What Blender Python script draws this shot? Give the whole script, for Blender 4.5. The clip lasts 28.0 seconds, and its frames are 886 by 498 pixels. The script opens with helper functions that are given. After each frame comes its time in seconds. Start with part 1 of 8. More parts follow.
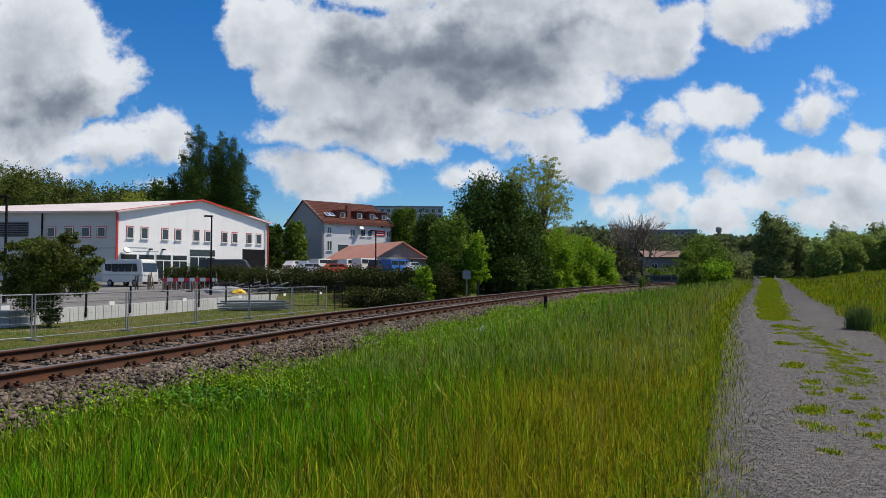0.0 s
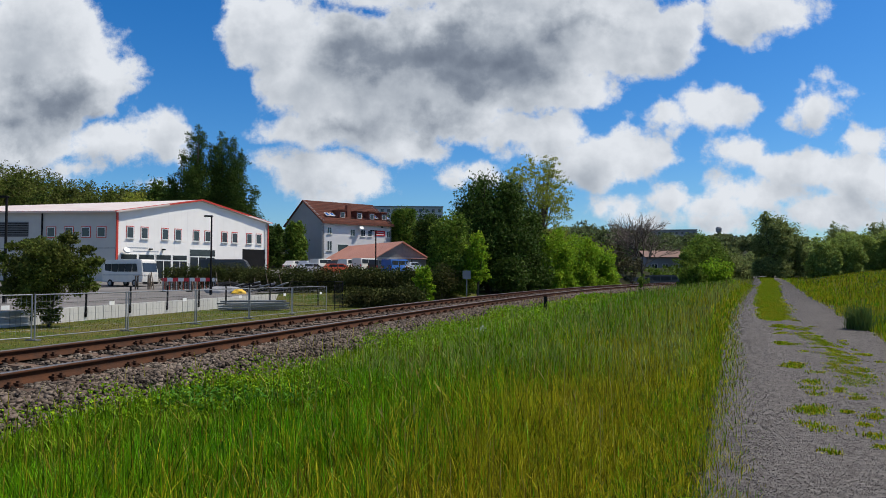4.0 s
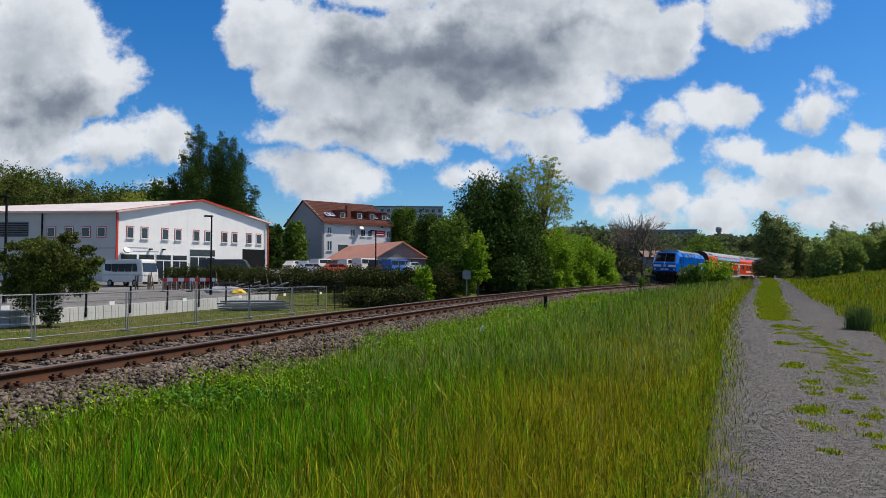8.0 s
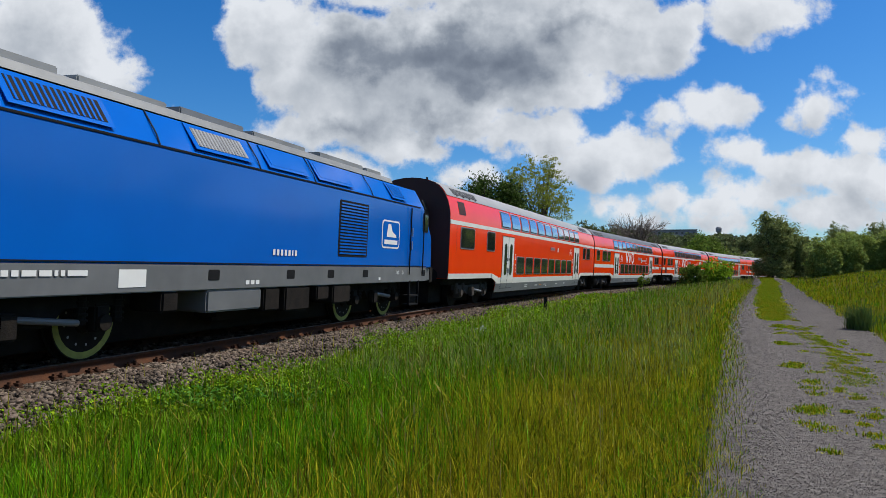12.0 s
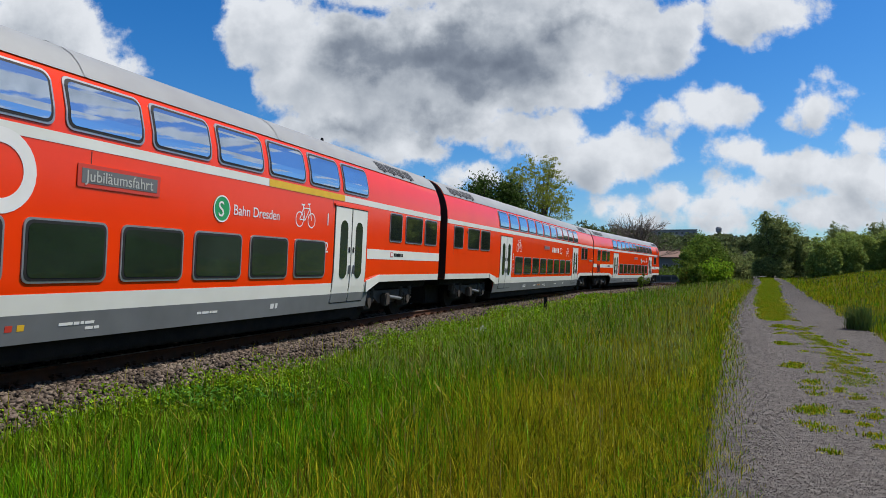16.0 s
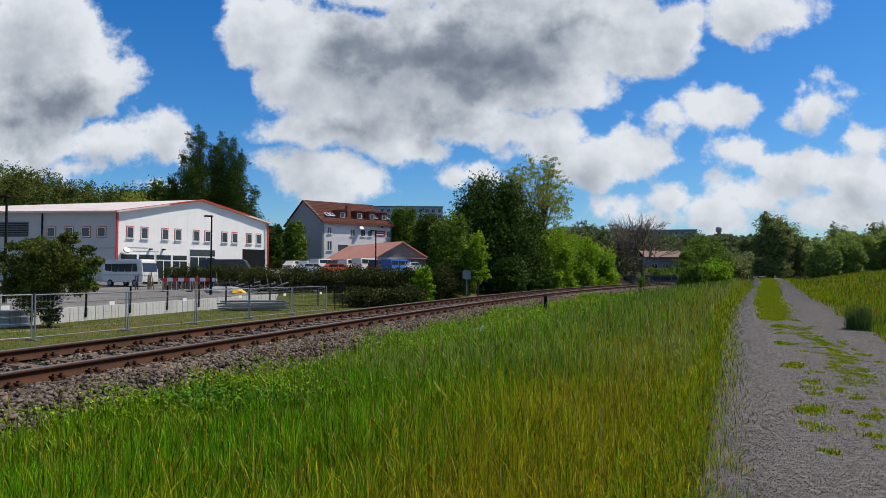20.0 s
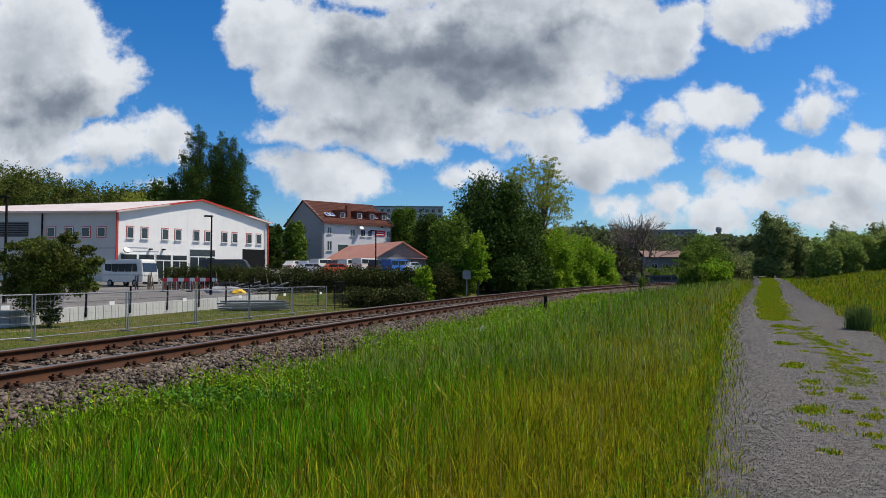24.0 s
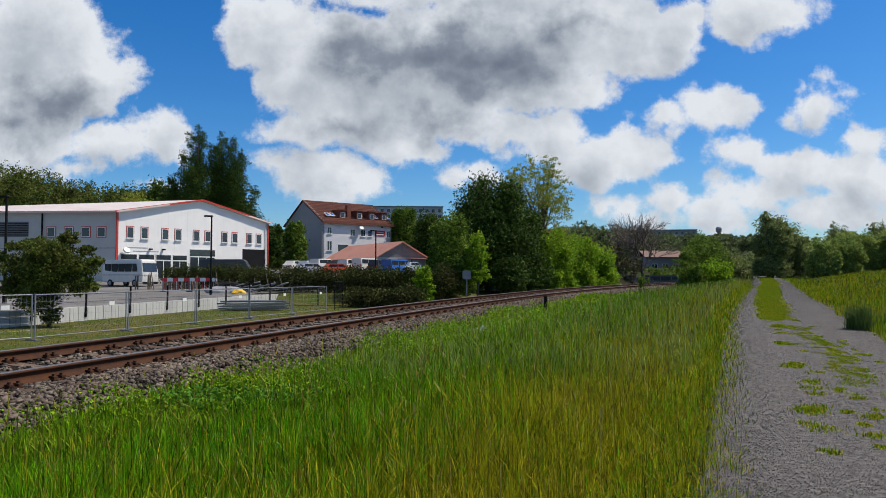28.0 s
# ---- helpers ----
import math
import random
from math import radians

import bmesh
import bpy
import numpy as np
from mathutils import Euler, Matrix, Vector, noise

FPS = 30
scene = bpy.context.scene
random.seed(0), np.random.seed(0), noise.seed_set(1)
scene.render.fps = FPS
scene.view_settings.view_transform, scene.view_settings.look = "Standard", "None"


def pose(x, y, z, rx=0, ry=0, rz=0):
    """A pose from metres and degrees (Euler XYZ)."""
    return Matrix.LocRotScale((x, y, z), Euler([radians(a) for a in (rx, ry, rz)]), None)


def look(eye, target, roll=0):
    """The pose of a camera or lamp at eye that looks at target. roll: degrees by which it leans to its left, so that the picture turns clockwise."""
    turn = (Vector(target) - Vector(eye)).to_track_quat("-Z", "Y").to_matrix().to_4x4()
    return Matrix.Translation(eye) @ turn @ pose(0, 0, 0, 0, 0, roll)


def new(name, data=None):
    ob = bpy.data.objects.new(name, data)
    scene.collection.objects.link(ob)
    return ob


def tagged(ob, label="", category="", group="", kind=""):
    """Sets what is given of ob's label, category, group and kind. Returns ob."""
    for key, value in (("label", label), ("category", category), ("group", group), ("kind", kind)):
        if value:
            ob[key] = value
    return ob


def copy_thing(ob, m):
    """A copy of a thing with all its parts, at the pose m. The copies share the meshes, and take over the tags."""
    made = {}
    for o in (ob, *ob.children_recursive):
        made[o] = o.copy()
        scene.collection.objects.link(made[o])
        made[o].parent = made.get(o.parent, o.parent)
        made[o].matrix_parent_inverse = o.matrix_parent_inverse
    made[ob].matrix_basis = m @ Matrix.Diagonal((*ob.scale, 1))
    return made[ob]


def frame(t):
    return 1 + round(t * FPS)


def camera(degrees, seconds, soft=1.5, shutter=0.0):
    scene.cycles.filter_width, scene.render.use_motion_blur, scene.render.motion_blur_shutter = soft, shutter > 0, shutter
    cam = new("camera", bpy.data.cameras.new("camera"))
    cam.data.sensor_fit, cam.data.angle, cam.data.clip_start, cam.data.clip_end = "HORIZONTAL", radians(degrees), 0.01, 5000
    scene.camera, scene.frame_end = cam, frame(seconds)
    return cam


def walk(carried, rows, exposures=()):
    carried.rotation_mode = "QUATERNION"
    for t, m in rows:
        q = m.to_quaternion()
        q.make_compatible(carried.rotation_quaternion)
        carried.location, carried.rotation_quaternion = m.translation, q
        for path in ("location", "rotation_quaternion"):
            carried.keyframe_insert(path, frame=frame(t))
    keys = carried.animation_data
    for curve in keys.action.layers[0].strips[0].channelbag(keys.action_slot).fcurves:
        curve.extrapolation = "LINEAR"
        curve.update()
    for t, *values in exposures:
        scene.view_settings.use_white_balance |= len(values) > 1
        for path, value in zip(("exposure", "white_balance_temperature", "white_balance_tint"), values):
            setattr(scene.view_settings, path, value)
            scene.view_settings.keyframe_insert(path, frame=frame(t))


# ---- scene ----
cam = camera(64.07, 28.0, soft=0.45)
EYE = (0.0, 0.0, 1.099)
STAND = look(EYE, (0.0, math.cos(radians(2.196)), 1.099 + math.sin(radians(2.196))))
walk(cam, [(0.0, STAND), (28.0, STAND)], exposures=[(0.0, 0.0), (28.0, 0.0)])

# ------------------------------------------------------------------ light
SUN_AZ = Vector((0.965, 0.17))          # horizontal way towards the sun
SUN_EL = 57.0
world = bpy.data.worlds.new("world")
scene.world = world
world.use_nodes = True


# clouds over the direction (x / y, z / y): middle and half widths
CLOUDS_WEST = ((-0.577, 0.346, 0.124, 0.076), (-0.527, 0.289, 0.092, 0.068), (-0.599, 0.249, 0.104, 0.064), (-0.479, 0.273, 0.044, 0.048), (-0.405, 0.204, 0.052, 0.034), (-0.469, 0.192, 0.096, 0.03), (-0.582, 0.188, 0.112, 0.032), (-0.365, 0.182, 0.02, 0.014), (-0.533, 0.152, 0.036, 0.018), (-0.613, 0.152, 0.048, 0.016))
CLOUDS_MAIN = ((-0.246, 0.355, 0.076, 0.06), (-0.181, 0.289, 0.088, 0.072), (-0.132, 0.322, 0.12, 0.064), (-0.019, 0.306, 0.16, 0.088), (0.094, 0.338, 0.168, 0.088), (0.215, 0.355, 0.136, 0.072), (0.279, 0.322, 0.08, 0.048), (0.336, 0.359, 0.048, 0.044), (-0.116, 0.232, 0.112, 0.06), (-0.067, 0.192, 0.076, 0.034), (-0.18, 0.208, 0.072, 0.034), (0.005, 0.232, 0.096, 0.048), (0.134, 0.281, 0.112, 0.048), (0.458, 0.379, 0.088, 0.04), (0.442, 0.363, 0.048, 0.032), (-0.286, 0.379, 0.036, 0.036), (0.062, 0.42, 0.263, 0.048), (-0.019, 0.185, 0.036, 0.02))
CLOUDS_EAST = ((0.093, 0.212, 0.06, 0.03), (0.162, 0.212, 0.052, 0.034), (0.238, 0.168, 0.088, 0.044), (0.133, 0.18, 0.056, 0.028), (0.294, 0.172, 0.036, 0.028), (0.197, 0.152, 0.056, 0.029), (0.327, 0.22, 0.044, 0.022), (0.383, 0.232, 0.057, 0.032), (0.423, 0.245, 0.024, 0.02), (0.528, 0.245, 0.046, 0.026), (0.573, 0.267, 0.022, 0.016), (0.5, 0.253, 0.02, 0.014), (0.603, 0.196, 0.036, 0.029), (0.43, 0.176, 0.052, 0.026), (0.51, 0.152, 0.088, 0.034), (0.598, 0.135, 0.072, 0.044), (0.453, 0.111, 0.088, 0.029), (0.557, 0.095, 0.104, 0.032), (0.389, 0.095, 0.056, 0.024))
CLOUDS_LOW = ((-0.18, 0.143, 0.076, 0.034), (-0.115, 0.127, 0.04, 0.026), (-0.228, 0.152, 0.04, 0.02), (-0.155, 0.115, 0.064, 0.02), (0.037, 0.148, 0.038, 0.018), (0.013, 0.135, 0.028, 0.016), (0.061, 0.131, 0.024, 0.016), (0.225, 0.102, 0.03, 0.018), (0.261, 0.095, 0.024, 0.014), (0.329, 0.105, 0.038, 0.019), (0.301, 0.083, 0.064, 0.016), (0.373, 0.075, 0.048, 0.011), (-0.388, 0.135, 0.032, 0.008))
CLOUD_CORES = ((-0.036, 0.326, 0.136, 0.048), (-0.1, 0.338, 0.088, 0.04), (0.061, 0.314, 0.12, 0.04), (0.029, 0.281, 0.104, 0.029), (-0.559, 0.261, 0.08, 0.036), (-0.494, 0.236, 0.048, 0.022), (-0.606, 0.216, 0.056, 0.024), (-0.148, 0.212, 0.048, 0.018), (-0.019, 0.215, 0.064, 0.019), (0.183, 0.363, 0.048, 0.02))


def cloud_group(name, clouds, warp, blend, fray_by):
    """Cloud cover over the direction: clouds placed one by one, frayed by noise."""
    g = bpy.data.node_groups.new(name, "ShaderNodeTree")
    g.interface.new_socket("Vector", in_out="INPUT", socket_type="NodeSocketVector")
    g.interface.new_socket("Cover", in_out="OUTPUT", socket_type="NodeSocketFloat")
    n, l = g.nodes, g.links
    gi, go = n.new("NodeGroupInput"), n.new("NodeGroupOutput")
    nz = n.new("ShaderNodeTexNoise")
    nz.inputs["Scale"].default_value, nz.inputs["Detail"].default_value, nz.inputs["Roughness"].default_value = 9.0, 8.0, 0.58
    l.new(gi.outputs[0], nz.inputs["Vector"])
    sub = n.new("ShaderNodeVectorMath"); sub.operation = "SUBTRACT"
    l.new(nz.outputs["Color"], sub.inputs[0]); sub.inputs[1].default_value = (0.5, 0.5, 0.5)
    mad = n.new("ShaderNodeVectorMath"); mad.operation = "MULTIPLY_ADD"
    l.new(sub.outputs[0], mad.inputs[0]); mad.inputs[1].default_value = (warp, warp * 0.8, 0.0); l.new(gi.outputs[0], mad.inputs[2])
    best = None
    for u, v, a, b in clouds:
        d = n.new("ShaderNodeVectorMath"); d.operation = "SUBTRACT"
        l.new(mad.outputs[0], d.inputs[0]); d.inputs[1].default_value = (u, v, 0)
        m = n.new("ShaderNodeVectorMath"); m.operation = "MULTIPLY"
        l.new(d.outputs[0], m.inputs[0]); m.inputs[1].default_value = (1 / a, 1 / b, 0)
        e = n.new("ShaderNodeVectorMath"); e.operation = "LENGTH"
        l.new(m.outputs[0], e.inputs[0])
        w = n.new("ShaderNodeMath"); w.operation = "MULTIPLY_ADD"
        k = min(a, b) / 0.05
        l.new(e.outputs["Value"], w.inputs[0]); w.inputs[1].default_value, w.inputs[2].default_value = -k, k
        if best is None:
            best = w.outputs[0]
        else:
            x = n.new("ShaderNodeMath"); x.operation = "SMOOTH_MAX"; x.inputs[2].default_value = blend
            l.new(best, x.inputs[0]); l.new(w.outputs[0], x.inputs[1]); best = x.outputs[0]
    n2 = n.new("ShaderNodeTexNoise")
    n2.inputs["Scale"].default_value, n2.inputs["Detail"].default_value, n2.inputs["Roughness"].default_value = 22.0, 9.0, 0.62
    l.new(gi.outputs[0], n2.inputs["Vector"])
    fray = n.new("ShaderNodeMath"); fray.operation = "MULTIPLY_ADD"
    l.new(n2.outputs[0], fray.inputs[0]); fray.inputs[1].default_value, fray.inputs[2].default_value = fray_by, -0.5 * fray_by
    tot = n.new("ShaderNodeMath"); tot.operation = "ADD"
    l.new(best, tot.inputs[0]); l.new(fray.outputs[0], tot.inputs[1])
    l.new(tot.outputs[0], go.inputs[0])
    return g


def build_sky():
    n, l = world.node_tree.nodes, world.node_tree.links
    n.clear()
    out = n.new("ShaderNodeOutputWorld")
    tc = n.new("ShaderNodeTexCoord")
    sky = n.new("ShaderNodeTexSky")
    sky.sky_type, sky.sun_disc = "NISHITA", False
    sky.sun_elevation, sky.sun_rotation = radians(SUN_EL), math.atan2(SUN_AZ.x, SUN_AZ.y)
    sky.air_density, sky.dust_density, sky.ozone_density = 1.0, 0.7, 4.0
    b1 = n.new("ShaderNodeBackground"); b1.inputs["Strength"].default_value = SKY
    sat = n.new("ShaderNodeHueSaturation"); sat.inputs["Saturation"].default_value = 1.38
    tint = n.new("ShaderNodeMix"); tint.data_type, tint.blend_type = "RGBA", "MULTIPLY"
    tint.inputs[0].default_value, tint.inputs[7].default_value = 1.0, (0.82, 1.05, 1.24, 1)
    l.new(sky.outputs[0], sat.inputs["Color"]); l.new(sat.outputs[0], tint.inputs[6]); l.new(tint.outputs[2], b1.inputs["Color"])
    sep = n.new("ShaderNodeSeparateXYZ"); l.new(tc.outputs["Generated"], sep.inputs[0])

    def math_(op, a, b=None, c=None):
        m = n.new("ShaderNodeMath"); m.operation = op
        for i, q in enumerate((a, b, c)):
            if q is None:
                continue
            if isinstance(q, (int, float)):
                m.inputs[i].default_value = q
            else:
                l.new(q, m.inputs[i])
        return m.outputs[0]
    yy = math_("MAXIMUM", sep.outputs["Y"], 0.05)
    u, v = math_("DIVIDE", sep.outputs["X"], yy), math_("DIVIDE", sep.outputs["Z"], yy)
    com = n.new("ShaderNodeCombineXYZ"); l.new(u, com.inputs[0]); l.new(v, com.inputs[1])
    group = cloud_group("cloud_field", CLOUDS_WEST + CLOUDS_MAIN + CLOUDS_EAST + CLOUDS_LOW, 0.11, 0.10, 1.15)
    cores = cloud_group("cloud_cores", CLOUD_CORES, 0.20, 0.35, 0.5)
    f1 = n.new("ShaderNodeGroup"); f1.node_tree = group; l.new(com.outputs[0], f1.inputs[0])
    off = n.new("ShaderNodeVectorMath"); off.operation = "ADD"
    l.new(com.outputs[0], off.inputs[0]); off.inputs[1].default_value = (0.014, 0.030, 0)
    f2 = n.new("ShaderNodeGroup"); f2.node_tree = group; l.new(off.outputs[0], f2.inputs[0])
    f3 = n.new("ShaderNodeGroup"); f3.node_tree = cores; l.new(com.outputs[0], f3.inputs[0])
    # streaked cumulus over the rest of the sky dome
    zz = math_("MAXIMUM", sep.outputs["Z"], 0.06)
    c2 = n.new("ShaderNodeCombineXYZ")
    l.new(math_("DIVIDE", sep.outputs["X"], zz), c2.inputs[0]); l.new(math_("DIVIDE", sep.outputs["Y"], zz), c2.inputs[1])
    nz = n.new("ShaderNodeTexNoise"); nz.inputs["Scale"].default_value, nz.inputs["Detail"].default_value = 1.0, 7.0
    streak = n.new("ShaderNodeVectorMath"); streak.operation = "MULTIPLY"
    l.new(c2.outputs[0], streak.inputs[0]); streak.inputs[1].default_value = (8.0, 1.3, 1.0)
    l.new(streak.outputs[0], nz.inputs["Vector"])
    rest = math_("MULTIPLY_ADD", nz.outputs[0], 11.0, -6.0)
    # how far outside the part of the sky with the single clouds
    away = math_("MAXIMUM", math_("SUBTRACT", math_("ABSOLUTE", u), 0.72), math_("SUBTRACT", v, 0.46))
    away = math_("MAXIMUM", away, math_("MULTIPLY_ADD", sep.outputs["Y"], -8.0, 0.8))
    k = n.new("ShaderNodeMapRange"); k.interpolation_type = "SMOOTHSTEP"
    l.new(away, k.inputs["Value"]); k.inputs["From Min"].default_value, k.inputs["From Max"].default_value = 0.0, 0.12

    def mixf(fac, a, b):
        m = n.new("ShaderNodeMix"); l.new(fac, m.inputs[0]); l.new(a, m.inputs[2]); l.new(b, m.inputs[3]); return m.outputs[0]
    cover = mixf(k.outputs[0], f1.outputs[0], rest)
    above = mixf(k.outputs[0], f2.outputs[0], math_("MULTIPLY_ADD", rest, 0.3, 0.0))
    core = mixf(k.outputs[0], f3.outputs[0], math_("MULTIPLY", rest, 0.0))
    alpha = n.new("ShaderNodeMapRange"); alpha.interpolation_type = "SMOOTHSTEP"
    l.new(cover, alpha.inputs["Value"]); alpha.inputs["From Min"].default_value, alpha.inputs["From Max"].default_value = -0.13, 0.24
    fine = n.new("ShaderNodeTexNoise"); fine.inputs["Scale"].default_value, fine.inputs["Detail"].default_value = 11.0, 9.0
    l.new(com.outputs[0], fine.inputs["Vector"])
    inner = n.new("ShaderNodeMapRange"); inner.interpolation_type = "SMOOTHSTEP"
    l.new(above, inner.inputs["Value"]); inner.inputs["From Min"].default_value, inner.inputs["From Max"].default_value = -0.5, 1.5
    deep = n.new("ShaderNodeMapRange"); deep.interpolation_type = "SMOOTHSTEP"
    l.new(core, deep.inputs["Value"]); deep.inputs["From Min"].default_value, deep.inputs["From Max"].default_value = -0.35, 0.95
    shade = math_("MULTIPLY_ADD", inner.outputs[0], 0.40, math_("MULTIPLY_ADD", deep.outputs[0], 0.56, math_("MULTIPLY_ADD", fine.outputs[0], 0.85, -0.45)))
    ramp = n.new("ShaderNodeValToRGB"); l.new(shade, ramp.inputs[0])
    e = ramp.color_ramp.elements
    e[0].position, e[0].color = 0.0, (0.87, 0.91, 0.97, 1)
    e[1].position, e[1].color = 1.0, (0.15, 0.185, 0.25, 1)
    a = ramp.color_ramp.elements.new(0.34); a.color = (0.52, 0.57, 0.64, 1)
    b = ramp.color_ramp.elements.new(0.66); b.color = (0.27, 0.315, 0.39, 1)
    b2 = n.new("ShaderNodeBackground"); l.new(ramp.outputs[0], b2.inputs["Color"]); b2.inputs["Strength"].default_value = 0.87
    mix = n.new("ShaderNodeMixShader"); l.new(alpha.outputs[0], mix.inputs[0]); l.new(b1.outputs[0], mix.inputs[1]); l.new(b2.outputs[0], mix.inputs[2])
    l.new(mix.outputs[0], out.inputs[0])


SKY = 0.10
build_sky()
sun = new("sun", bpy.data.lights.new("sun", "SUN"))
sun.data.energy, sun.data.angle, sun.data.color = 5.0, radians(0.55), (1.0, 0.93, 0.82)
sun.matrix_world = look((0, 0, 60), (-SUN_AZ.x, -SUN_AZ.y, 60 - math.tan(radians(SUN_EL)) * SUN_AZ.length))


# ------------------------------------------------------------------ materials
def mat(name, color, rough=0.6, metal=0.0, vary=0.25, scale=6.0, bump=0.0, bscale=40.0, island=0.0, obj=0.0, color2=None, ior=1.45, emit=None, stain=0.0, detail=5.0, trans=0.0, hue=0.02, spec=0.5, contrast=1.0):
    """Surface with variation at two scales; island / obj: random lightness per loose piece / per object."""
    m = bpy.data.materials.new(name)
    m.use_nodes = True
    n, l = m.node_tree.nodes, m.node_tree.links
    p = n["Principled BSDF"]
    p.inputs["Roughness"].default_value, p.inputs["Metallic"].default_value, p.inputs["IOR"].default_value = rough, metal, ior
    p.inputs["Specular IOR Level"].default_value = 0.12 if trans and spec == 0.5 else spec
    tc = n.new("ShaderNodeTexCoord")
    nz = n.new("ShaderNodeTexNoise"); nz.inputs["Scale"].default_value, nz.inputs["Detail"].default_value = scale, detail
    l.new(tc.outputs["Object"], nz.inputs["Vector"])
    big = n.new("ShaderNodeTexNoise"); big.inputs["Scale"].default_value, big.inputs["Detail"].default_value = scale * 0.13, 3.0
    l.new(tc.outputs["Object"], big.inputs["Vector"])
    mix = n.new("ShaderNodeMix"); mix.data_type = "RGBA"
    c2 = color2 or tuple(max(0.0, c * (1 - vary)) for c in color)
    mix.inputs[6].default_value, mix.inputs[7].default_value = (*color, 1), (*c2, 1)
    add = n.new("ShaderNodeMath"); add.operation = "ADD"
    l.new(nz.outputs[0], add.inputs[0]); l.new(big.outputs[0], add.inputs[1])
    r = n.new("ShaderNodeMapRange"); l.new(add.outputs[0], r.inputs[0]); r.inputs[1].default_value, r.inputs[2].default_value = 1 - 0.28 / contrast, 1 + 0.28 / contrast
    l.new(r.outputs[0], mix.inputs[0])
    col = mix.outputs[2]
    if island or obj:
        src = n.new("ShaderNodeNewGeometry").outputs["Random Per Island"] if island else n.new("ShaderNodeObjectInfo").outputs["Random"]
        k = island or obj
        mr = n.new("ShaderNodeMapRange"); l.new(src, mr.inputs[0]); mr.inputs[3].default_value, mr.inputs[4].default_value = 1 - k, 1 + k
        hs = n.new("ShaderNodeHueSaturation"); l.new(col, hs.inputs["Color"]); l.new(mr.outputs[0], hs.inputs["Value"])
        if island:
            fr = n.new("ShaderNodeMath"); fr.operation = "MULTIPLY"; l.new(src, fr.inputs[0]); fr.inputs[1].default_value = 17.3
            fc = n.new("ShaderNodeMath"); fc.operation = "FRACT"; l.new(fr.outputs[0], fc.inputs[0])
            hm = n.new("ShaderNodeMapRange"); l.new(fc.outputs[0], hm.inputs[0]); hm.inputs[3].default_value, hm.inputs[4].default_value = 0.5 - hue, 0.5 + hue
            l.new(hm.outputs[0], hs.inputs["Hue"])
        col = hs.outputs[0]
    l.new(col, p.inputs["Base Color"])
    if bump:
        bn = n.new("ShaderNodeTexNoise"); bn.inputs["Scale"].default_value, bn.inputs["Detail"].default_value = bscale, 4.0
        l.new(tc.outputs["Object"], bn.inputs["Vector"])
        b = n.new("ShaderNodeBump"); b.inputs["Strength"].default_value, b.inputs["Distance"].default_value = bump, 0.02
        l.new(bn.outputs[0], b.inputs["Height"]); l.new(b.outputs[0], p.inputs["Normal"])
    if emit:
        p.inputs["Emission Color"].default_value, p.inputs["Emission Strength"].default_value = (*color, 1), emit
    if trans:
        t = n.new("ShaderNodeBsdfTranslucent"); l.new(col, t.inputs["Color"])
        ms = n.new("ShaderNodeMixShader"); ms.inputs[0].default_value = trans
        l.new(p.outputs[0], ms.inputs[1]); l.new(t.outputs[0], ms.inputs[2]); l.new(ms.outputs[0], n["Material Output"].inputs[0])
    return m


M = {}
# floor darkened to carry the shade between the grass blades
M["soil"] = mat("meadow_floor", (0.020, 0.030, 0.006), 0.95, vary=0.5, scale=1.5, color2=(0.022, 0.018, 0.008), bump=0.6, bscale=25, spec=0.12)
M["mown"] = mat("mown_grass", (0.145, 0.185, 0.014), 0.7, scale=0.9, color2=(0.20, 0.185, 0.035), island=0.6, trans=0.2, contrast=1.4)
M["lawn"] = mat("lawn", (0.05, 0.075, 0.010), 0.95, scale=3.5, contrast=1.7, color2=(0.11, 0.09, 0.03), bump=0.6, bscale=30, spec=0.12)
M["grass"] = mat("grass_blades", (0.074, 0.220, 0.002), 0.5, scale=0.5, color2=(0.135, 0.250, 0.003), island=0.92, trans=0.25, hue=0.018, spec=0.12)
M["dry"] = mat("dry_grass", (0.36, 0.305, 0.012), 0.55, scale=0.5, color2=(0.27, 0.29, 0.008), island=0.75, trans=0.25, spec=0.12)
M["haze"] = mat("pale_green_seed_heads", (0.26, 0.30, 0.075), 0.7, scale=2, color2=(0.20, 0.26, 0.05), island=0.5, trans=0.3)
M["straw"] = mat("seed_stalks", (0.40, 0.34, 0.10), 0.7, scale=2, color2=(0.24, 0.22, 0.04), island=0.45, trans=0.3)
M["sorrel"] = mat("brown_seed_stalks", (0.21, 0.14, 0.02), 0.8, scale=1, color2=(0.16, 0.17, 0.012), island=0.5, trans=0.2)
M["herbleaf"] = mat("herb_leaves", (0.20, 0.31, 0.006), 0.6, scale=0.8, color2=(0.11, 0.235, 0.006), island=0.5, trans=0.3, hue=0.02)
M["darkherb"] = mat("dark_herbs", (0.07, 0.17, 0.012), 0.6, scale=0.8, color2=(0.05, 0.13, 0.01), island=0.5, trans=0.25)
M["bluegrass"] = mat("blue_green_grass", (0.085, 0.135, 0.035), 0.6, scale=0.8, color2=(0.07, 0.12, 0.025), island=0.4, trans=0.25)
M["herb"] = mat("low_herbs", (0.13, 0.26, 0.006), 0.6, scale=0.8, color2=(0.18, 0.24, 0.008), island=0.45, trans=0.3)
M["gravel"] = mat("path_gravel", (0.178, 0.161, 0.149), 0.95, color2=(0.075, 0.067, 0.061), contrast=1.4, scale=120, bump=1.0, bscale=70, spec=0.12)
M["pebble"] = mat("path_pebbles", (0.165, 0.150, 0.139), 0.9, scale=8, island=0.65, hue=0.01, spec=0.12)
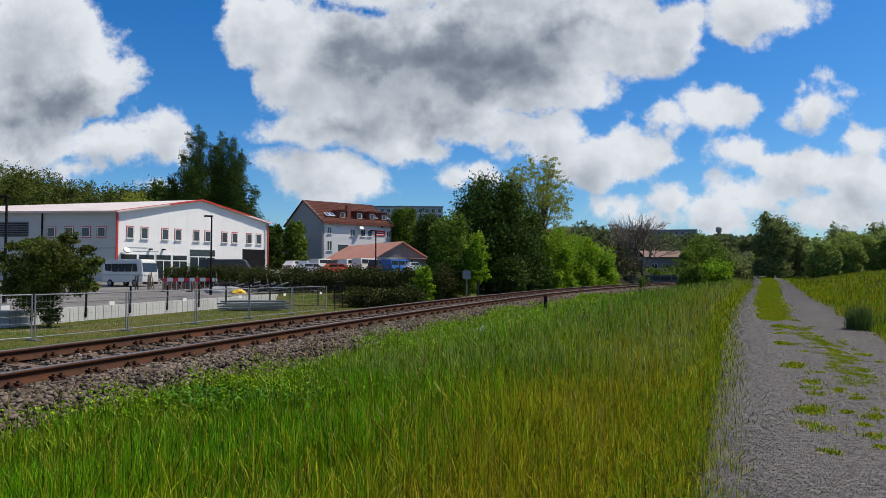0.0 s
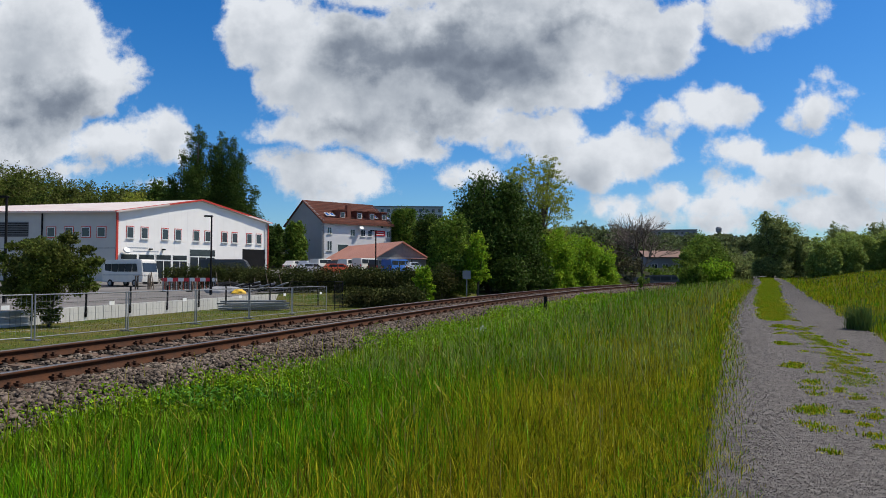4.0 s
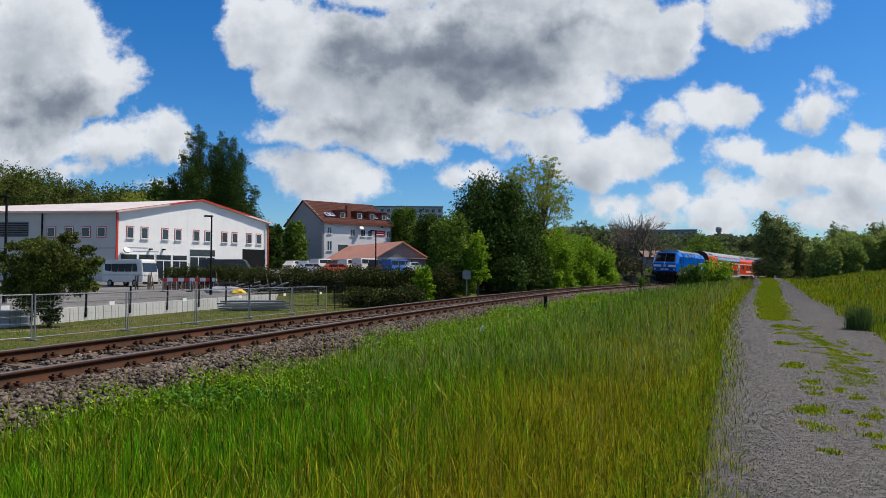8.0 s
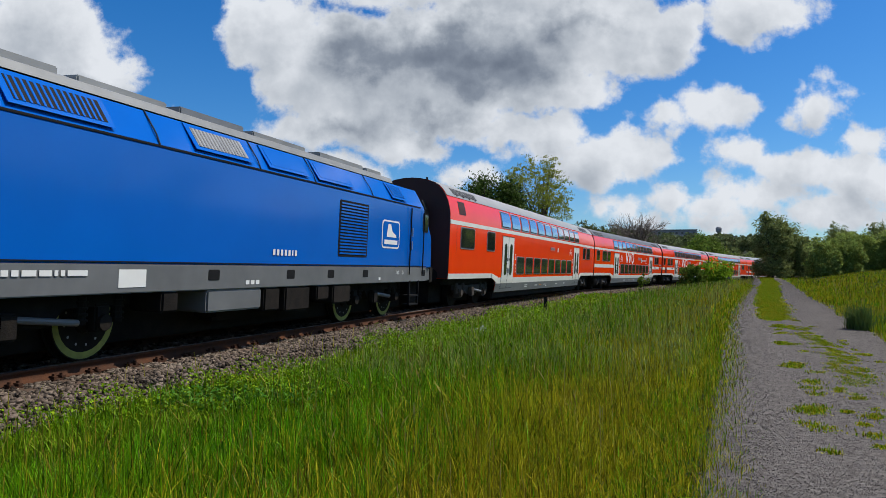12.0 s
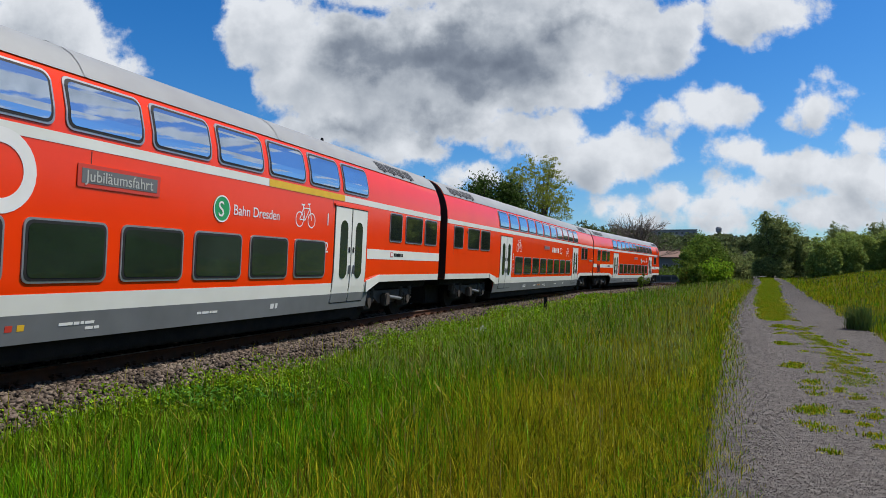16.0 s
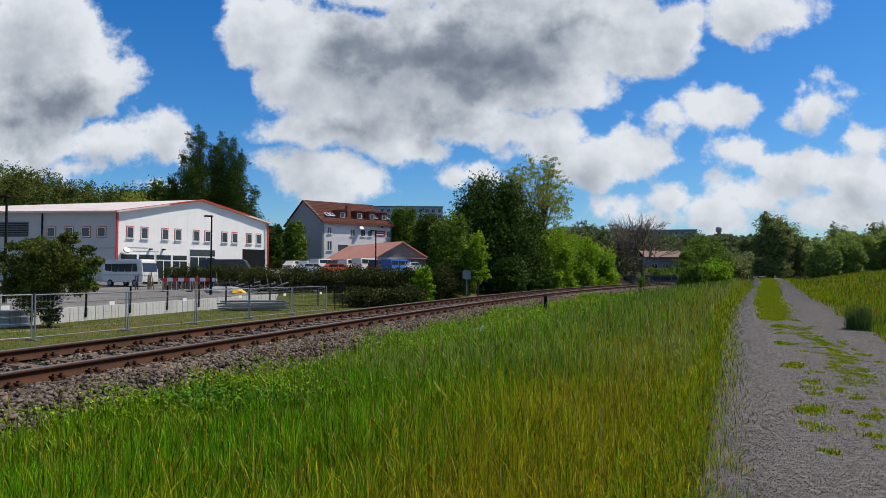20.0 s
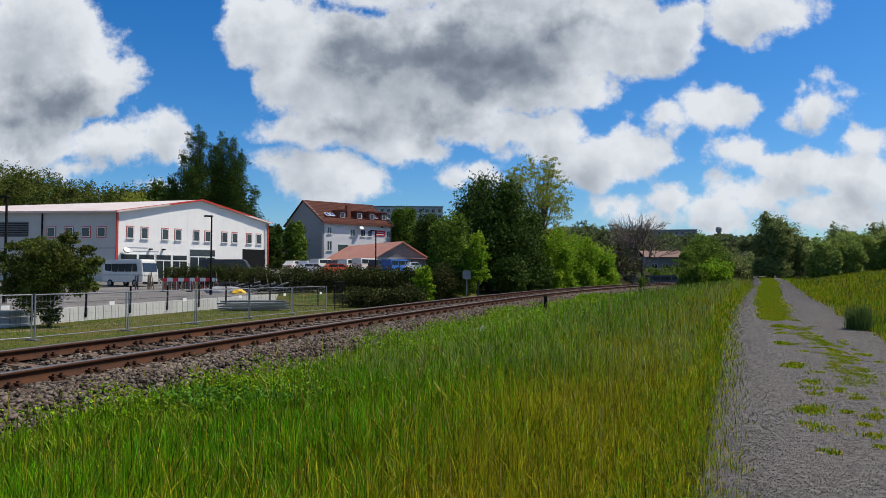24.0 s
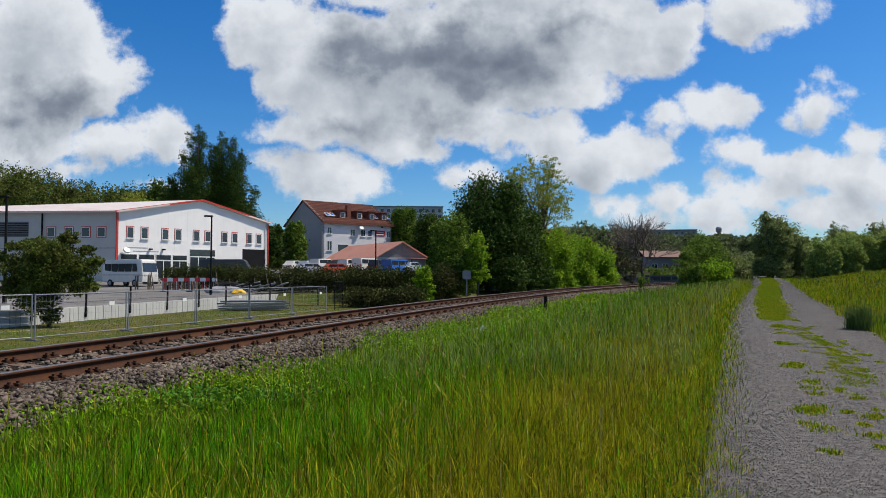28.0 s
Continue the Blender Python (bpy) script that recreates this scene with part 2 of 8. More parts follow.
# near black: the shade in the gaps between stones is in this colour
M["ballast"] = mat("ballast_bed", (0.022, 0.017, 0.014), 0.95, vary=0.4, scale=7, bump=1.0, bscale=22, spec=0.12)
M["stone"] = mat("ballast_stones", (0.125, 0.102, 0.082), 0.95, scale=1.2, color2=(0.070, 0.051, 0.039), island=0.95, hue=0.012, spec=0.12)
M["rust"] = mat("rusty_rail_steel", (0.085, 0.034, 0.016), 0.85, scale=9, color2=(0.05, 0.026, 0.017), bump=0.3, spec=0.15)
M["railtop"] = mat("polished_rail_head", (0.22, 0.20, 0.19), 0.4, metal=0.7, scale=14, vary=0.3)
M["sleeper"] = mat("weathered_sleeper", (0.125, 0.082, 0.06), 0.9, scale=7, color2=(0.08, 0.06, 0.047), bump=0.5, obj=0.3, spec=0.12)
M["asphalt"] = mat("yard_asphalt", (0.21, 0.195, 0.18), 0.9, scale=1.2, color2=(0.10, 0.095, 0.09), bump=0.3, spec=0.12)
M["concrete"] = mat("pale_concrete", (0.50, 0.49, 0.46), 0.9, scale=1.6, color2=(0.38, 0.38, 0.36), bump=0.3, obj=0.06, spec=0.12)
M["steel"] = mat("galvanised_steel", (0.30, 0.31, 0.32), 0.5, metal=0.6, scale=12, vary=0.3)
M["dark"] = mat("dark_metal", (0.013, 0.013, 0.014), 0.7, scale=6, vary=0.4, spec=0.15)
# dark grimy paint, blackened further for the shade under the train
M["under"] = mat("grimy_shaded_underframe", (0.008, 0.0074, 0.007), 0.85, scale=5, color2=(0.021, 0.017, 0.014), bump=0.3, spec=0.14)
M["bogie"] = mat("dusty_bogie_steel", (0.040, 0.036, 0.033), 0.75, scale=6, color2=(0.075, 0.062, 0.052), bump=0.3, spec=0.2)
M["cabglass"] = mat("dark_cab_glass", (0.005, 0.006, 0.008), 0.05, scale=2, vary=0.5, spec=0.22)
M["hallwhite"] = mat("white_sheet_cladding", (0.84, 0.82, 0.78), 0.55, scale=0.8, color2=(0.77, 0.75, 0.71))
# cladding of the walls away from the sun, their shade put into the grey
M["hallshade"] = mat("shade_grey_cladding", (0.50, 0.49, 0.46), 0.6, scale=0.8, vary=0.12)
M["redtrim"] = mat("red_edge_trim", (0.55, 0.05, 0.03), 0.5, scale=3, vary=0.2)
M["hallroof"] = mat("pale_metal_roof", (0.66, 0.60, 0.55), 0.5, scale=0.6, color2=(0.60, 0.47, 0.42))
M["glassdark"] = mat("dark_window_glass", (0.035, 0.045, 0.055), 0.06, scale=2, vary=0.5, ior=1.6)
M["winwhite"] = mat("white_window_frame", (0.72, 0.72, 0.70), 0.5, vary=0.1)
# render toned down so that its grey includes the gable's shade
M["render_shade"] = mat("shade_toned_render", (0.36, 0.36, 0.365), 0.9, scale=0.7, vary=0.12)
M["render_white"] = mat("white_house_render", (0.70, 0.68, 0.68), 0.9, scale=0.7, color2=(0.63, 0.62, 0.62))
M["tileroof"] = mat("brown_red_roof_tiles", (0.19, 0.062, 0.038), 0.85, scale=2.5, color2=(0.11, 0.04, 0.028), bump=0.4, obj=0.15)
M["pinkroof"] = mat("salmon_sheet_roof", (0.50, 0.24, 0.17), 0.7, scale=0.8, color2=(0.40, 0.19, 0.14))
M["fadedroof"] = mat("faded_brown_roof", (0.20, 0.12, 0.09), 0.85, scale=0.8, color2=(0.15, 0.09, 0.07))
M["bark"] = mat("bark", (0.10, 0.08, 0.06), 0.95, scale=8, vary=0.5, bump=0.8)
M["leafdark"] = mat("dark_leaves", (0.042, 0.078, 0.012), 0.7, scale=0.35, color2=(0.065, 0.105, 0.018), island=0.65, trans=0.2)
M["leafmid"] = mat("green_leaves", (0.105, 0.175, 0.020), 0.8, scale=0.4, color2=(0.135, 0.190, 0.032), island=0.6, trans=0.3)
M["leaflight"] = mat("fresh_green_leaves", (0.17, 0.30, 0.018), 0.75, scale=0.5, color2=(0.24, 0.35, 0.022), island=0.6, trans=0.4)
M["leafyellow"] = mat("yellow_green_leaves", (0.29, 0.31, 0.045), 0.85, scale=0.5, color2=(0.19, 0.23, 0.04), island=0.35, trans=0.5)
# distance haze mixed into the leaf colour, paler and greyer
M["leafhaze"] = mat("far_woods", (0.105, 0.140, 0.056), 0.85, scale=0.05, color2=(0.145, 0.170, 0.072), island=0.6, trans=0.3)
M["leafshrub"] = mat("olive_shrub_leaves", (0.105, 0.145, 0.022), 0.8, scale=0.8, color2=(0.085, 0.085, 0.025), island=0.6, trans=0.3)
M["leafbrown"] = mat("brownish_young_leaves", (0.115, 0.10, 0.055), 0.85, scale=0.4, color2=(0.085, 0.085, 0.04), island=0.4, trans=0.2)
# olive leaves, lightened to hold the haze over the far trees
M["leafolive"] = mat("hazed_olive_leaves", (0.18, 0.225, 0.072), 0.85, scale=0.3, color2=(0.24, 0.275, 0.10), island=0.5, trans=0.3)
M["leafhedge"] = mat("dark_hedge_leaves", (0.042, 0.062, 0.013), 0.85, scale=0.8, color2=(0.065, 0.058, 0.02), island=0.5, trans=0.2)
# leaf colour raised to include the sunlight on the bank
M["leafbank"] = mat("sunlit_bank_leaves", (0.31, 0.385, 0.095), 0.8, scale=0.25, color2=(0.22, 0.285, 0.07), island=0.6, trans=0.35)
# dirty red, darkened as well for the shade between the coaches
M["endred"] = mat("grimy_shaded_end_wall", (0.05, 0.012, 0.010), 0.7, scale=2, color2=(0.025, 0.012, 0.010))
M["twig"] = mat("bare_twigs", (0.16, 0.125, 0.10), 0.9, scale=1, island=0.2)
# train
M["red"] = mat("traffic_red_paint", (0.86, 0.045, 0.003), 0.16, scale=1.3, color2=(0.79, 0.040, 0.003), spec=0.55, bump=0.012, bscale=1.3)
M["white"] = mat("off_white_paint", (0.70, 0.71, 0.66), 0.35, scale=2.0, color2=(0.62, 0.63, 0.58))
M["roofgrey"] = mat("grey_train_roof", (0.31, 0.32, 0.32), 0.5, scale=1.6, color2=(0.25, 0.255, 0.26))
M["roofdark"] = mat("sooty_train_roof", (0.12, 0.125, 0.13), 0.5, scale=1.6, color2=(0.085, 0.088, 0.092))
M["skirt"] = mat("grey_skirt_paint", (0.17, 0.18, 0.19), 0.45, scale=2.2, vary=0.25)
M["rubber"] = mat("black_rubber", (0.012, 0.012, 0.013), 0.7, scale=8)
M["trainglass"] = mat("tinted_train_glass", (0.030, 0.050, 0.036), 0.04, scale=0.9, vary=0.6, ior=1.75)
M["saloonglass"] = mat("reflecting_saloon_glass", (0.020, 0.026, 0.026), 0.03, scale=0.9, vary=0.5, ior=4.4, spec=0.5, bump=0.02, bscale=1.2)
M["skyglass"] = mat("coated_upper_glass", (0.56, 0.65, 0.77), 0.02, metal=0.92, scale=0.8, vary=0.12, bump=0.03, bscale=1.6)
M["chrome"] = mat("aluminium_window_frame", (0.42, 0.43, 0.44), 0.4, metal=0.7)
M["blue"] = mat("blue_loco_paint", (0.001, 0.112, 0.51), 0.12, scale=0.9, color2=(0.001, 0.095, 0.44), ior=1.45, spec=0.5, bump=0.015, bscale=1.1)
M["paledots"] = mat("pale_display_dots", (0.42, 0.43, 0.40), 0.6, vary=0.1)
M["locogrey"] = mat("grey_loco_frame", (0.15, 0.155, 0.16), 0.5, scale=2.5, vary=0.3)
M["locoroof"] = mat("grey_loco_roof", (0.26, 0.27, 0.27), 0.55, scale=2.0, vary=0.3)
M["lettering"] = mat("white_lettering", (0.75, 0.75, 0.73), 0.5, vary=0.08)
M["yellow"] = mat("yellow_paint", (0.75, 0.45, 0.03), 0.5, vary=0.15)
M["limepaint"] = mat("yellow_green_rim_paint", (0.30, 0.31, 0.06), 0.6, vary=0.4, scale=10)
M["sgreen"] = mat("green_sign_disc", (0.02, 0.30, 0.10), 0.5, vary=0.1)
M["lamp"] = mat("lit_headlamp", (1.0, 0.80, 0.42), 0.3, vary=0.02, emit=0.3)
M["lampoff"] = mat("lamp_glass", (0.55, 0.56, 0.56), 0.15, vary=0.2)
M["vanwhite"] = mat("white_van_paint", (0.62, 0.60, 0.56), 0.35, scale=2, vary=0.12)
M["carblue"] = mat("blue_car_paint", (0.03, 0.12, 0.40), 0.3, scale=2)
M["carsilver"] = mat("silver_car_paint", (0.45, 0.47, 0.50), 0.3, metal=0.4, scale=2)
M["carred"] = mat("orange_red_car_paint", (0.60, 0.09, 0.03), 0.35, scale=2)
M["cardark"] = mat("dark_car_paint", (0.03, 0.035, 0.04), 0.3, scale=2)
M["signred"] = mat("red_sign_face", (0.60, 0.03, 0.04), 0.5, vary=0.1)
M["pale"] = mat("faded_panel_facade", (0.40, 0.41, 0.41), 0.9, scale=0.1, vary=0.15)
# darker copy of the pale facade, with shade put into the grey
M["bluegrey"] = mat("shaded_panel_facade", (0.27, 0.27, 0.28), 0.9, scale=0.1, vary=0.2)
M["wood"] = mat("grey_timber", (0.20, 0.16, 0.12), 0.9, scale=7, vary=0.4, bump=0.5, spec=0.12)


# ------------------------------------------------------------------ helpers
def thing(name, m, label, category, group="", kind=""):
    ob = new(name)
    ob.matrix_world = m
    return tagged(ob, label, category, group, kind)


def part(name, bm, material, parent=None, label="", smooth=False):
    me = bpy.data.meshes.new(name)
    bm.to_mesh(me)
    bm.free()
    me.materials.append(M[material])
    if smooth:
        me.polygons.foreach_set("use_smooth", [True] * len(me.polygons))
    ob = new(name, me)
    ob.parent = parent
    return tagged(ob, label)


def again(name, data, parent, m=None, label=""):
    """One more object on an existing mesh."""
    ob = new(name, data)
    ob.parent = parent
    if m is not None:
        ob.matrix_local = m
    return tagged(ob, label)


def box(bm, x0, x1, y0, y1, z0, z1, r=0.0):
    vs = [bm.verts.new((x, y, z)) for x in (x0, x1) for y in (y0, y1) for z in (z0, z1)]
    fs = [bm.faces.new([vs[i] for i in q]) for q in ((0, 1, 3, 2), (4, 6, 7, 5), (0, 4, 5, 1), (2, 3, 7, 6), (0, 2, 6, 4), (1, 5, 7, 3))]
    if r:
        es = list({e for f in fs for e in f.edges})
        bmesh.ops.bevel(bm, geom=es, offset=r, segments=2, affect="EDGES")
    return bm


def boxed(x0, x1, y0, y1, z0, z1, r=0.0):
    return box(bmesh.new(), x0, x1, y0, y1, z0, z1, r)


def tube(bm, a, b, r0, r1=None, seg=8):
    a, b = Vector(a), Vector(b)
    r1 = r0 if r1 is None else r1
    q = (b - a).to_track_quat("Z", "Y").to_matrix()
    rings = []
    for p, r in ((a, r0), (b, r1)):
        rings.append([bm.verts.new(p + q @ Vector((r * math.cos(k * math.tau / seg), r * math.sin(k * math.tau / seg), 0))) for k in range(seg)])
    for k in range(seg):
        bm.faces.new((rings[0][k], rings[0][(k + 1) % seg], rings[1][(k + 1) % seg], rings[1][k]))
    bm.faces.new(rings[0][::-1])
    bm.faces.new(rings[1])
    return bm


def tubed(a, b, r0, r1=None, seg=8):
    return tube(bmesh.new(), a, b, r0, r1, seg)


def prism(bm, outline, y0, y1, axis="y"):
    """Outline of (a, b) drawn out along an axis: y: (x, z), x: (y, z), z: (x, y)."""
    put = {"y": lambda a, b, c: (a, c, b), "x": lambda a, b, c: (c, a, b), "z": lambda a, b, c: (a, b, c)}[axis]
    lo = [bm.verts.new(put(a, b, y0)) for a, b in outline]
    hi = [bm.verts.new(put(a, b, y1)) for a, b in outline]
    n = len(outline)
    for i in range(n):
        bm.faces.new((lo[i], lo[(i + 1) % n], hi[(i + 1) % n], hi[i]))
    bm.faces.new(lo[::-1])
    bm.faces.new(hi)
    bmesh.ops.recalc_face_normals(bm, faces=bm.faces)
    return bm


def mesh_np(name, verts, faces, material, parent=None, label="", smooth=False):
    """Mesh object from arrays: verts (n, 3), faces (m, k)."""
    me = bpy.data.meshes.new(name)
    verts, faces = np.asarray(verts, np.float32), np.asarray(faces, np.int32)
    m, k = faces.shape
    me.vertices.add(len(verts)); me.vertices.foreach_set("co", verts.ravel())
    me.loops.add(m * k); me.loops.foreach_set("vertex_index", faces.ravel())
    me.polygons.add(m); me.polygons.foreach_set("loop_start", np.arange(m, dtype=np.int32) * k)
    if smooth:
        me.polygons.foreach_set("use_smooth", np.ones(m, bool))
    me.materials.append(M[material])
    me.update(calc_edges=True)
    ob = new(name, me)
    ob.parent = parent
    return tagged(ob, label)


# ------------------------------------------------------------------ the line of the track
DS = 0.5
S_ALL = np.arange(-420.0, 520.0 + DS, DS)
_curv = np.where((S_ALL > -45) & (S_ALL < 190), np.interp(S_ALL, (-45, 0, 30, 70, 130, 190), (-0.00035, -0.00034, -0.00365, -0.00198, -0.00243, -0.00262)), 0.0)
_i0 = int(round(420.0 / DS))
_head = np.concatenate([[0.0], np.cumsum((_curv[1:] + _curv[:-1]) / 2 * DS)])
HEAD = radians(71.4496) + _head - _head[_i0]
_x = np.concatenate([[0.0], np.cumsum((np.cos(HEAD[1:]) + np.cos(HEAD[:-1])) / 2 * DS)])
_y = np.concatenate([[0.0], np.cumsum((np.sin(HEAD[1:]) + np.sin(HEAD[:-1])) / 2 * DS)])
TX, TY = -6.0 + _x - _x[_i0], 8.240 + _y - _y[_i0]
_sz = np.clip(S_ALL, -60.0, 140.0)
TZ = 0.00817 * _sz - 0.0001 * _sz ** 2 / 2
CANT = 0.0497


def on_track(s, off=0.0, up=0.0):
    """Place at s along the track, off to its right (the meadow side), up above the rails' plane, canted."""
    x, y, z, h = (np.interp(s, S_ALL, a) for a in (TX, TY, TZ, HEAD))
    lat = off * math.cos(CANT) + up * math.sin(CANT)
    return np.array([x + lat * np.sin(h), y - lat * np.cos(h), z + up * math.cos(CANT) - off * math.sin(CANT)])


def track_pose(s, bogies=0.0):
    """Local x along the track, y to its left, z up, leaning with the cant. bogies: half the distance of the two pivots."""
    a, b = on_track(s - max(bogies, 0.3)), on_track(s + max(bogies, 0.3))
    e = Vector(b - a).normalized()
    n = Vector((e.y, -e.x, 0)).normalized()
    up = n.cross(e)
    ey = -(n * math.cos(CANT) - up * math.sin(CANT))
    ez = n * math.sin(CANT) + up * math.cos(CANT)
    m = Matrix((e, ey, ez)).transposed().to_4x4()
    m.translation = Vector((a + b) / 2) if bogies else Vector(on_track(s))
    return m


def track_coords(X, Y):
    """Nearest s and the offset to the right of the track for arrays of points."""
    X, Y = np.asarray(X, float).ravel(), np.asarray(Y, float).ravel()
    k = slice(0, len(S_ALL), 4)
    tx, ty, th, ss = TX[k], TY[k], HEAD[k], S_ALL[k]
    s, u = np.empty_like(X), np.empty_like(X)
    for a in range(0, len(X), 20000):
        q = slice(a, a + 20000)
        d = (X[q, None] - tx) ** 2 + (Y[q, None] - ty) ** 2
        i = d.argmin(1)
        dx, dy = X[q] - tx[i], Y[q] - ty[i]
        s[q] = ss[i] + dx * np.cos(th[i]) + dy * np.sin(th[i])
        u[q] = dx * np.sin(th[i]) - dy * np.cos(th[i])
    return s, u


def smooth01(x):
    x = np.clip(x, 0, 1)
    return x * x * (3 - 2 * x)


def path_x(Y):
    return 1.5 + 0.435 * Y + np.interp(Y, (0, 5, 12, 20, 35, 50, 70, 100), (0.05, 0.05, -0.12, -0.38, -0.25, 0.1, 0.7, 0.9))


def path_z(Y):
    return np.interp(Y, (-60, 15, 28, 85, 130, 400), (-0.5, -0.35, -0.05, 0.55, 1.1, 4.0))


def yard_z(Y):
    return np.interp(Y, (0, 30, 47, 72, 85, 100, 120, 160, 260, 420, 600), (-0.25, -0.22, -0.15, 0.0, 0.8, 1.75, 2.2, 4.0, 10.0, 16.0, 24.0))


WALL_A, WALL_B = Vector((-17.8, 14.0)), Vector((-11.1, 47.6))      # retaining wall, the two ends


def ground_z(X, Y):
    """Height of the bare ground."""
    X, Y = np.asarray(X, float), np.asarray(Y, float)
    shape = X.shape
    X, Y = X.ravel(), Y.ravel()
    s, u = track_coords(X, Y)
    tz = np.interp(s, S_ALL, TZ)
    formation = tz - 0.36 - 0.05 * np.clip(u, -2, 2)
    pz = path_z(Y)
    d = (X - path_x(Y)) * 0.917                     # from the path's middle, to the right
    # meadow between track and path
    low = tz - 0.56
    span = np.maximum(u - d - 1.9 - 3.0, 2.0)
    k = smooth01((u - 2.2) / np.maximum(u - 2.2 - np.minimum(d + 1.9, 0), 0.5))
    meadow = low + (pz - low) * k
    meadow = np.where(d > -1.9, pz, meadow)
    bank = np.where(d > 2.3, 0.11 * np.minimum(d - 2.3, 60) * smooth01((d - 2.3) / 5), 0.0)
    right = np.where(u > 2.2, meadow + bank, formation + (low - formation) * smooth01((u - 1.6) / 0.6))
    right = np.where(u < 1.6, formation, right)
    # far side: strip of lawn, retaining wall, yard, hillside
    wd = (WALL_B - WALL_A).normalized()
    wn = ((X - WALL_A.x) * -wd.y + (Y - WALL_A.y) * wd.x)
    lawn = formation + (np.minimum(tz, 0) - 0.74 - formation) * smooth01((-u - 1.75) / 1.6)
    yz = np.where(Y < 50, yard_z(Y), yard_z(Y))
    step = np.where(Y < 47.4, smooth01((wn - 0.25) / 0.35), smooth01((-u - 5) / 4.0))
    left = lawn + (yz - lawn) * step
    hills = 0.05 * np.maximum(-u - 150, 0)
    z = np.where(u >= 0, right, left + np.minimum(hills, 14))
    z = z + np.where(np.abs(u) > 3.2, 0.05 * np.sin(X * 1.3 + 0.7 * Y) * np.sin(0.9 * Y - 0.4 * X) * (np.abs(d) > 2.4) * (u > 0), 0)
    return z.reshape(shape)


def turf_z(X, Y):
    """Ground or ballast bed, whichever is higher, on the meadow side."""
    s, u = track_coords(X, Y)
    up = np.interp(u, (0.70, 0.75, 1.45, 1.65, 2.5, 2.6), (-9.0, -0.19, -0.19, -0.23, -0.74, -9.0))
    return np.maximum(ground_z(X, Y), np.interp(s, S_ALL, TZ) + up - CANT * u)


def gz(x, y):
    return float(ground_z(np.array([x]), np.array([y]))[0])


def spread(lo, a, b, hi, fine, grow):
    mid = list(np.arange(a, b, fine))
    up, step, v = [], fine, b
    while v < hi:
        up.append(v); step *= grow; v += step
    down, step, v = [], fine, a
    while v > lo:
        step *= grow; v -= step; down.append(v)
    return np.array(down[::-1] + mid + up + [hi])


def sheet(name, xs, ys, z, material, keep=None):
    gx, gy = np.meshgrid(xs, ys, indexing="ij")
    v = np.stack([gx, gy, z(gx, gy)], -1).reshape(-1, 3)
    nx, ny = gx.shape
    i = np.arange((nx - 1) * ny).reshape(nx - 1, ny)[:, :-1].ravel()
    f = np.stack([i, i + ny, i + ny + 1, i + 1], 1)
    if keep is not None:
        c = v[f].mean(1)
        f = f[keep(c[:, 0], c[:, 1])]
        used, inv = np.unique(f, return_inverse=True)
        v, f = v[used], inv.reshape(f.shape)
    return mesh_np(name, v, f, material, smooth=True)


# ------------------------------------------------------------------ ground, path, track bed
ground = sheet("ground", spread(-2600, -26, 46, 2600, 0.45, 1.12), spread(-1500, -6, 70, 2600, 0.5, 1.09), ground_z, "soil")
tagged(ground, "rough meadow ground under tall green grass", "ground", kind="structure")


def strip(name, ts, place, profile, material, parent=None, label="", smooth=True):
    """Strip along a line: profile of (off, up) at each of ts."""
    n = len(profile)
    v = np.array([place(t, o, z) for t in ts for o, z in profile])
    r = np.arange(len(ts) - 1)[:, None] * n + np.arange(n - 1)[None]
    f = np.stack([r, r + 1, r + n + 1, r + n], -1).reshape(-1, 4)
    return mesh_np(name, v, f, material, parent, label, smooth)


def path_place(y, off, up):
    return (path_x(y) + off / 0.917 * 0.84, y - off * 0.365, float(path_z(y)) + up)


road = strip("path", np.concatenate([np.arange(-12, 40, 0.5), np.arange(40, 126, 2.0)]), path_place,
             [(-1.95, -0.06), (-1.75, 0.02), (-1.2, 0.045), (-0.7, 0.035), (0.0, 0.06), (0.7, 0.035), (1.2, 0.045), (1.75, 0.02), (1.95, -0.06)], "gravel")
tagged(road, "grey gravel farm track with a grassy middle", "path", kind="structure")

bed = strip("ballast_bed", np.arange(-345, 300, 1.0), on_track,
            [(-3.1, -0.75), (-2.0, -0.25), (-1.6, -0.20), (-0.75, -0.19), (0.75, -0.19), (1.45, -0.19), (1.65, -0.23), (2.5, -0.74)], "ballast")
tagged(bed, "crushed stone ballast bed, near black for the shaded gaps", "ballast", kind="structure")


# ------------------------------------------------------------------ the train
def cross(z):
    """Half width of a coach body at height z."""
    return float(np.interp(z, (0.42, 0.8, 1.2, 2.80, 3.1, 3.4, 3.6, 3.75, 3.88, 3.98, 4.06, 4.11, 4.13), (1.30, 1.36, 1.39, 1.39, 1.37, 1.295, 1.20, 1.10, 0.97, 0.80, 0.57, 0.28, 0.0)))


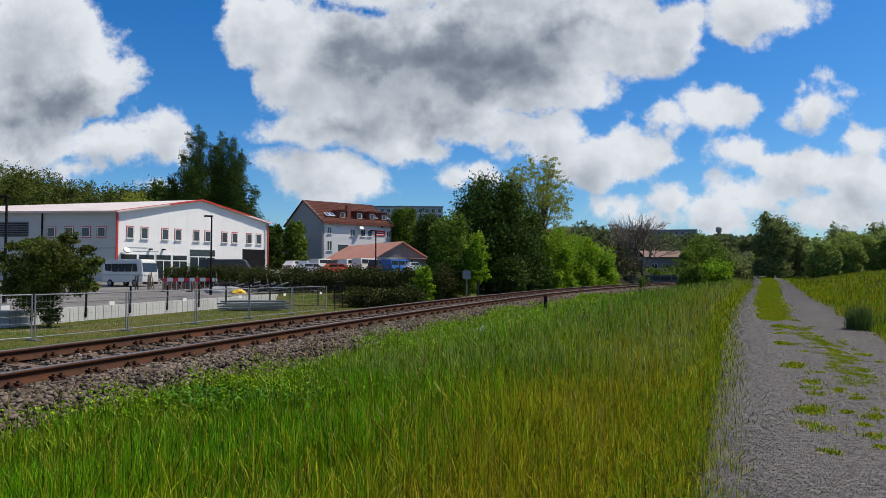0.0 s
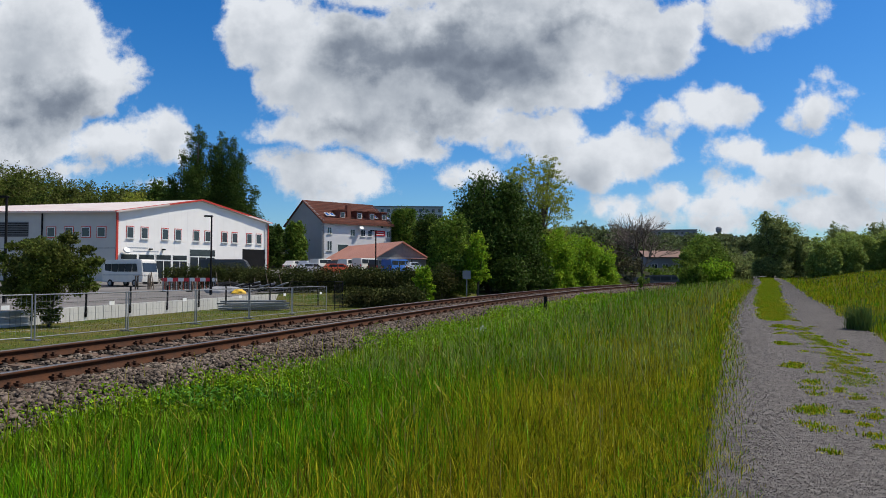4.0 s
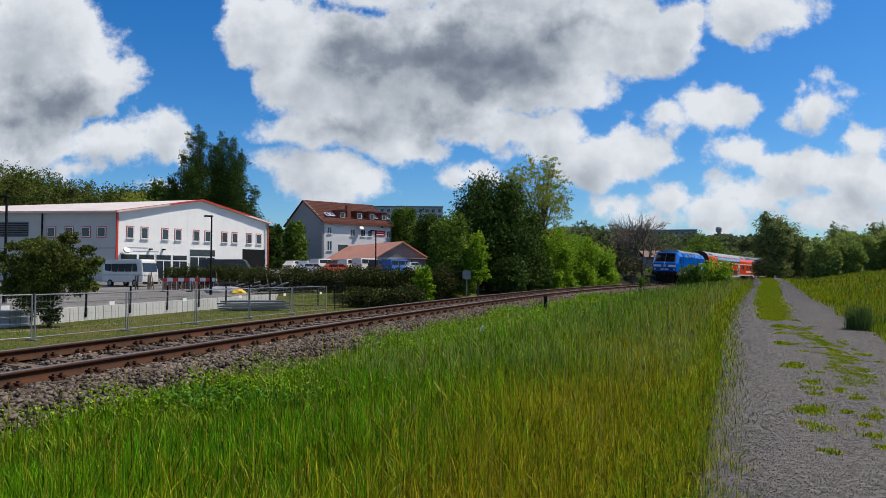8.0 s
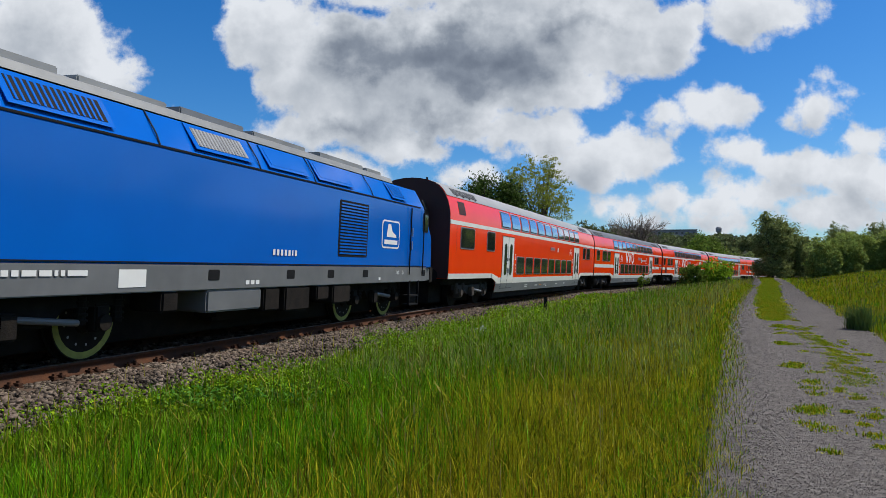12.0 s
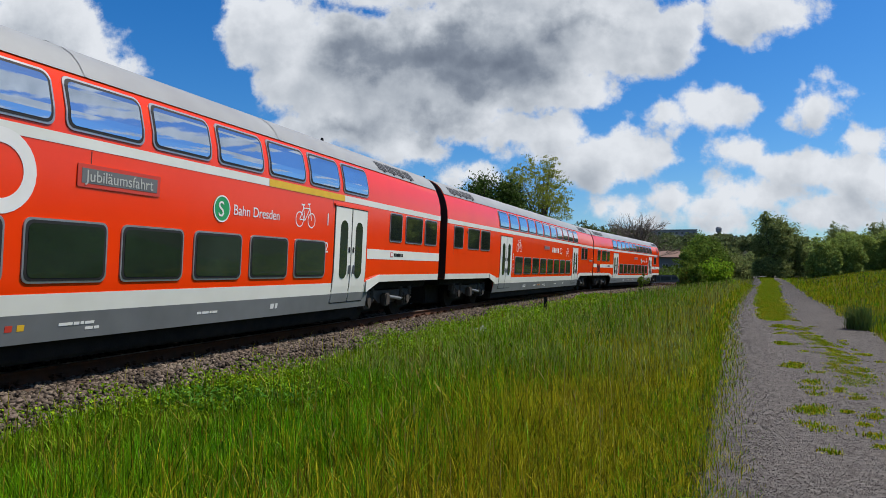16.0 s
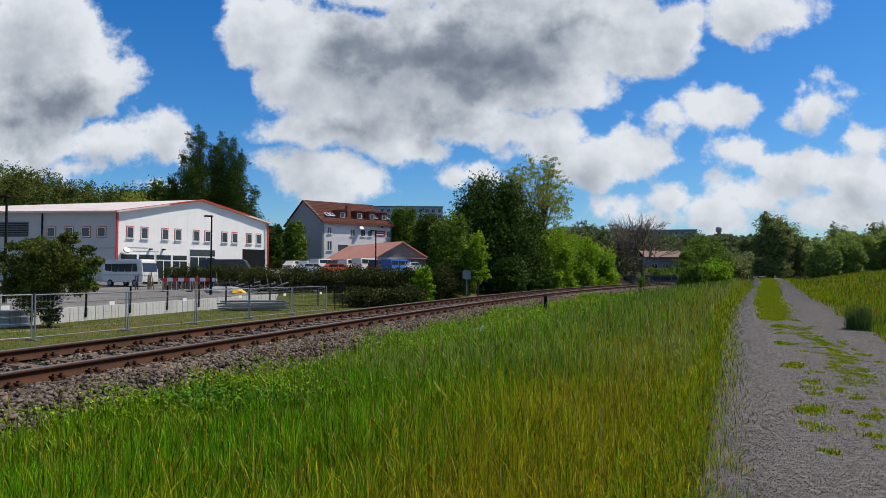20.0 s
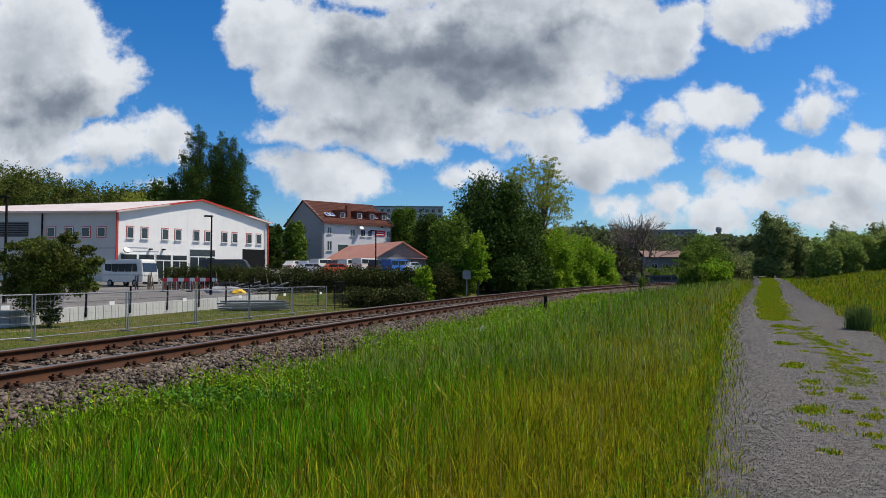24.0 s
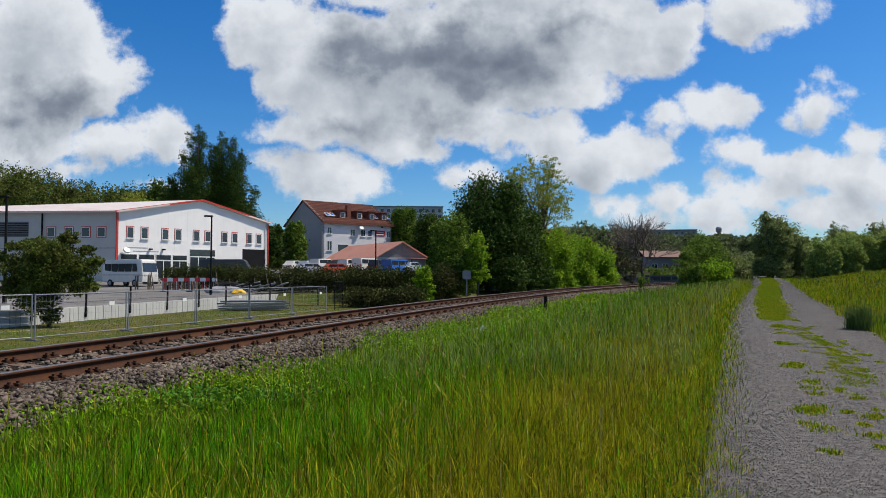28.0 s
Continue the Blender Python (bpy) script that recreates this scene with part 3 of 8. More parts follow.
def side_patch(bm, side, x0, x1, z0, z1, r, off, wall=0.02, rows=6, half=cross):
    """Patch with rounded corners lying on a coach side, off proud of it, its rim reaching wall back into it."""
    zs = [z0 + (z1 - z0) * k / rows for k in range(rows + 1)]
    if r > 0:
        steps = (0.0, 0.04, 0.15, 0.32, 0.6, 1.0)
        zs = sorted(set([z0 + q * r for q in steps] + [z1 - q * r for q in steps] + [z for z in zs if z0 + r < z < z1 - r]))
    outer, inner = [], []
    for z in zs:
        d = max(z0 + r - z, z - (z1 - r), 0.0)
        inset = r - math.sqrt(max(r * r - d * d, 0.0)) if r else 0.0
        h = half(z)
        outer.append([bm.verts.new((x, side * (h + off), z)) for x in (x0 + inset, x1 - inset)])
        inner.append([bm.verts.new((x, side * (h + off - wall), z)) for x in (x0 + inset, x1 - inset)])
    n0 = len(bm.faces)
    fs = []
    for k in range(len(zs) - 1):
        fs.append(bm.faces.new((outer[k][0], outer[k][1], outer[k + 1][1], outer[k + 1][0])))
        for e in (0, 1):
            fs.append(bm.faces.new((outer[k][e], outer[k + 1][e], inner[k + 1][e], inner[k][e])))
    for k in (0, -1):
        fs.append(bm.faces.new((outer[k][0], outer[k][1], inner[k][1], inner[k][0])))
    bmesh.ops.recalc_face_normals(bm, faces=fs)
    if fs[0].normal.y * side < 0:
        bmesh.ops.reverse_faces(bm, faces=fs)
    return bm


def sp(*a, **k):
    return side_patch(bmesh.new(), *a, **k)


def shell(sections, x_of, close=True, arch=None):
    """Loft of outlines [(y, z)] at the places x_of."""
    bm = bmesh.new()
    rings = [[bm.verts.new((x, y, z)) for y, z in sec] for x, sec in zip(x_of, sections)]
    n = len(rings[0])
    for a, b in zip(rings, rings[1:]):
        for i in range(n - 1):
            bm.faces.new((a[i], a[i + 1], b[i + 1], b[i]))
    if close:
        bm.faces.new(rings[0]); bm.faces.new(rings[-1][::-1])
    bmesh.ops.recalc_face_normals(bm, faces=bm.faces)
    return bm


def coach_section(z0, inset=0.0, top=4.13, scale=1.0):
    zs = [z for z in (0.42, 0.8, 1.2, 2.0, 2.80, 3.1, 3.25, 3.4, 3.5, 3.6, 3.68, 3.75, 3.82, 3.88, 3.93, 3.98, 4.02, 4.06, 4.085, 4.11, 4.12, 4.13) if z > z0 + 0.02]
    zs = [z0] + zs
    lo = [(-(cross(z) - inset) * scale, z) for z in zs]
    return [(y, min(z, top)) for y, z in lo] + [(-y, min(z, top)) for y, z in lo[-2::-1]]


def ring(bm, c, r, w, seg=20):
    """Flat ring in the x-z plane at y = c[1]."""
    pts = []
    for k in range(seg):
        a = k * math.tau / seg
        pts.append([(c[0] + q * math.cos(a), c[1], c[2] + q * math.sin(a)) for q in (r - w, r)])
    vs = [[bm.verts.new(p) for p in q] for q in pts]
    m = len(vs)
    for k in range(m):
        bm.faces.new((vs[k][0], vs[k][1], vs[(k + 1) % m][1], vs[(k + 1) % m][0]))
    return bm


def bar_xz(bm, a, b, w, y):
    """Flat bar between two (x, z) points at y."""
    d = Vector((b[0] - a[0], b[1] - a[1]))
    p = Vector((-d.y, d.x)).normalized() * w / 2
    bm.faces.new([bm.verts.new((q[0], y, q[1])) for q in ((a[0] + p.x, a[1] + p.y), (b[0] + p.x, b[1] + p.y), (b[0] - p.x, b[1] - p.y), (a[0] - p.x, a[1] - p.y))])


def bicycle_sign(x, z, side, parent, k=1.0):
    y = side * (cross(z) + 0.006)
    bm = bmesh.new()
    for dx in (-0.25, 0.25):
        ring(bm, (x + dx * k, y, z), 0.165 * k, 0.024 * k)
    pts = {"a": (-0.25, 0), "b": (-0.03, -0.01), "c": (-0.11, 0.24), "d": (0.16, 0.25), "e": (0.25, 0.0), "f": (0.13, 0.34), "g": (-0.13, 0.30)}
    for p, q in ("ab", "ac", "bc", "cd", "bd", "de", "df", "cg"):
        bar_xz(bm, (x + pts[p][0] * k, z + pts[p][1] * k), (x + pts[q][0] * k, z + pts[q][1] * k), 0.024 * k, y)
    bar_xz(bm, (x - 0.20 * k, z + 0.31 * k), (x - 0.06 * k, z + 0.31 * k), 0.035 * k, y)
    bar_xz(bm, (x + 0.06 * k, z + 0.34 * k), (x + 0.17 * k, z + 0.35 * k), 0.025 * k, y)
    return part("bicycle_sign", bm, "lettering", parent, "white bicycle pictogram")


def text_part(name, s, x, z, size, side, parent, material, label="", half=cross, stretch=1.0):
    cu = bpy.data.curves.new(name, "FONT")
    cu.body, cu.size, cu.extrude = s, size, 0.002
    tmp = bpy.data.objects.new(name, cu)
    scene.collection.objects.link(tmp)
    me = bpy.data.meshes.new_from_object(tmp.evaluated_get(bpy.context.evaluated_depsgraph_get()))
    bpy.data.objects.remove(tmp)
    me.materials.clear(); me.materials.append(M[material])
    ob = new(name, me)
    ob.parent = parent
    ob.matrix_local = pose(x, side * (half(z) + 0.007), z, 90, 0, 0 if side < 0 else 180) @ Matrix.Diagonal((stretch, 1, 1, 1))
    return tagged(ob, label)


WHEELS = []          # (wheelset, radius)


def wheelset(parent, x, r, rim=None):
    ax = new("wheelset")
    ax.parent = parent
    ax.matrix_local = pose(x, 0, r)
    for y in (-0.75, 0.75):
        w = bmesh.new()
        sg = 1 if y > 0 else -1
        tube(w, (0, y - 0.065, 0), (0, y + 0.065, 0), r, r, 28)
        tube(w, (0, y - sg * 0.09, 0), (0, y - sg * 0.06, 0), r + 0.03, r + 0.03, 28)
        tube(w, (0, y + sg * 0.06, 0), (0, y + sg * 0.10, 0), r * 0.34, r * 0.3, 14)
        wo = part("wheel", w, "under", ax)
        if rim:
            b = bmesh.new()
            ring(b, (0, y + sg * 0.069, 0), r * 0.97, r * 0.17, seg=28)
            part("rim_ring", b, rim, wo, "worn yellow-green ring on the wheel rim")
            b = bmesh.new()
            for k in range(12):
                a = k * math.tau / 12
                c = (0.62 * r * math.cos(a), y + sg * 0.071, 0.62 * r * math.sin(a))
                ring(b, c, 0.02, 0.019, seg=6)
            part("disc_bolts", b, "steel", wo)
    part("axle", tubed((0, -0.75, 0), (0, 0.75, 0), 0.085, seg=10), "under", ax)
    WHEELS.append((ax, r))
    return ax


def bogie(parent, x, r, base, loco=False):
    """Bogie frame with its fittings; the wheelsets hang on the vehicle."""
    bm = bmesh.new()
    for y in (-1.02, 1.02):
        if loco:
            prism(bm, [(x - base / 2 - 0.5, r + 0.22), (x - 0.6, r + 0.20), (x - 0.4, r - 0.02), (x + 0.4, r - 0.02), (x + 0.6, r + 0.20), (x + base / 2 + 0.5, r + 0.22),
                       (x + base / 2 + 0.45, r + 0.40), (x - base / 2 - 0.45, r + 0.40)], y - 0.07, y + 0.07)
            for dx in (-base / 2, base / 2):
                box(bm, x + dx - 0.13, x + dx + 0.13, y - 0.12, y + 0.06, r - 0.13, r + 0.24, 0.03)
            continue
        prism(bm, [(x - base / 2 - 0.45, r + 0.10), (x - base / 2 + 0.35, r + 0.14), (x - 0.5, r - 0.06), (x + 0.5, r - 0.06), (x + base / 2 - 0.35, r + 0.14), (x + base / 2 + 0.45, r + 0.10),
                   (x + base / 2 + 0.42, r + 0.26), (x - base / 2 - 0.42, r + 0.26)], y - 0.07, y + 0.07)
        for dx in (-base / 2, base / 2):
            box(bm, x + dx - 0.17, x + dx + 0.17, y - 0.12, y + 0.12, r - 0.17, r + 0.17, 0.03)
    box(bm, x - 0.3, x + 0.3, -1.0, 1.0, r - 0.02, r + 0.22)
    steel = "under" if loco else "bogie"
    fr = part("bogie_frame", bm, steel, parent)
    for y in (-1.16, 1.16):
        sg = -1 if y < 0 else 1
        for dx in (-base / 2 - 0.3, -base / 2 + 0.32, base / 2 - 0.32, base / 2 + 0.3):
            s = bmesh.new()
            tube(s, (x + dx, y - sg * 0.10, r - 0.02), (x + dx, y - sg * 0.10, r + 0.34), 0.075, seg=10)
            for q in range(4):
                tube(s, (x + dx, y - sg * 0.10, r + 0.02 + q * 0.08), (x + dx, y - sg * 0.10, r + 0.05 + q * 0.08), 0.10, seg=10)
            part("spring", s, steel, fr)
        part("damper", tubed((x - 0.2, y, r + 0.12), (x + 0.75, y, r + 0.02), 0.045, seg=10), "locogrey" if loco else "skirt", fr)
        part("brake_unit", boxed(x - 0.42, x - 0.16, y - 0.10, y + 0.06, r - 0.12, r + 0.2, 0.03), steel, fr)
        part("axle_box_cover", tubed((x - base / 2, y - sg * 0.06, r), (x - base / 2, y + sg * 0.03, r), 0.11, seg=12), steel, fr)
        part("axle_box_cover", tubed((x + base / 2, y - sg * 0.06, r), (x + base / 2, y + sg * 0.03, r), 0.11, seg=12), steel, fr)
    return fr


def coach_window(parent, side, x0, x1, z0, z1, glass, r=0.09):
    fr = part("window", sp(side, x0, x1, z0, z1, r, 0.016, 0.03), "chrome", parent)
    part("seal", sp(side, x0 + 0.026, x1 - 0.026, z0 + 0.026, z1 - 0.026, r * 0.9, 0.020, 0.01), "rubber", fr)
    part("pane", sp(side, x0 + 0.06, x1 - 0.06, z0 + 0.06, z1 - 0.06, r * 0.8, 0.025, 0.01), glass, fr)
    return fr


def coach_door(parent, side, x0, x1):
    mid = (x0 + x1) / 2
    part("door_seal", sp(side, x0 - 0.03, x1 + 0.03, 0.54, 2.60, 0.03, 0.008, 0.03), "rubber", parent)
    part("door_lintel", sp(side, x0 - 0.08, x1 + 0.08, 2.585, 2.625, 0, 0.03, 0.05, 1), "red", parent)
    for a, b in ((x0, mid - 0.025), (mid + 0.025, x1)):
        leaf = part("door_leaf", sp(side, a, b, 0.56, 2.57, 0.02, 0.016, 0.03), "white", parent)
        part("door_foot", sp(side, a, b, 0.56, 0.75, 0.0, 0.019, 0.01, 1), "skirt", leaf)
        c = (a + b) / 2 + (0.03 if a == x0 else -0.03)
        part("door_pane", sp(side, c - 0.17, c + 0.17, 1.06, 2.30, 0.168, 0.024, 0.012), "trainglass", leaf)
        hx = b - 0.09 if a == x0 else a + 0.06
        part("grab_handle", boxed(hx, hx + 0.03, side * 1.43 - 0.02, side * 1.43 + 0.02, 1.15, 1.35, 0.01), "steel", leaf)
        part("door_button", sp(side, hx - 0.02, hx + 0.05, 1.62, 1.74, 0.02, 0.028, 0.02), "dark", leaf)
    return None


def word_bars(parent, side, x, z, widths, h, material="lettering", half=cross, name="lettering_bar", off=0.012):
    for w in widths:
        part(name, sp(side, x, x + w, z, z + h, 0, off, 0.004, 1, half=half), material, parent)
        x += w + h * 0.55


NOSE_X = 24.75


def nose_at(a, z, off=0.0):
    """Point of the rounded cab end: a from -90 (the meadow side) over 0 (the front) to 90, at height z."""
    tip = float(np.interp(z, (0.9, 1.3, 2.0, 2.6, 3.0, 3.4, 3.6, 3.8, 3.95, 4.06, 4.13), (26.46, 26.46, 26.38, 26.24, 26.06, 25.80, 25.62, 25.40, 25.18, 24.98, NOSE_X + 0.02))) + off
    c, sn = max(math.cos(radians(a)), 0.0), math.sin(radians(a))
    return (NOSE_X + (tip - NOSE_X) * c ** 0.62, math.copysign(abs(sn) ** 0.30, sn) * (cross(z) + off) if sn else 0.0, z)


def nose_patch(name, material, parent, z0, z1, a0, a1, off, rows=4, cols=14, label=""):
    """Piece of the cab end; a0, a1: its bounds at the height z."""
    bm = bmesh.new()
    zs = [z0 + (z1 - z0) * k / rows for k in range(rows + 1)]
    vs = [[bm.verts.new(nose_at(a0(z) + (a1(z) - a0(z)) * q / cols, z, off)) for q in range(cols + 1)] for z in zs]
    for r0, r1 in zip(vs, vs[1:]):
        for q in range(cols):
            bm.faces.new((r0[q], r0[q + 1], r1[q + 1], r1[q]))
    return part(name, bm, material, parent, label, smooth=True)


def build_nose(c):
    whole = (lambda z: -90.0, lambda z: 90.0)
    bm = bmesh.new()
    zs = [0.96, 1.2, 1.6, 2.0, 2.4, 2.8, 3.0, 3.2, 3.4, 3.5, 3.6, 3.7, 3.8, 3.88, 3.95, 4.02, 4.08, 4.12]
    an = [-90, -89.9, -89, -86, -80, -72, -62, -50, -38, -25, -12, -1, 0, 1, 12, 25, 38, 50, 62, 72, 80, 86, 89, 89.9, 90]
    vs = [[bm.verts.new(nose_at(a, z)) for a in an] for z in zs]
    for r0, r1 in zip(vs, vs[1:]):
        for q in range(len(an) - 1):
            bm.faces.new((r0[q], r0[q + 1], r1[q + 1], r1[q]))
    bm.faces.new([v for v in vs[0]])
    bm.faces.new([v for v in vs[-1]][::-1])
    nose = part("cab_nose", bm, "red", c, "rounded red cab end", smooth=True)
    nose.data.set_sharp_from_angle(angle=radians(50))
    nose_patch("lower_band", "white", nose, 0.96, 1.13, *whole, 0.006, 1, 40, "white stripe")
    nose_patch("middle_band", "white", nose, 1.50, 1.73, *whole, 0.006, 1, 40, "white stripe")
    nose_patch("cab_windscreen", "cabglass", nose, 2.15, 3.45, lambda z: -50 + 8 * (z - 2.15), lambda z: 50 - 8 * (z - 2.15), 0.010, 6, 16, "dark windscreen")
    for sg in (-1, 1):
        for name, m, lo, hi, za, zb, off in (("cab_window_frame", "rubber", 86.5, 57.0, 2.10, 2.86, 0.010), ("cab_side_window", "trainglass", 86.0, 77.5, 2.15, 2.81, 0.016), ("cab_quarter_light", "trainglass", 75.0, 59.5, 2.15, 2.74, 0.016)):
            rear = (lambda z, q=lo: sg * q)
            front = (lambda z, q=hi: sg * (q + 9.0 * (z - 2.1)))
            if name == "cab_side_window":
                front = (lambda z, q=hi: sg * q)
            nose_patch(name, m, nose, za, zb, rear, front, off, 5, 8, "dark cab side window" if m == "trainglass" else "")
    nose_patch("end_seam", "rubber", nose, 1.14, 3.9, lambda z: -90, lambda z: -89.995, 0.008, 8, 1)


def coach(label, front, rear, bands, marks, control=False, wx=0.0, roof_paint="roofgrey"):
    """Double-deck coach, x from 0 (towards the engine) to 26.8. front, rear: windows (x0, x1, z0, z1) of the end saloons; bands: stretches of the second white band."""
    c = thing("double_deck_coach", Matrix(), label, "railway coach", "coaches of the train")
    xa, xb = 0.30, 26.50
    full, end = coach_section(0.42), coach_section(0.96)
    if control:
        xs = [xa, xa + 0.02, 5.7, 5.72, 21.5, 21.52, NOSE_X]
        body = part("body", shell([end, end, end, full, full, end, end], xs), "red", c)
        build_nose(c)
    else:
        xs = [xa, 5.3, 5.32, 21.62, 21.64, xb]
        body = part("body", shell([end, end, full, full, end, end], xs), "red", c)
    body.data.polygons.foreach_set("use_smooth", [True] * len(body.data.polygons))
    body.data.set_sharp_from_angle(angle=radians(28))
    rx = NOSE_X + 0.25 if control else xb - 0.01
    zs = [3.585, 3.6, 3.68, 3.75, 3.82, 3.88, 3.93, 3.98, 4.02, 4.06, 4.085, 4.11, 4.12, 4.13]
    sec = [(-cross(z) - 0.012, z + 0.012) for z in zs] + [(cross(z) + 0.012, z + 0.012) for z in zs[-2::-1]]
    roof = part("roof", shell([sec, sec], [xa + 0.01, rx], close=False), roof_paint, c, "weathered grey roof", smooth=True)
    for g0 in (1.0, 22.4):
        fr = part("roof_grille_frame", sp(-1, g0 - 0.08, g0 + 2.48, 3.655, 3.96, 0.03, 0.022, 0.03, 5), roof_paint, roof, "raised frame of the roof grilles")
        for k in range(4):
            x = g0 + 0.6 * k
            gr = part("roof_grille", sp(-1, x, x + 0.54, 3.68, 3.94, 0.02, 0.030, 0.02, 5), "rubber", fr)
            for q in range(5):
                part("grille_rib", sp(-1, x + 0.01, x + 0.53, 3.715 + 0.045 * q, 3.725 + 0.045 * q, 0, 0.036, 0.01, 1), "skirt", gr)
            part("grille_bracket", sp(-1, x + 0.24, x + 0.30, 3.64, 3.67, 0, 0.05, 0.04, 1), "dark", fr)
    for x in (0.6, 6.2, 20.9):
        part("roof_fitting", tubed((x, -0.4, 4.06), (x, -0.4, 4.19), 0.05, 0.03), "dark", roof)
    for x in (9.0, 13.4, 17.8):
        part("roof_seam", shell([[(y * 1.004, z + 0.008) for y, z in sec]] * 2, [x, x + 0.05], close=False), "roofgrey", roof)
    ends = ((xa + 0.02, -1),) if control else ((xa + 0.02, -1), (xb - 0.02, 1))
    for x, sg in ends:
        b = bmesh.new()
        prism(b, [(-0.55, 1.05), (0.55, 1.05), (0.65, 1.3), (0.65, 3.1), (0.5, 3.4), (-0.5, 3.4), (-0.65, 3.1), (-0.65, 1.3)], min(x, x + sg * 0.3), max(x, x + sg * 0.3), "x")
        part("gangway_bellows", b, "rubber", c)
        b = shell([coach_section(0.97, 0.012, 4.12)] * 2, [min(x - sg * 0.02, x + sg * 0.03), max(x - sg * 0.02, x + sg * 0.03)])
        part("end_wall", b, "endred", c, "dirty dark red end wall, its shade put into the red")
        for y in (-0.9, 0.9):
            part("buffer", tubed((x, y, 1.06), (x + sg * 0.2, y, 1.06), 0.1, 0.2, 14), "dark", c)
    for side in (-1, 1):
        last = 24.3 if control else xb
        part("upper_band", sp(side, xa, last, 2.70, 2.83, 0, 0.005, 0.01, 1), "white", c, "white stripe")
        for a, b in bands:
            part("middle_band", sp(side, a, b, 1.50, 1.73, 0, 0.005, 0.01, 1), "white", c, "white stripe")
        part("lower_band", sp(side, 5.32, 21.63, 0.74, 0.97, 0, 0.006, 0.01, 1), "white", c, "white stripe")
        part("skirt", sp(side, 5.32, 21.63, 0.41, 0.74, 0, 0.006, 0.01, 1), "skirt", c, "grey skirt with small lettering")
        for a, b in ((xa, 4.7), (22.2, NOSE_X if control else xb)):
            part("lower_band", sp(side, a, b, 0.96, 1.13, 0, 0.006, 0.01, 1), "white", c, "white stripe")
        for a, b, d in ((4.7, 5.45, 1), (21.45, 22.2, -1)):
            bm = bmesh.new()
            y = side * 1.397
            p = [(a, 1.13), (b, 1.0), (b, 0.74), (a, 0.97)] if d > 0 else [(a, 1.0), (b, 1.13), (b, 0.97), (a, 0.74)]
            prism(bm, p, y - 0.01, y + 0.01)
            part("band_step", bm, "white", c)
        coach_door(c, side, 5.97, 7.52)
        coach_door(c, side, 19.83, 21.36)
        for k in range(11):
            coach_window(c, side, 5.75 + wx * 0.6 + 1.425 * k, 5.75 + wx * 0.6 + 1.425 * k + 1.27, 2.885, 3.53, "skyglass", 0.11)
        for k in range(8):
            coach_window(c, side, 8.0 + wx + 1.43 * k, 8.0 + wx + 1.43 * k + 1.2, 1.09, 1.83, "trainglass", 0.10)
        for a, b, p, q in front + rear:
            coach_window(c, side, a, b, p, q, "saloonglass", 0.08)
        # small marks: labels on the skirt, panel joints
        word_bars(c, side, 9.6, 0.60, (0.06, 0.18, 0.14), 0.035)
        word_bars(c, side, 9.6, 0.53, (0.12, 0.10, 0.16), 0.035)
        word_bars(c, side, 11.4, 0.56, (0.05, 0.03, 0.16, 0.09), 0.05)
        word_bars(c, side, 13.1, 0.58, (0.20, 0.08, 0.05, 0.14), 0.035)
        word_bars(c, side, 13.5, 0.51, (0.12, 0.08), 0.035)
        word_bars(c, side, 15.6, 0.57, (0.10, 0.16, 0.05, 0.12), 0.035)
        word_bars(c, side, 17.6, 0.55, (0.11, 0.07), 0.09)
        for x, m in ((12.2, "yellow"), (12.4, "redtrim"), (12.55, "yellow")):
            part("skirt_label", sp(side, x, x + 0.09, 0.56, 0.63, 0, 0.010, 0.006, 1), m, c)
        for x in (7.62, 19.7, 13.4):
            part("panel_joint", sp(side, x, x + 0.012, 0.75, 2.68, 0, 0.003, 0.004, 1), "rubber", c)
        for x in (0.9, 25.6) if not control else (0.9,):
            part("panel_joint", sp(side, x, x + 0.012, 1.14, 2.68, 0, 0.003, 0.004, 1), "rubber", c)
    for x in (3.4, 23.4):
        bogie(c, x, 0.46, 2.5)
        for d in (-1.25, 1.25):
            wheelset(c, x + d, 0.46)
    part("underfloor_gear", boxed(0.5, 6.0, -1.1, 1.1, 0.75, 1.0, 0.04), "under", c)
    # added dark blocks between the wheels, in place of the shade there
    for a, b in ((0.6, 5.5), (21.4, 26.1)):
        part("bogie_well", boxed(a, b, -0.6, 0.6, 0.14, 0.78, 0.03), "under", c)
    part("underfloor_gear", boxed(20.9, 26.2, -1.1, 1.1, 0.75, 1.0, 0.04), "under", c)
    # added dark block for the shade below the skirts
    part("underfloor_shade_block", boxed(5.4, 21.5, -1.2, 1.2, 0.16, 0.44, 0.04), "under", c)
    part("coupler", tubed((-0.15, 0, 1.0), (0.6, 0, 1.0), 0.09), "dark", c)
    marks(c)
    return c


def class_mark(c, x, n="2"):
    text_part("class_number", n, x, 1.68, 0.36, -1, c, "lettering", "white class number")
    for k, (z, m) in enumerate(((1.42, "lettering"), (1.28, "white"), (1.14, "lettering"))):
        f = part("door_pictogram", sp(-1, x + 0.03, x + 0.19, z, z + 0.11, 0.01, 0.006, 0.004, 1), "redtrim", c)
        part("pictogram_sign", sp(-1, x + 0.07 + 0.02 * k, x + 0.12 + 0.02 * k, z + 0.025, z + 0.085, 0.0, 0.012, 0.004, 1), m, f)


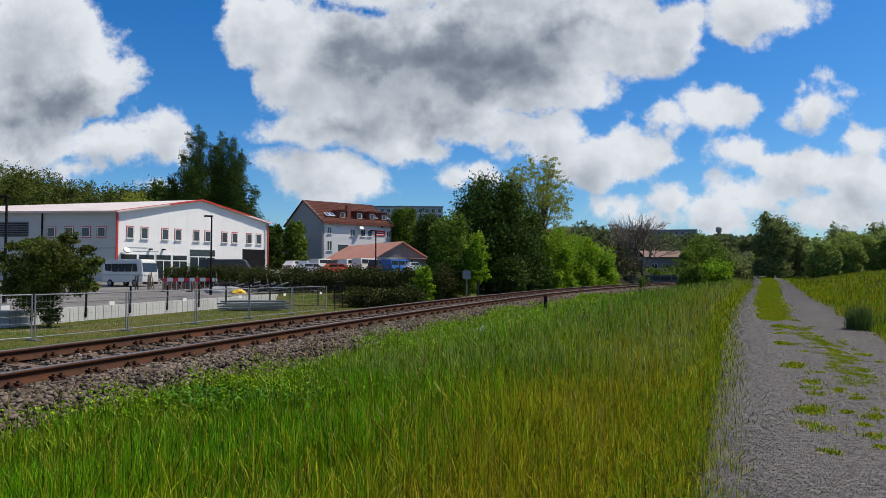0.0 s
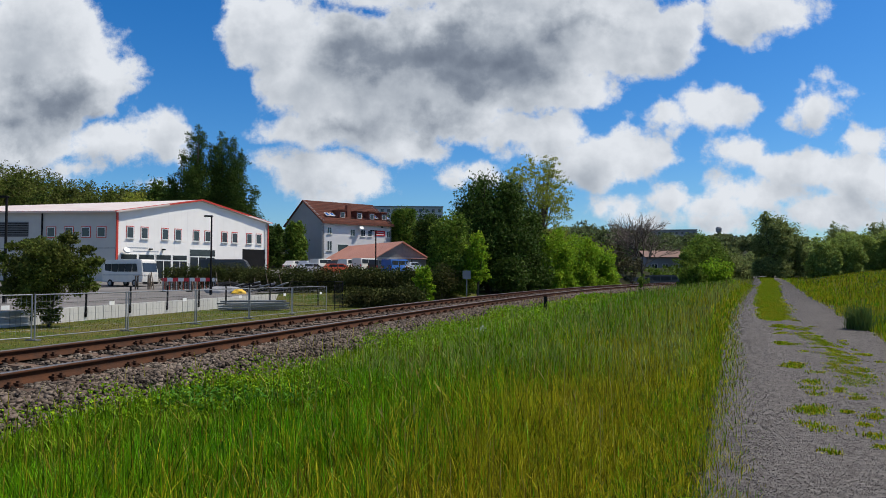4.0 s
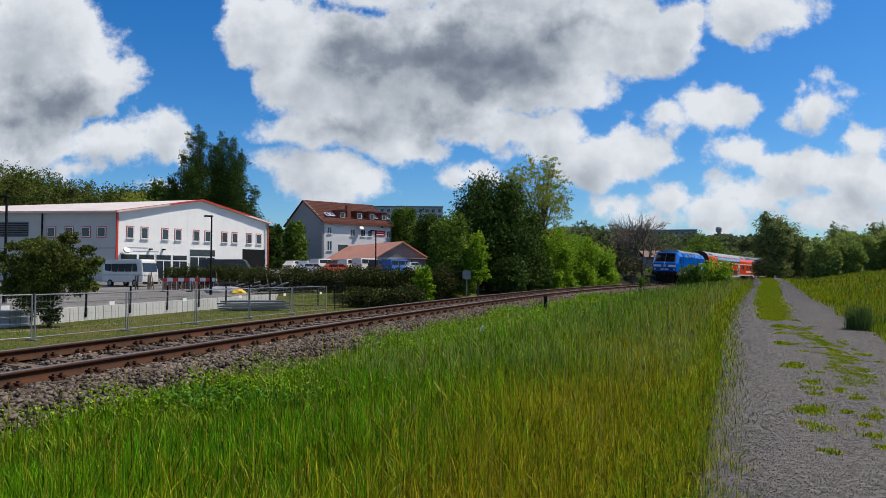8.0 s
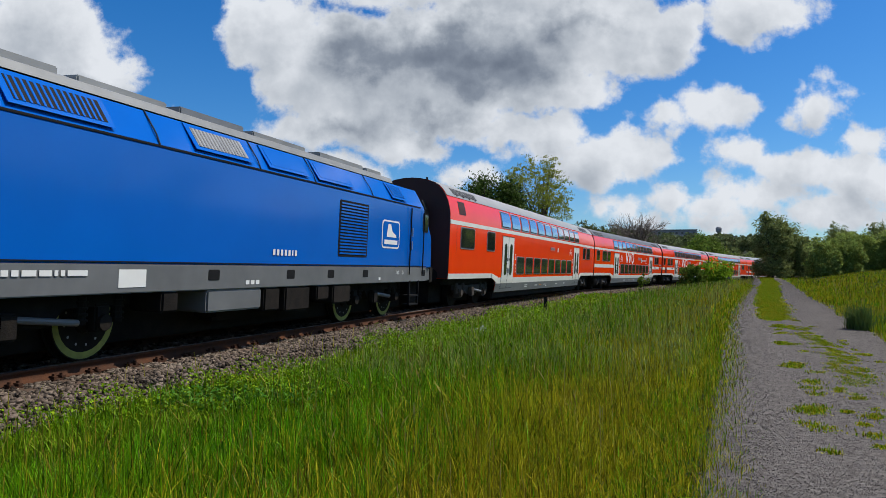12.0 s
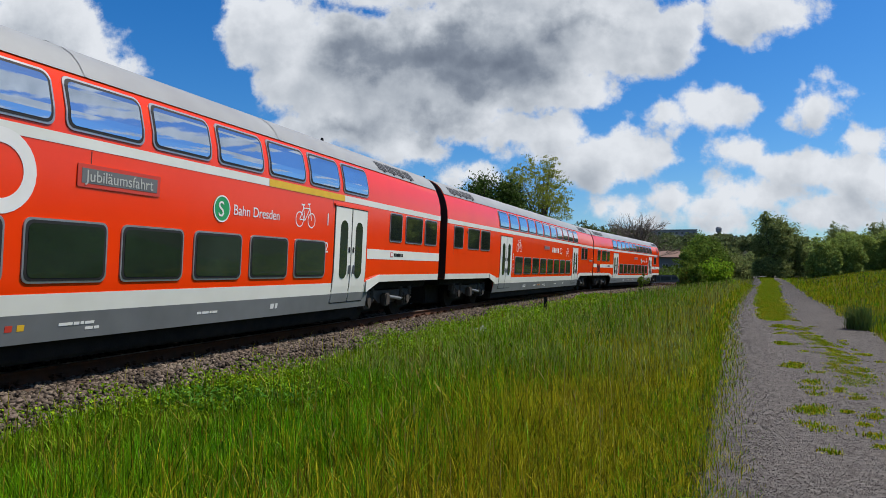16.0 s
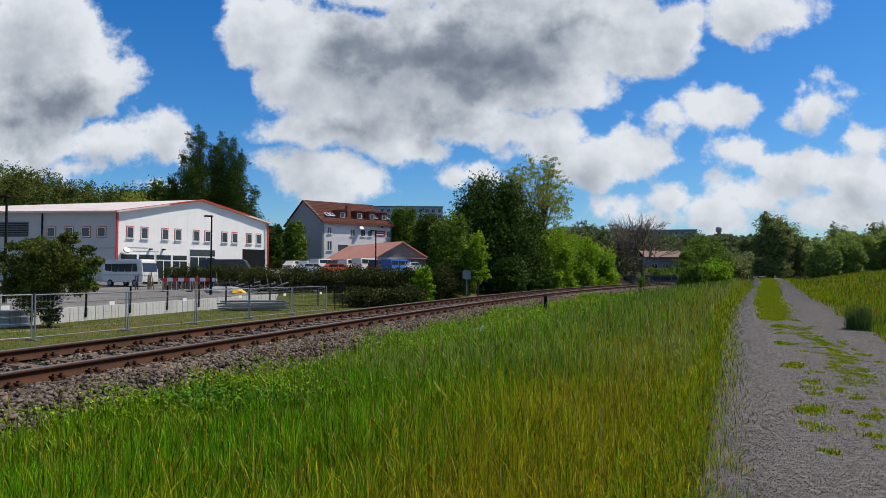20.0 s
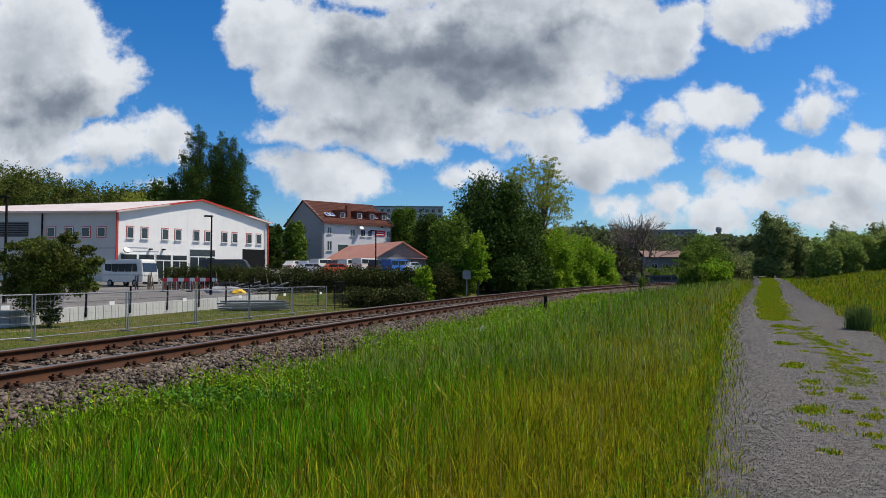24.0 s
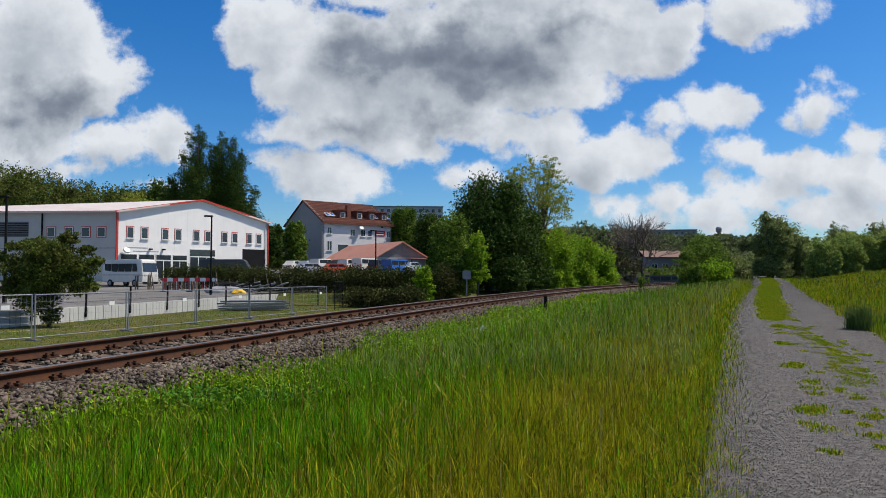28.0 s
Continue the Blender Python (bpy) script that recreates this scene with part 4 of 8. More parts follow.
def display(c, x0, x1, z0, z1, words=""):
    p = part("destination_display", sp(-1, x0, x1, z0, z1, 0.02, 0.014, 0.02, 1), "redtrim", c, "destination display")
    part("display_glass", sp(-1, x0 + 0.06, x1 - 0.06, z0 + 0.05, z1 - 0.05, 0, 0.018, 0.006, 1), "locogrey", p)
    if words:
        text_part("display_text", words, x0 + 0.12, z0 + 0.075, 0.20, -1, p, "paledots", "pale dot-matrix text", half=lambda z: cross(z) + 0.014)


def big_mark(c, x, z, k=1.0):
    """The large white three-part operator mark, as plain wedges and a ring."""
    y = -(cross(z) + 0.007)
    for dx in (0.0, 0.92 * k):
        bm = bmesh.new()
        for p, q in (((0.0, 1.0), (0.40, 0.0)), ((0.8, 1.0), (0.40, 0.0))):
            bar_xz(bm, (x + dx + p[0] * k, z + p[1] * 0.72 * k), (x + dx + q[0] * k, z + q[1]), 0.19 * k, y)
        part("operator_mark", bm, "lettering", c, "large white wedge-shaped mark")
    bm = bmesh.new()
    ring(bm, (x + 2.35 * k, y, z + 0.36 * k), 0.42 * k, 0.15 * k, seg=28)
    part("operator_mark", bm, "lettering", c, "large white ring-shaped mark")


def s_mark(c, x, z):
    bm = bmesh.new()
    prism(bm, [(x + 0.21 * math.cos(a * math.tau / 24), z + 0.21 * math.sin(a * math.tau / 24)) for a in range(24)], -1.40, -1.385)
    d = part("round_sign", bm, "sgreen", c, "green disc sign with a white rim")
    b = bmesh.new(); ring(b, (x, -1.403, z), 0.21, 0.022, seg=24)
    part("sign_rim", b, "lettering", d)
    text_part("sign_letter", "S", x - 0.10, z - 0.12, 0.34, -1, d, "lettering", half=lambda q: 1.398)
    text_part("line_name", "Bahn Dresden", x + 0.30, z - 0.07, 0.24, -1, c, "lettering", "white line name")


def small_mark(c, x, z):
    part("operator_badge", sp(-1, x, x + 0.17, z, z + 0.12, 0.02, 0.010, 0.004, 1), "signred", c, "small red badge outline")
    part("badge_field", sp(-1, x + 0.02, x + 0.15, z + 0.02, z + 0.10, 0.01, 0.014, 0.004, 1), "lettering", c)
    word_bars(c, -1, x + 0.24, z + 0.02, (0.10, 0.30, 0.10), 0.08, "dark")


def side_grille(c, x0, x1, z0, z1, n=12):
    g = part("side_grille", sp(-1, x0, x1, z0, z1, 0.0, 0.010, 0.02, 1), "red", c, "louvred red grille")
    for k in range(n):
        x = x0 + 0.03 + (x1 - x0 - 0.06) * k / n
        part("grille_slat", sp(-1, x, x + 0.03, z0 + 0.03, z1 - 0.03, 0, 0.014, 0.01, 1), "rubber", g)


def hatch(c, x0, x1, z0, z1, m="red"):
    h = part("side_hatch", sp(-1, x0, x1, z0, z1, 0.02, 0.008, 0.01, 1), m, c)
    for x in (x0 + 0.12, x1 - 0.24):
        part("hatch_lock", sp(-1, x, x + 0.12, z1 - 0.12, z1 - 0.07, 0, 0.012, 0.006, 1), "dark", h)


def flank_vent(c, x, z=3.0):
    part("flank_vent", sp(-1, x, x + 0.62, z, z + 0.42, 0.02, 0.010, 0.02, 2), "endred", c, "dark red vent")


UP, LOW = 2.66, 1.94


def marks_one(c):
    class_mark(c, 7.72); class_mark(c, 19.45)
    display(c, 14.0, 15.0, 2.22, 2.42)
    bicycle_sign(18.9, 2.2, -1, c, 0.7)
    flank_vent(c, 1.1, 3.05)
    word_bars(c, -1, 15.6, 2.20, (0.2,), 0.22)


def marks_two(c):
    class_mark(c, 19.45, "2"); class_mark(c, 7.72)
    big_mark(c, 9.9, 1.95, 1.1)
    bicycle_sign(18.3, 2.15, -1, c); bicycle_sign(8.35, 2.15, -1, c)
    display(c, 14.6, 15.7, 2.20, 2.44)
    s_mark(c, 16.2, 2.2)
    small_mark(c, 22.4, 1.56)
    hatch(c, 24.9, 26.3, 1.80, 2.62); hatch(c, 24.9, 26.3, 1.15, 1.70)
    part("vent_slot", sp(-1, 25.0, 26.2, 1.86, 1.96, 0, 0.014, 0.01, 1), "skirt", c)


def marks_three(c):
    class_mark(c, 7.72)
    text_part("class_number", "1", 19.40, 2.15, 0.36, -1, c, "lettering", "white class number")
    text_part("class_number", "2", 19.40, 1.60, 0.30, -1, c, "lettering", "white class number")
    big_mark(c, 9.6, 1.90, 1.1)
    bicycle_sign(18.6, 2.2, -1, c, 0.9); bicycle_sign(8.4, 2.2, -1, c, 0.8)
    display(c, 13.2, 14.6, 2.24, 2.52, "Jubiläumsfahrt")
    s_mark(c, 16.0, 2.2)
    part("first_class_band", sp(-1, 17.3, 20.2, 2.70, 2.83, 0, 0.009, 0.01, 1), "yellow", c, "yellow first class stripe")
    side_grille(c, 1.3, 2.2, 1.14, 1.73)
    small_mark(c, 4.3, 1.56); small_mark(c, 22.8, 1.56)


def marks_four(c):
    class_mark(c, 7.66)
    bicycle_sign(8.6, 2.18, -1, c); bicycle_sign(18.4, 2.18, -1, c, 0.9)
    display(c, 13.0, 14.1, 2.24, 2.46)
    text_part("class_number", "2", 19.35, 1.68, 0.3, -1, c, "lettering")
    word_bars(c, -1, 14.7, 2.16, (0.2, 0.2, 0.22, 0.1, 0.24), 0.24)
    part("operator_badge", sp(-1, 16.5, 16.95, 2.12, 2.42, 0.04, 0.006, 0.006, 1), "lettering", c, "white-framed operator badge")
    part("badge_field", sp(-1, 16.54, 16.91, 2.16, 2.38, 0.03, 0.009, 0.006, 1), "red", c)
    hatch(c, 1.3, 2.3, 1.8, 2.6)
    hatch(c, 24.9, 26.3, 1.80, 2.62); hatch(c, 24.9, 26.3, 1.15, 1.70)
    part("vent_slot", sp(-1, 25.0, 26.2, 1.86, 1.96, 0, 0.014, 0.01, 1), "skirt", c)
    part("warning_label", sp(-1, 26.02, 26.14, 2.02, 2.10, 0, 0.012, 0.01, 1), "yellow", c, "small yellow warning label")
    word_bars(c, -1, 25.7, 1.20, (0.14, 0.10, 0.12), 0.03, "yellow")


def marks_tail(c):
    class_mark(c, 7.62); class_mark(c, 19.35)
    side_grille(c, 1.18, 2.05, 1.14, 1.73)
    small_mark(c, 4.0, 1.56); small_mark(c, 22.6, 1.56)
    s_mark(c, 16.4, 2.15)
    display(c, 13.4, 14.7, 2.22, 2.46)
    bicycle_sign(18.7, 2.15, -1, c, 0.8)
    flank_vent(c, 23.95, 3.02)
    for k in range(5):
        part("vent_louvre", sp(-1, 24.25, 24.68, 2.58 + 0.055 * k, 2.605 + 0.055 * k, 0, 0.010, 0.01, 1), "endred", c)
    part("number_plate_strip", sp(-1, 23.66, 24.20, 2.70, 2.83, 0, 0.009, 0.01, 1), "white", c)
    word_bars(c, -1, 23.72, 2.735, (0.06, 0.10, 0.10, 0.04), 0.06, "skirt")
    for x in (21.55, 22.05):
        part("lamp_niche", sp(-1, x, x + 0.2, 1.14, 1.34, 0, 0.008, 0.01, 1), "dark", c)
    for y in (-0.85, 0.85):
        part("tail_lamp", tubed((26.2, y, 1.45), (26.33, y, 1.45), 0.1, seg=12), "signred", c)
        part("buffer", tubed((26.2, y, 1.06), (26.75, y, 1.06), 0.10, 0.22, 14), "dark", c)
    part("snow_plough", prism(bmesh.new(), [(25.9, 0.3), (26.25, 0.25), (26.2, 0.95), (25.7, 0.95)], -1.05, 1.05), "under", c)


W2 = lambda *xs: [(a, b, LOW, UP) for a, b in xs]
coaches = [
    coach("red double-deck coach with white stripe and grey roof, behind the engine", W2((1.25, 2.65), (4.0, 4.95)), W2((22.6, 23.4), (23.7, 24.9)), [], marks_one),
    coach("red double-deck coach with large white mark and bicycle signs", W2((0.8, 1.6), (2.4, 3.6), (3.75, 4.7)), W2((22.49, 23.25), (23.42, 24.6)), [(0.3, 5.8), (21.45, 26.5)], marks_two, wx=0.1, roof_paint="roofdark"),
    coach("red double-deck coach with yellow first class stripe and white mark", W2((0.65, 1.5), (2.45, 3.7), (3.9, 4.8)), W2((22.7, 23.5), (23.75, 25.0), (25.2, 26.2)), [(0.3, 5.8), (21.45, 26.5)], marks_three, wx=0.22),
    coach("red double-deck coach with white bicycle signs and grey roof", W2((0.9, 1.75), (2.2, 3.4), (3.55, 4.6)), W2((22.45, 23.3), (23.5, 24.4)), [], marks_four),
    coach("red double-deck control coach with a driver's cab at its end", W2((1.25, 2.05), (2.44, 3.72), (3.9, 4.7)), W2((22.42, 23.57)), [(0.3, 5.8), (21.45, NOSE_X)], marks_tail, control=True),
]


def loco_half(z):
    return float(np.interp(z, (0.9, 1.3, 2.97, 3.05, 3.52, 3.62, 3.78, 3.82), (1.38, 1.39, 1.39, 1.38, 1.04, 1.0, 0.55, 0.0)))


def build_loco():
    """Blue diesel engine, x from -18.9 (its front) to 0, where the first coach begins."""
    c = thing("diesel_locomotive", Matrix(), "bright blue diesel locomotive with grey frame and white front panels", "locomotive")
    def outline(z0, z1, xr, sc):
        zs = [z for z in (0.92, 1.3, 2.1, 2.97, 3.05, 3.3, 3.52, 3.62, 3.78) if z0 < z < z1]
        zs = [z0] + zs + [z1]
        lo = [(-loco_half(z) * sc, z) for z in zs]
        return lo + [(-y, z) for y, z in lo[::-1]]
    # body: upright sides, chamfered corners and sloped windscreens at both cabs, a sloped eave above
    bm = bmesh.new()
    levels = [(1.30, 0.0, 1.21, 0.36, 1.39), (2.18, 0.02, 1.18, 0.42, 1.39), (2.97, 0.60, 1.08, 1.10, 1.39), (3.50, 0.95, 1.03, 1.02, 1.05)]
    def ring_at(z, back, fw, chamfer, h):
        f, r = -17.95 + back, -0.62 - back
        fs, rs = -17.95 + chamfer, -0.62 - chamfer
        pts = [(f, -fw), (fs, -h), (rs, -h), (r, -fw)]
        low = (0.10, 0.0, 0.0, 0.10) if z > 3.4 else (0, 0, 0, 0)
        return [(x, y, z - q) for (x, y), q in zip(pts, low)] + [(x, -y, z - q) for (x, y), q in zip(pts[::-1], low)]
    rings = [[bm.verts.new(p) for p in ring_at(*q)] for q in levels]
    n = len(rings[0])
    for a, b in zip(rings, rings[1:]):
        for i in range(n):
            bm.faces.new((a[i], a[(i + 1) % n], b[(i + 1) % n], b[i]))
    bm.faces.new(rings[0][::-1]); bm.faces.new(rings[-1])
    bmesh.ops.recalc_face_normals(bm, faces=bm.faces)
    bmesh.ops.bevel(bm, geom=bm.edges[:], offset=0.03, segments=2, affect="EDGES")
    part("body", bm, "blue", c)
    sec = [(-1.06, 3.50), (-1.0, 3.62), (-0.55, 3.76), (0.55, 3.76), (1.0, 3.62), (1.06, 3.50)]
    roof = part("roof", shell([sec, sec], [-15.6, -3.3]), "locoroof", c, "dusty grey roof")
    for x0, x1, h in ((-15.2, -13.6, 0.01), (-13.3, -11.6, -0.02), (-11.3, -9.6, 0.03), (-9.3, -7.4, -0.01), (-6.8, -4.6, 0.02), (-4.4, -3.5, -0.02)):
        part("roof_hatch", boxed(x0, x1, -0.8, 0.8, 3.66, 3.775 + 0.4 * h, 0.02), "locoroof" if h < 0.025 else "skirt", roof)
    part("exhaust", tubed((-10.4, 0, 3.7), (-10.4, 0, 3.86), 0.22, 0.2, 14), "dark", roof)
    for x, y in ((-16.6, 0.35), (-16.6, 0.2), (-16.0, -0.3)):
        part("aerial", tubed((x, y, 3.5), (x, y, 3.64), 0.025, 0.018), "dark", roof)
    part("roof_horn", boxed(-16.9, -16.7, 0.5, 0.7, 3.48, 3.58, 0.02), "dark", roof)
    # frame
    bm = bmesh.new()
    for x0, x1, w in ((-17.4, -1.35, 1.40),):
        box(bm, x0, x1, -w, w, 0.92, 1.31, 0.015)
    part("frame", bm, "locogrey", c, "grey frame with small white lettering")
    for x0, x1 in ((-17.92, -17.38), (-1.37, -0.65)):
        part("frame_end", boxed(x0, x1, -1.30, 1.30, 0.92, 1.305, 0.03), "locogrey", c)
    half = lambda z: 1.40 if z < 1.31 else loco_half(z)
    for side in (-1, 1):
        P = lambda name, x0, x1, z0, z1, m, parent=c, off=0.008, r=0.0, lab="", rows=2: part(name, sp(side, x0, x1, z0, z1, r, off, 0.012, rows, half=half), m, parent, lab)
        P("waist_seam", -17.5, -1.4, 1.335, 1.35, "dark")
        P("eave_seam", -16.5, -2.0, 2.955, 2.985, "dark")
        # doors with grab rails at both cabs
        for x0, x1 in ((-15.9, -15.0), (-2.75, -1.85)):
            P("cab_door", x0, x1, 1.36, 2.93, "blue", off=0.012, r=0.05)
            for x in (x0 - 0.06, x1 + 0.03):
                part("grab_rail", tubed((x, side * 1.45, 1.12), (x, side * 1.45, 2.9), 0.018, seg=6), "dark", c)
            for z in (1.8, 2.15):
                P("door_handle", x0 + 0.14, x0 + 0.18, z, z + 0.22, "chrome", off=0.03)
            st = part("steps", boxed(x0 + 0.1, x1 - 0.1, min(side * 1.22, side * 1.41), max(side * 1.22, side * 1.41), 0.52, 0.56), "dark", c, "dark entrance steps")
            part("step", boxed(x0 + 0.1, x1 - 0.1, min(side * 1.22, side * 1.41), max(side * 1.22, side * 1.41), 0.28, 0.32), "dark", st)
            for x in (x0 + 0.1, x1 - 0.14):
                part("step_hanger", boxed(x, x + 0.04, min(side * 1.35, side * 1.41), max(side * 1.35, side * 1.41), 0.28, 0.95), "dark", st)
        for x0, x1 in ((-16.56, -16.06), (-1.78, -1.35)):
            P("cab_side_window", x0, x1, 2.30, 2.85, "dark", off=0.010, r=0.07)
            P("cab_window_pane", x0 + 0.05, x1 - 0.05, 2.35, 2.80, "trainglass", off=0.016, r=0.05)
        # grilles in the sloped eave
        for x0, x1, m in ((-14.75, -13.2, "dark"), (-11.6, -10.1, "steel"), (-9.6, -8.2, "blue"), (-7.8, -6.2, "blue"), (-4.0, -3.0, "dark")):
            fr = P("eave_panel", x0, x1, 3.06, 3.47, "blue", off=0.014, rows=3)
            P("eave_grille", x0 + 0.1, x1 - 0.1, 3.12, 3.41, m if m != "blue" else "blue", fr, 0.02, rows=3)
            if m != "blue":
                for k in range(14):
                    x = x0 + 0.12 + (x1 - x0 - 0.24) * k / 14
                    P("grille_slat", x, x + 0.035, 3.12, 3.41, "blue" if m == "dark" else "locogrey", fr, 0.026, rows=3)
        for x in (-12.4, -9.9, -7.95, -5.2):
            P("eave_joint", x, x + 0.025, 2.98, 3.50, "dark", rows=3)
        # large radiator grille with slats
        g = P("radiator_grille", -6.88, -5.42, 1.53, 2.75, "dark", off=0.006, r=0.05)
        for k in range(17):
            z = 1.58 + k * 0.068
            P("grille_slat", -6.82, -5.48, z, z + 0.035, "blue", g, 0.016, rows=1)
        # plain emblem: rounded frame with a small train-like shape and bars
        e = P("emblem_frame", -4.60, -3.48, 1.78, 2.48, "lettering", off=0.006, r=0.12, lab="white-outlined rounded emblem")
        P("emblem_field", -4.56, -3.52, 1.82, 2.44, "blue", e, 0.010, 0.10)
        bm = bmesh.new()
        y = side * 1.404
        f = bm.faces.new([bm.verts.new((x, y, z)) for x, z in ((-4.33, 2.06), (-3.70, 2.06), (-3.75, 2.13), (-3.97, 2.20), (-4.08, 2.38), (-4.25, 2.38), (-4.29, 2.22))])
        part("emblem_shape", bm, "lettering", e)
        P("emblem_bar", -4.45, -3.63, 1.88, 1.99, "lettering", e, 0.014)
        text_part("speed_mark", "160", -3.62, 1.13, 0.13, side, c, "lettering", "white speed mark", half=half) if side < 0 else None
        text_part("brake_mark", "D", -3.22, 1.13, 0.13, side, c, "lettering", half=half) if side < 0 else None
        # writing on frame and side that cannot be spelt out
        text_part("cab_mark", "2", -16.25, 1.50, 0.17, side, c, "lettering", half=half) if side < 0 else None
        word_bars(c, side, -9.40, 1.50, (0.07, 0.07, 0.07, 0.07, 0.07, 0.04, 0.07), 0.11, half=half)
        word_bars(c, side, -14.75, 1.16, (0.09, 0.09, 0.19, 0.17, 0.05, 0.06, 0.30), 0.07, half=half)
        P("data_plate", -13.05, -12.55, 1.00, 1.24, "lettering", off=0.006)
        for x in (-10.2, -10.05, -9.9, -4.7, -16.0):
            P("small_label", x, x + 0.10, 0.99, 1.06, "lettering", off=0.006)
        for x in (-17.2, -11.2, -8.9, -7.3, -5.6, -1.75):
            P("frame_pocket", x, x + 0.28, 1.07, 1.24, "dark", off=0.004, r=0.03)
        for x, w, h in ((-12.2, 0.35, 0.30), (-11.2, 1.5, 0.36), (-9.6, 0.5, 0.42), (-8.9, 0.9, 0.46), (-7.7, 0.5, 0.3), (-7.0, 0.8, 0.4)):
            part("underframe_box", boxed(x, x + w, min(side * 0.8, side * 1.40), max(side * 0.8, side * 1.40), 0.92 - h, 0.92, 0.03), "under" if w < 1 else "locogrey", c)
    # added dark block that hides the lit lawn and stands for underfloor shade
    part("underfloor_shade_block", boxed(-17.6, -1.3, -0.62, 0.62, 0.15, 0.93, 0.03), "under", c)
    part("fuel_tank", boxed(-10.5, -7.2, -1.0, 1.0, 0.35, 0.92, 0.08), "under", c)
    for x, sg in ((-17.95, -1), (-0.62, 1)):
        # windscreens follow the slope of the cab
        for y0, y1 in ((-1.0, -0.04), (0.04, 1.0)):
            bm = bmesh.new()
            q = [bm.verts.new((x - sg * (back - 0.014), y * k, z)) for y, z, back, k in ((y0, 2.42, 0.196, 1.0), (y1, 2.42, 0.196, 1.0), (y1, 2.97, 0.60, 0.95), (y1, 3.25, 0.828, 0.92), (y0, 3.25, 0.828, 0.92), (y0, 2.97, 0.60, 0.95))]
            bm.faces.new(q)
            bmesh.ops.solidify(bm, geom=bm.faces[:], thickness=0.012)
            wnd = part("windscreen", bm, "cabglass", c, "dark windscreen")
            part("wiper", tubed((x - sg * 0.13, (y0 + y1) / 2, 2.38), (x - sg * 0.38, (y0 + y1) / 2 + 0.3, 2.78), 0.010, seg=5), "dark", wnd)
        bm = bmesh.new()
        q = [bm.verts.new((x - sg * (back - 0.006), y, z)) for y, z, back in ((-1.12, 2.36, 0.152), (1.12, 2.36, 0.152), (1.06, 2.97, 0.60), (1.0, 3.29, 0.862), (-1.0, 3.29, 0.862), (-1.06, 2.97, 0.60))]
        bm.faces.new((q[0], q[1], q[2], q[5])); bm.faces.new((q[5], q[2], q[3], q[4]))
        part("windscreen_surround", bm, "rubber", c, "black surround of the windscreens")
        bm = bmesh.new()
        vs = [bm.verts.new(v) for v in ((x - sg * 0.832, -0.96, 3.275), (x - sg * 0.832, 0.96, 3.275), (x - sg * 0.908, 0.95, 3.37), (x - sg * 0.908, -0.95, 3.37))]
        bm.faces.new(vs); bmesh.ops.solidify(bm, geom=bm.faces[:], thickness=0.01)
        part("brow_panel", bm, "dark", c, "black strip above the windscreens")
        for y0, y1 in ((-1.18, -0.36), (0.36, 1.18)):
            part("front_panel", boxed(min(x - sg * 0.1, x + sg * 0.012), max(x - sg * 0.1, x + sg * 0.012), y0, y1, 1.80, 2.04), "lettering", c, "white panel on the blue front")
        part("front_emblem", boxed(min(x, x + sg * 0.012), max(x, x + sg * 0.012), -0.17, 0.17, 1.82, 2.08, 0.004), "lettering", c)
        part("emblem_field", boxed(min(x, x + sg * 0.016), max(x, x + sg * 0.016), -0.14, 0.14, 1.845, 2.055, 0.004), "blue", c)
        part("emblem_shape", boxed(min(x, x + sg * 0.02), max(x, x + sg * 0.02), -0.08, 0.07, 1.89, 1.97, 0.003), "lettering", c)
        for k in range(6):
            part("number_bar", boxed(min(x, x + sg * 0.012), max(x, x + sg * 0.012), -0.42 + k * 0.145, -0.34 + k * 0.145, 1.48, 1.60), "lettering", c)
        part("top_lamp", tubed((x - sg * 0.05, 0, 2.24), (x + sg * 0.02, 0, 2.24), 0.046, seg=14), "lamp" if sg < 0 else "lampoff", c)
        for y in (-0.92, 0.92):
            h = part("headlamp_housing", boxed(min(x - sg * 0.05, x + sg * 0.03), max(x - sg * 0.05, x + sg * 0.03), y - 0.23, y + 0.23, 1.42, 1.66, 0.05), "blue", c)
            part("headlamp", tubed((x, y + 0.11 * (1 if y > 0 else -1), 1.54), (x + sg * 0.05, y + 0.11 * (1 if y > 0 else -1), 1.54), 0.09, seg=14), "lampoff", h, "round headlamp")
            part("marker_lamp", tubed((x, y - 0.11 * (1 if y > 0 else -1), 1.54), (x + sg * 0.05, y - 0.11 * (1 if y > 0 else -1), 1.54), 0.075, seg=14), "dark", h)
            part("buffer_shank", tubed((x, y, 1.06), (x + sg * 0.42, y, 1.06), 0.11, seg=12), "under", c)
            part("buffer_head", tubed((x + sg * 0.40, y, 1.06), (x + sg * 0.48, y, 1.06), 0.185, 0.17, 18), "under", c)
        part("buffer_beam", boxed(min(x - sg * 0.25, x + sg * 0.04), max(x - sg * 0.25, x + sg * 0.04), -1.32, 1.32, 0.86, 1.32, 0.03), "under", c)
        part("coupling", tubed((x, 0, 1.04), (x + sg * 0.4, 0, 0.85), 0.06), "dark", c)
        for y in (-0.45, 0.45, 0.6):
            part("brake_hose", tubed((x + sg * 0.05, y, 0.95), (x + sg * 0.15, y, 0.5), 0.025, seg=6), "dark", c)
        b = bmesh.new()
        prism(b, [(x - sg * 0.75, 0.20), (x - sg * 0.12, 0.18), (x - sg * 0.05, 0.55), (x - sg * 0.1, 0.95), (x - sg * 0.9, 0.95)], -0.92, 0.92)
        part("rail_guard", b, "under", c, "dark rail guard below the buffer beam")
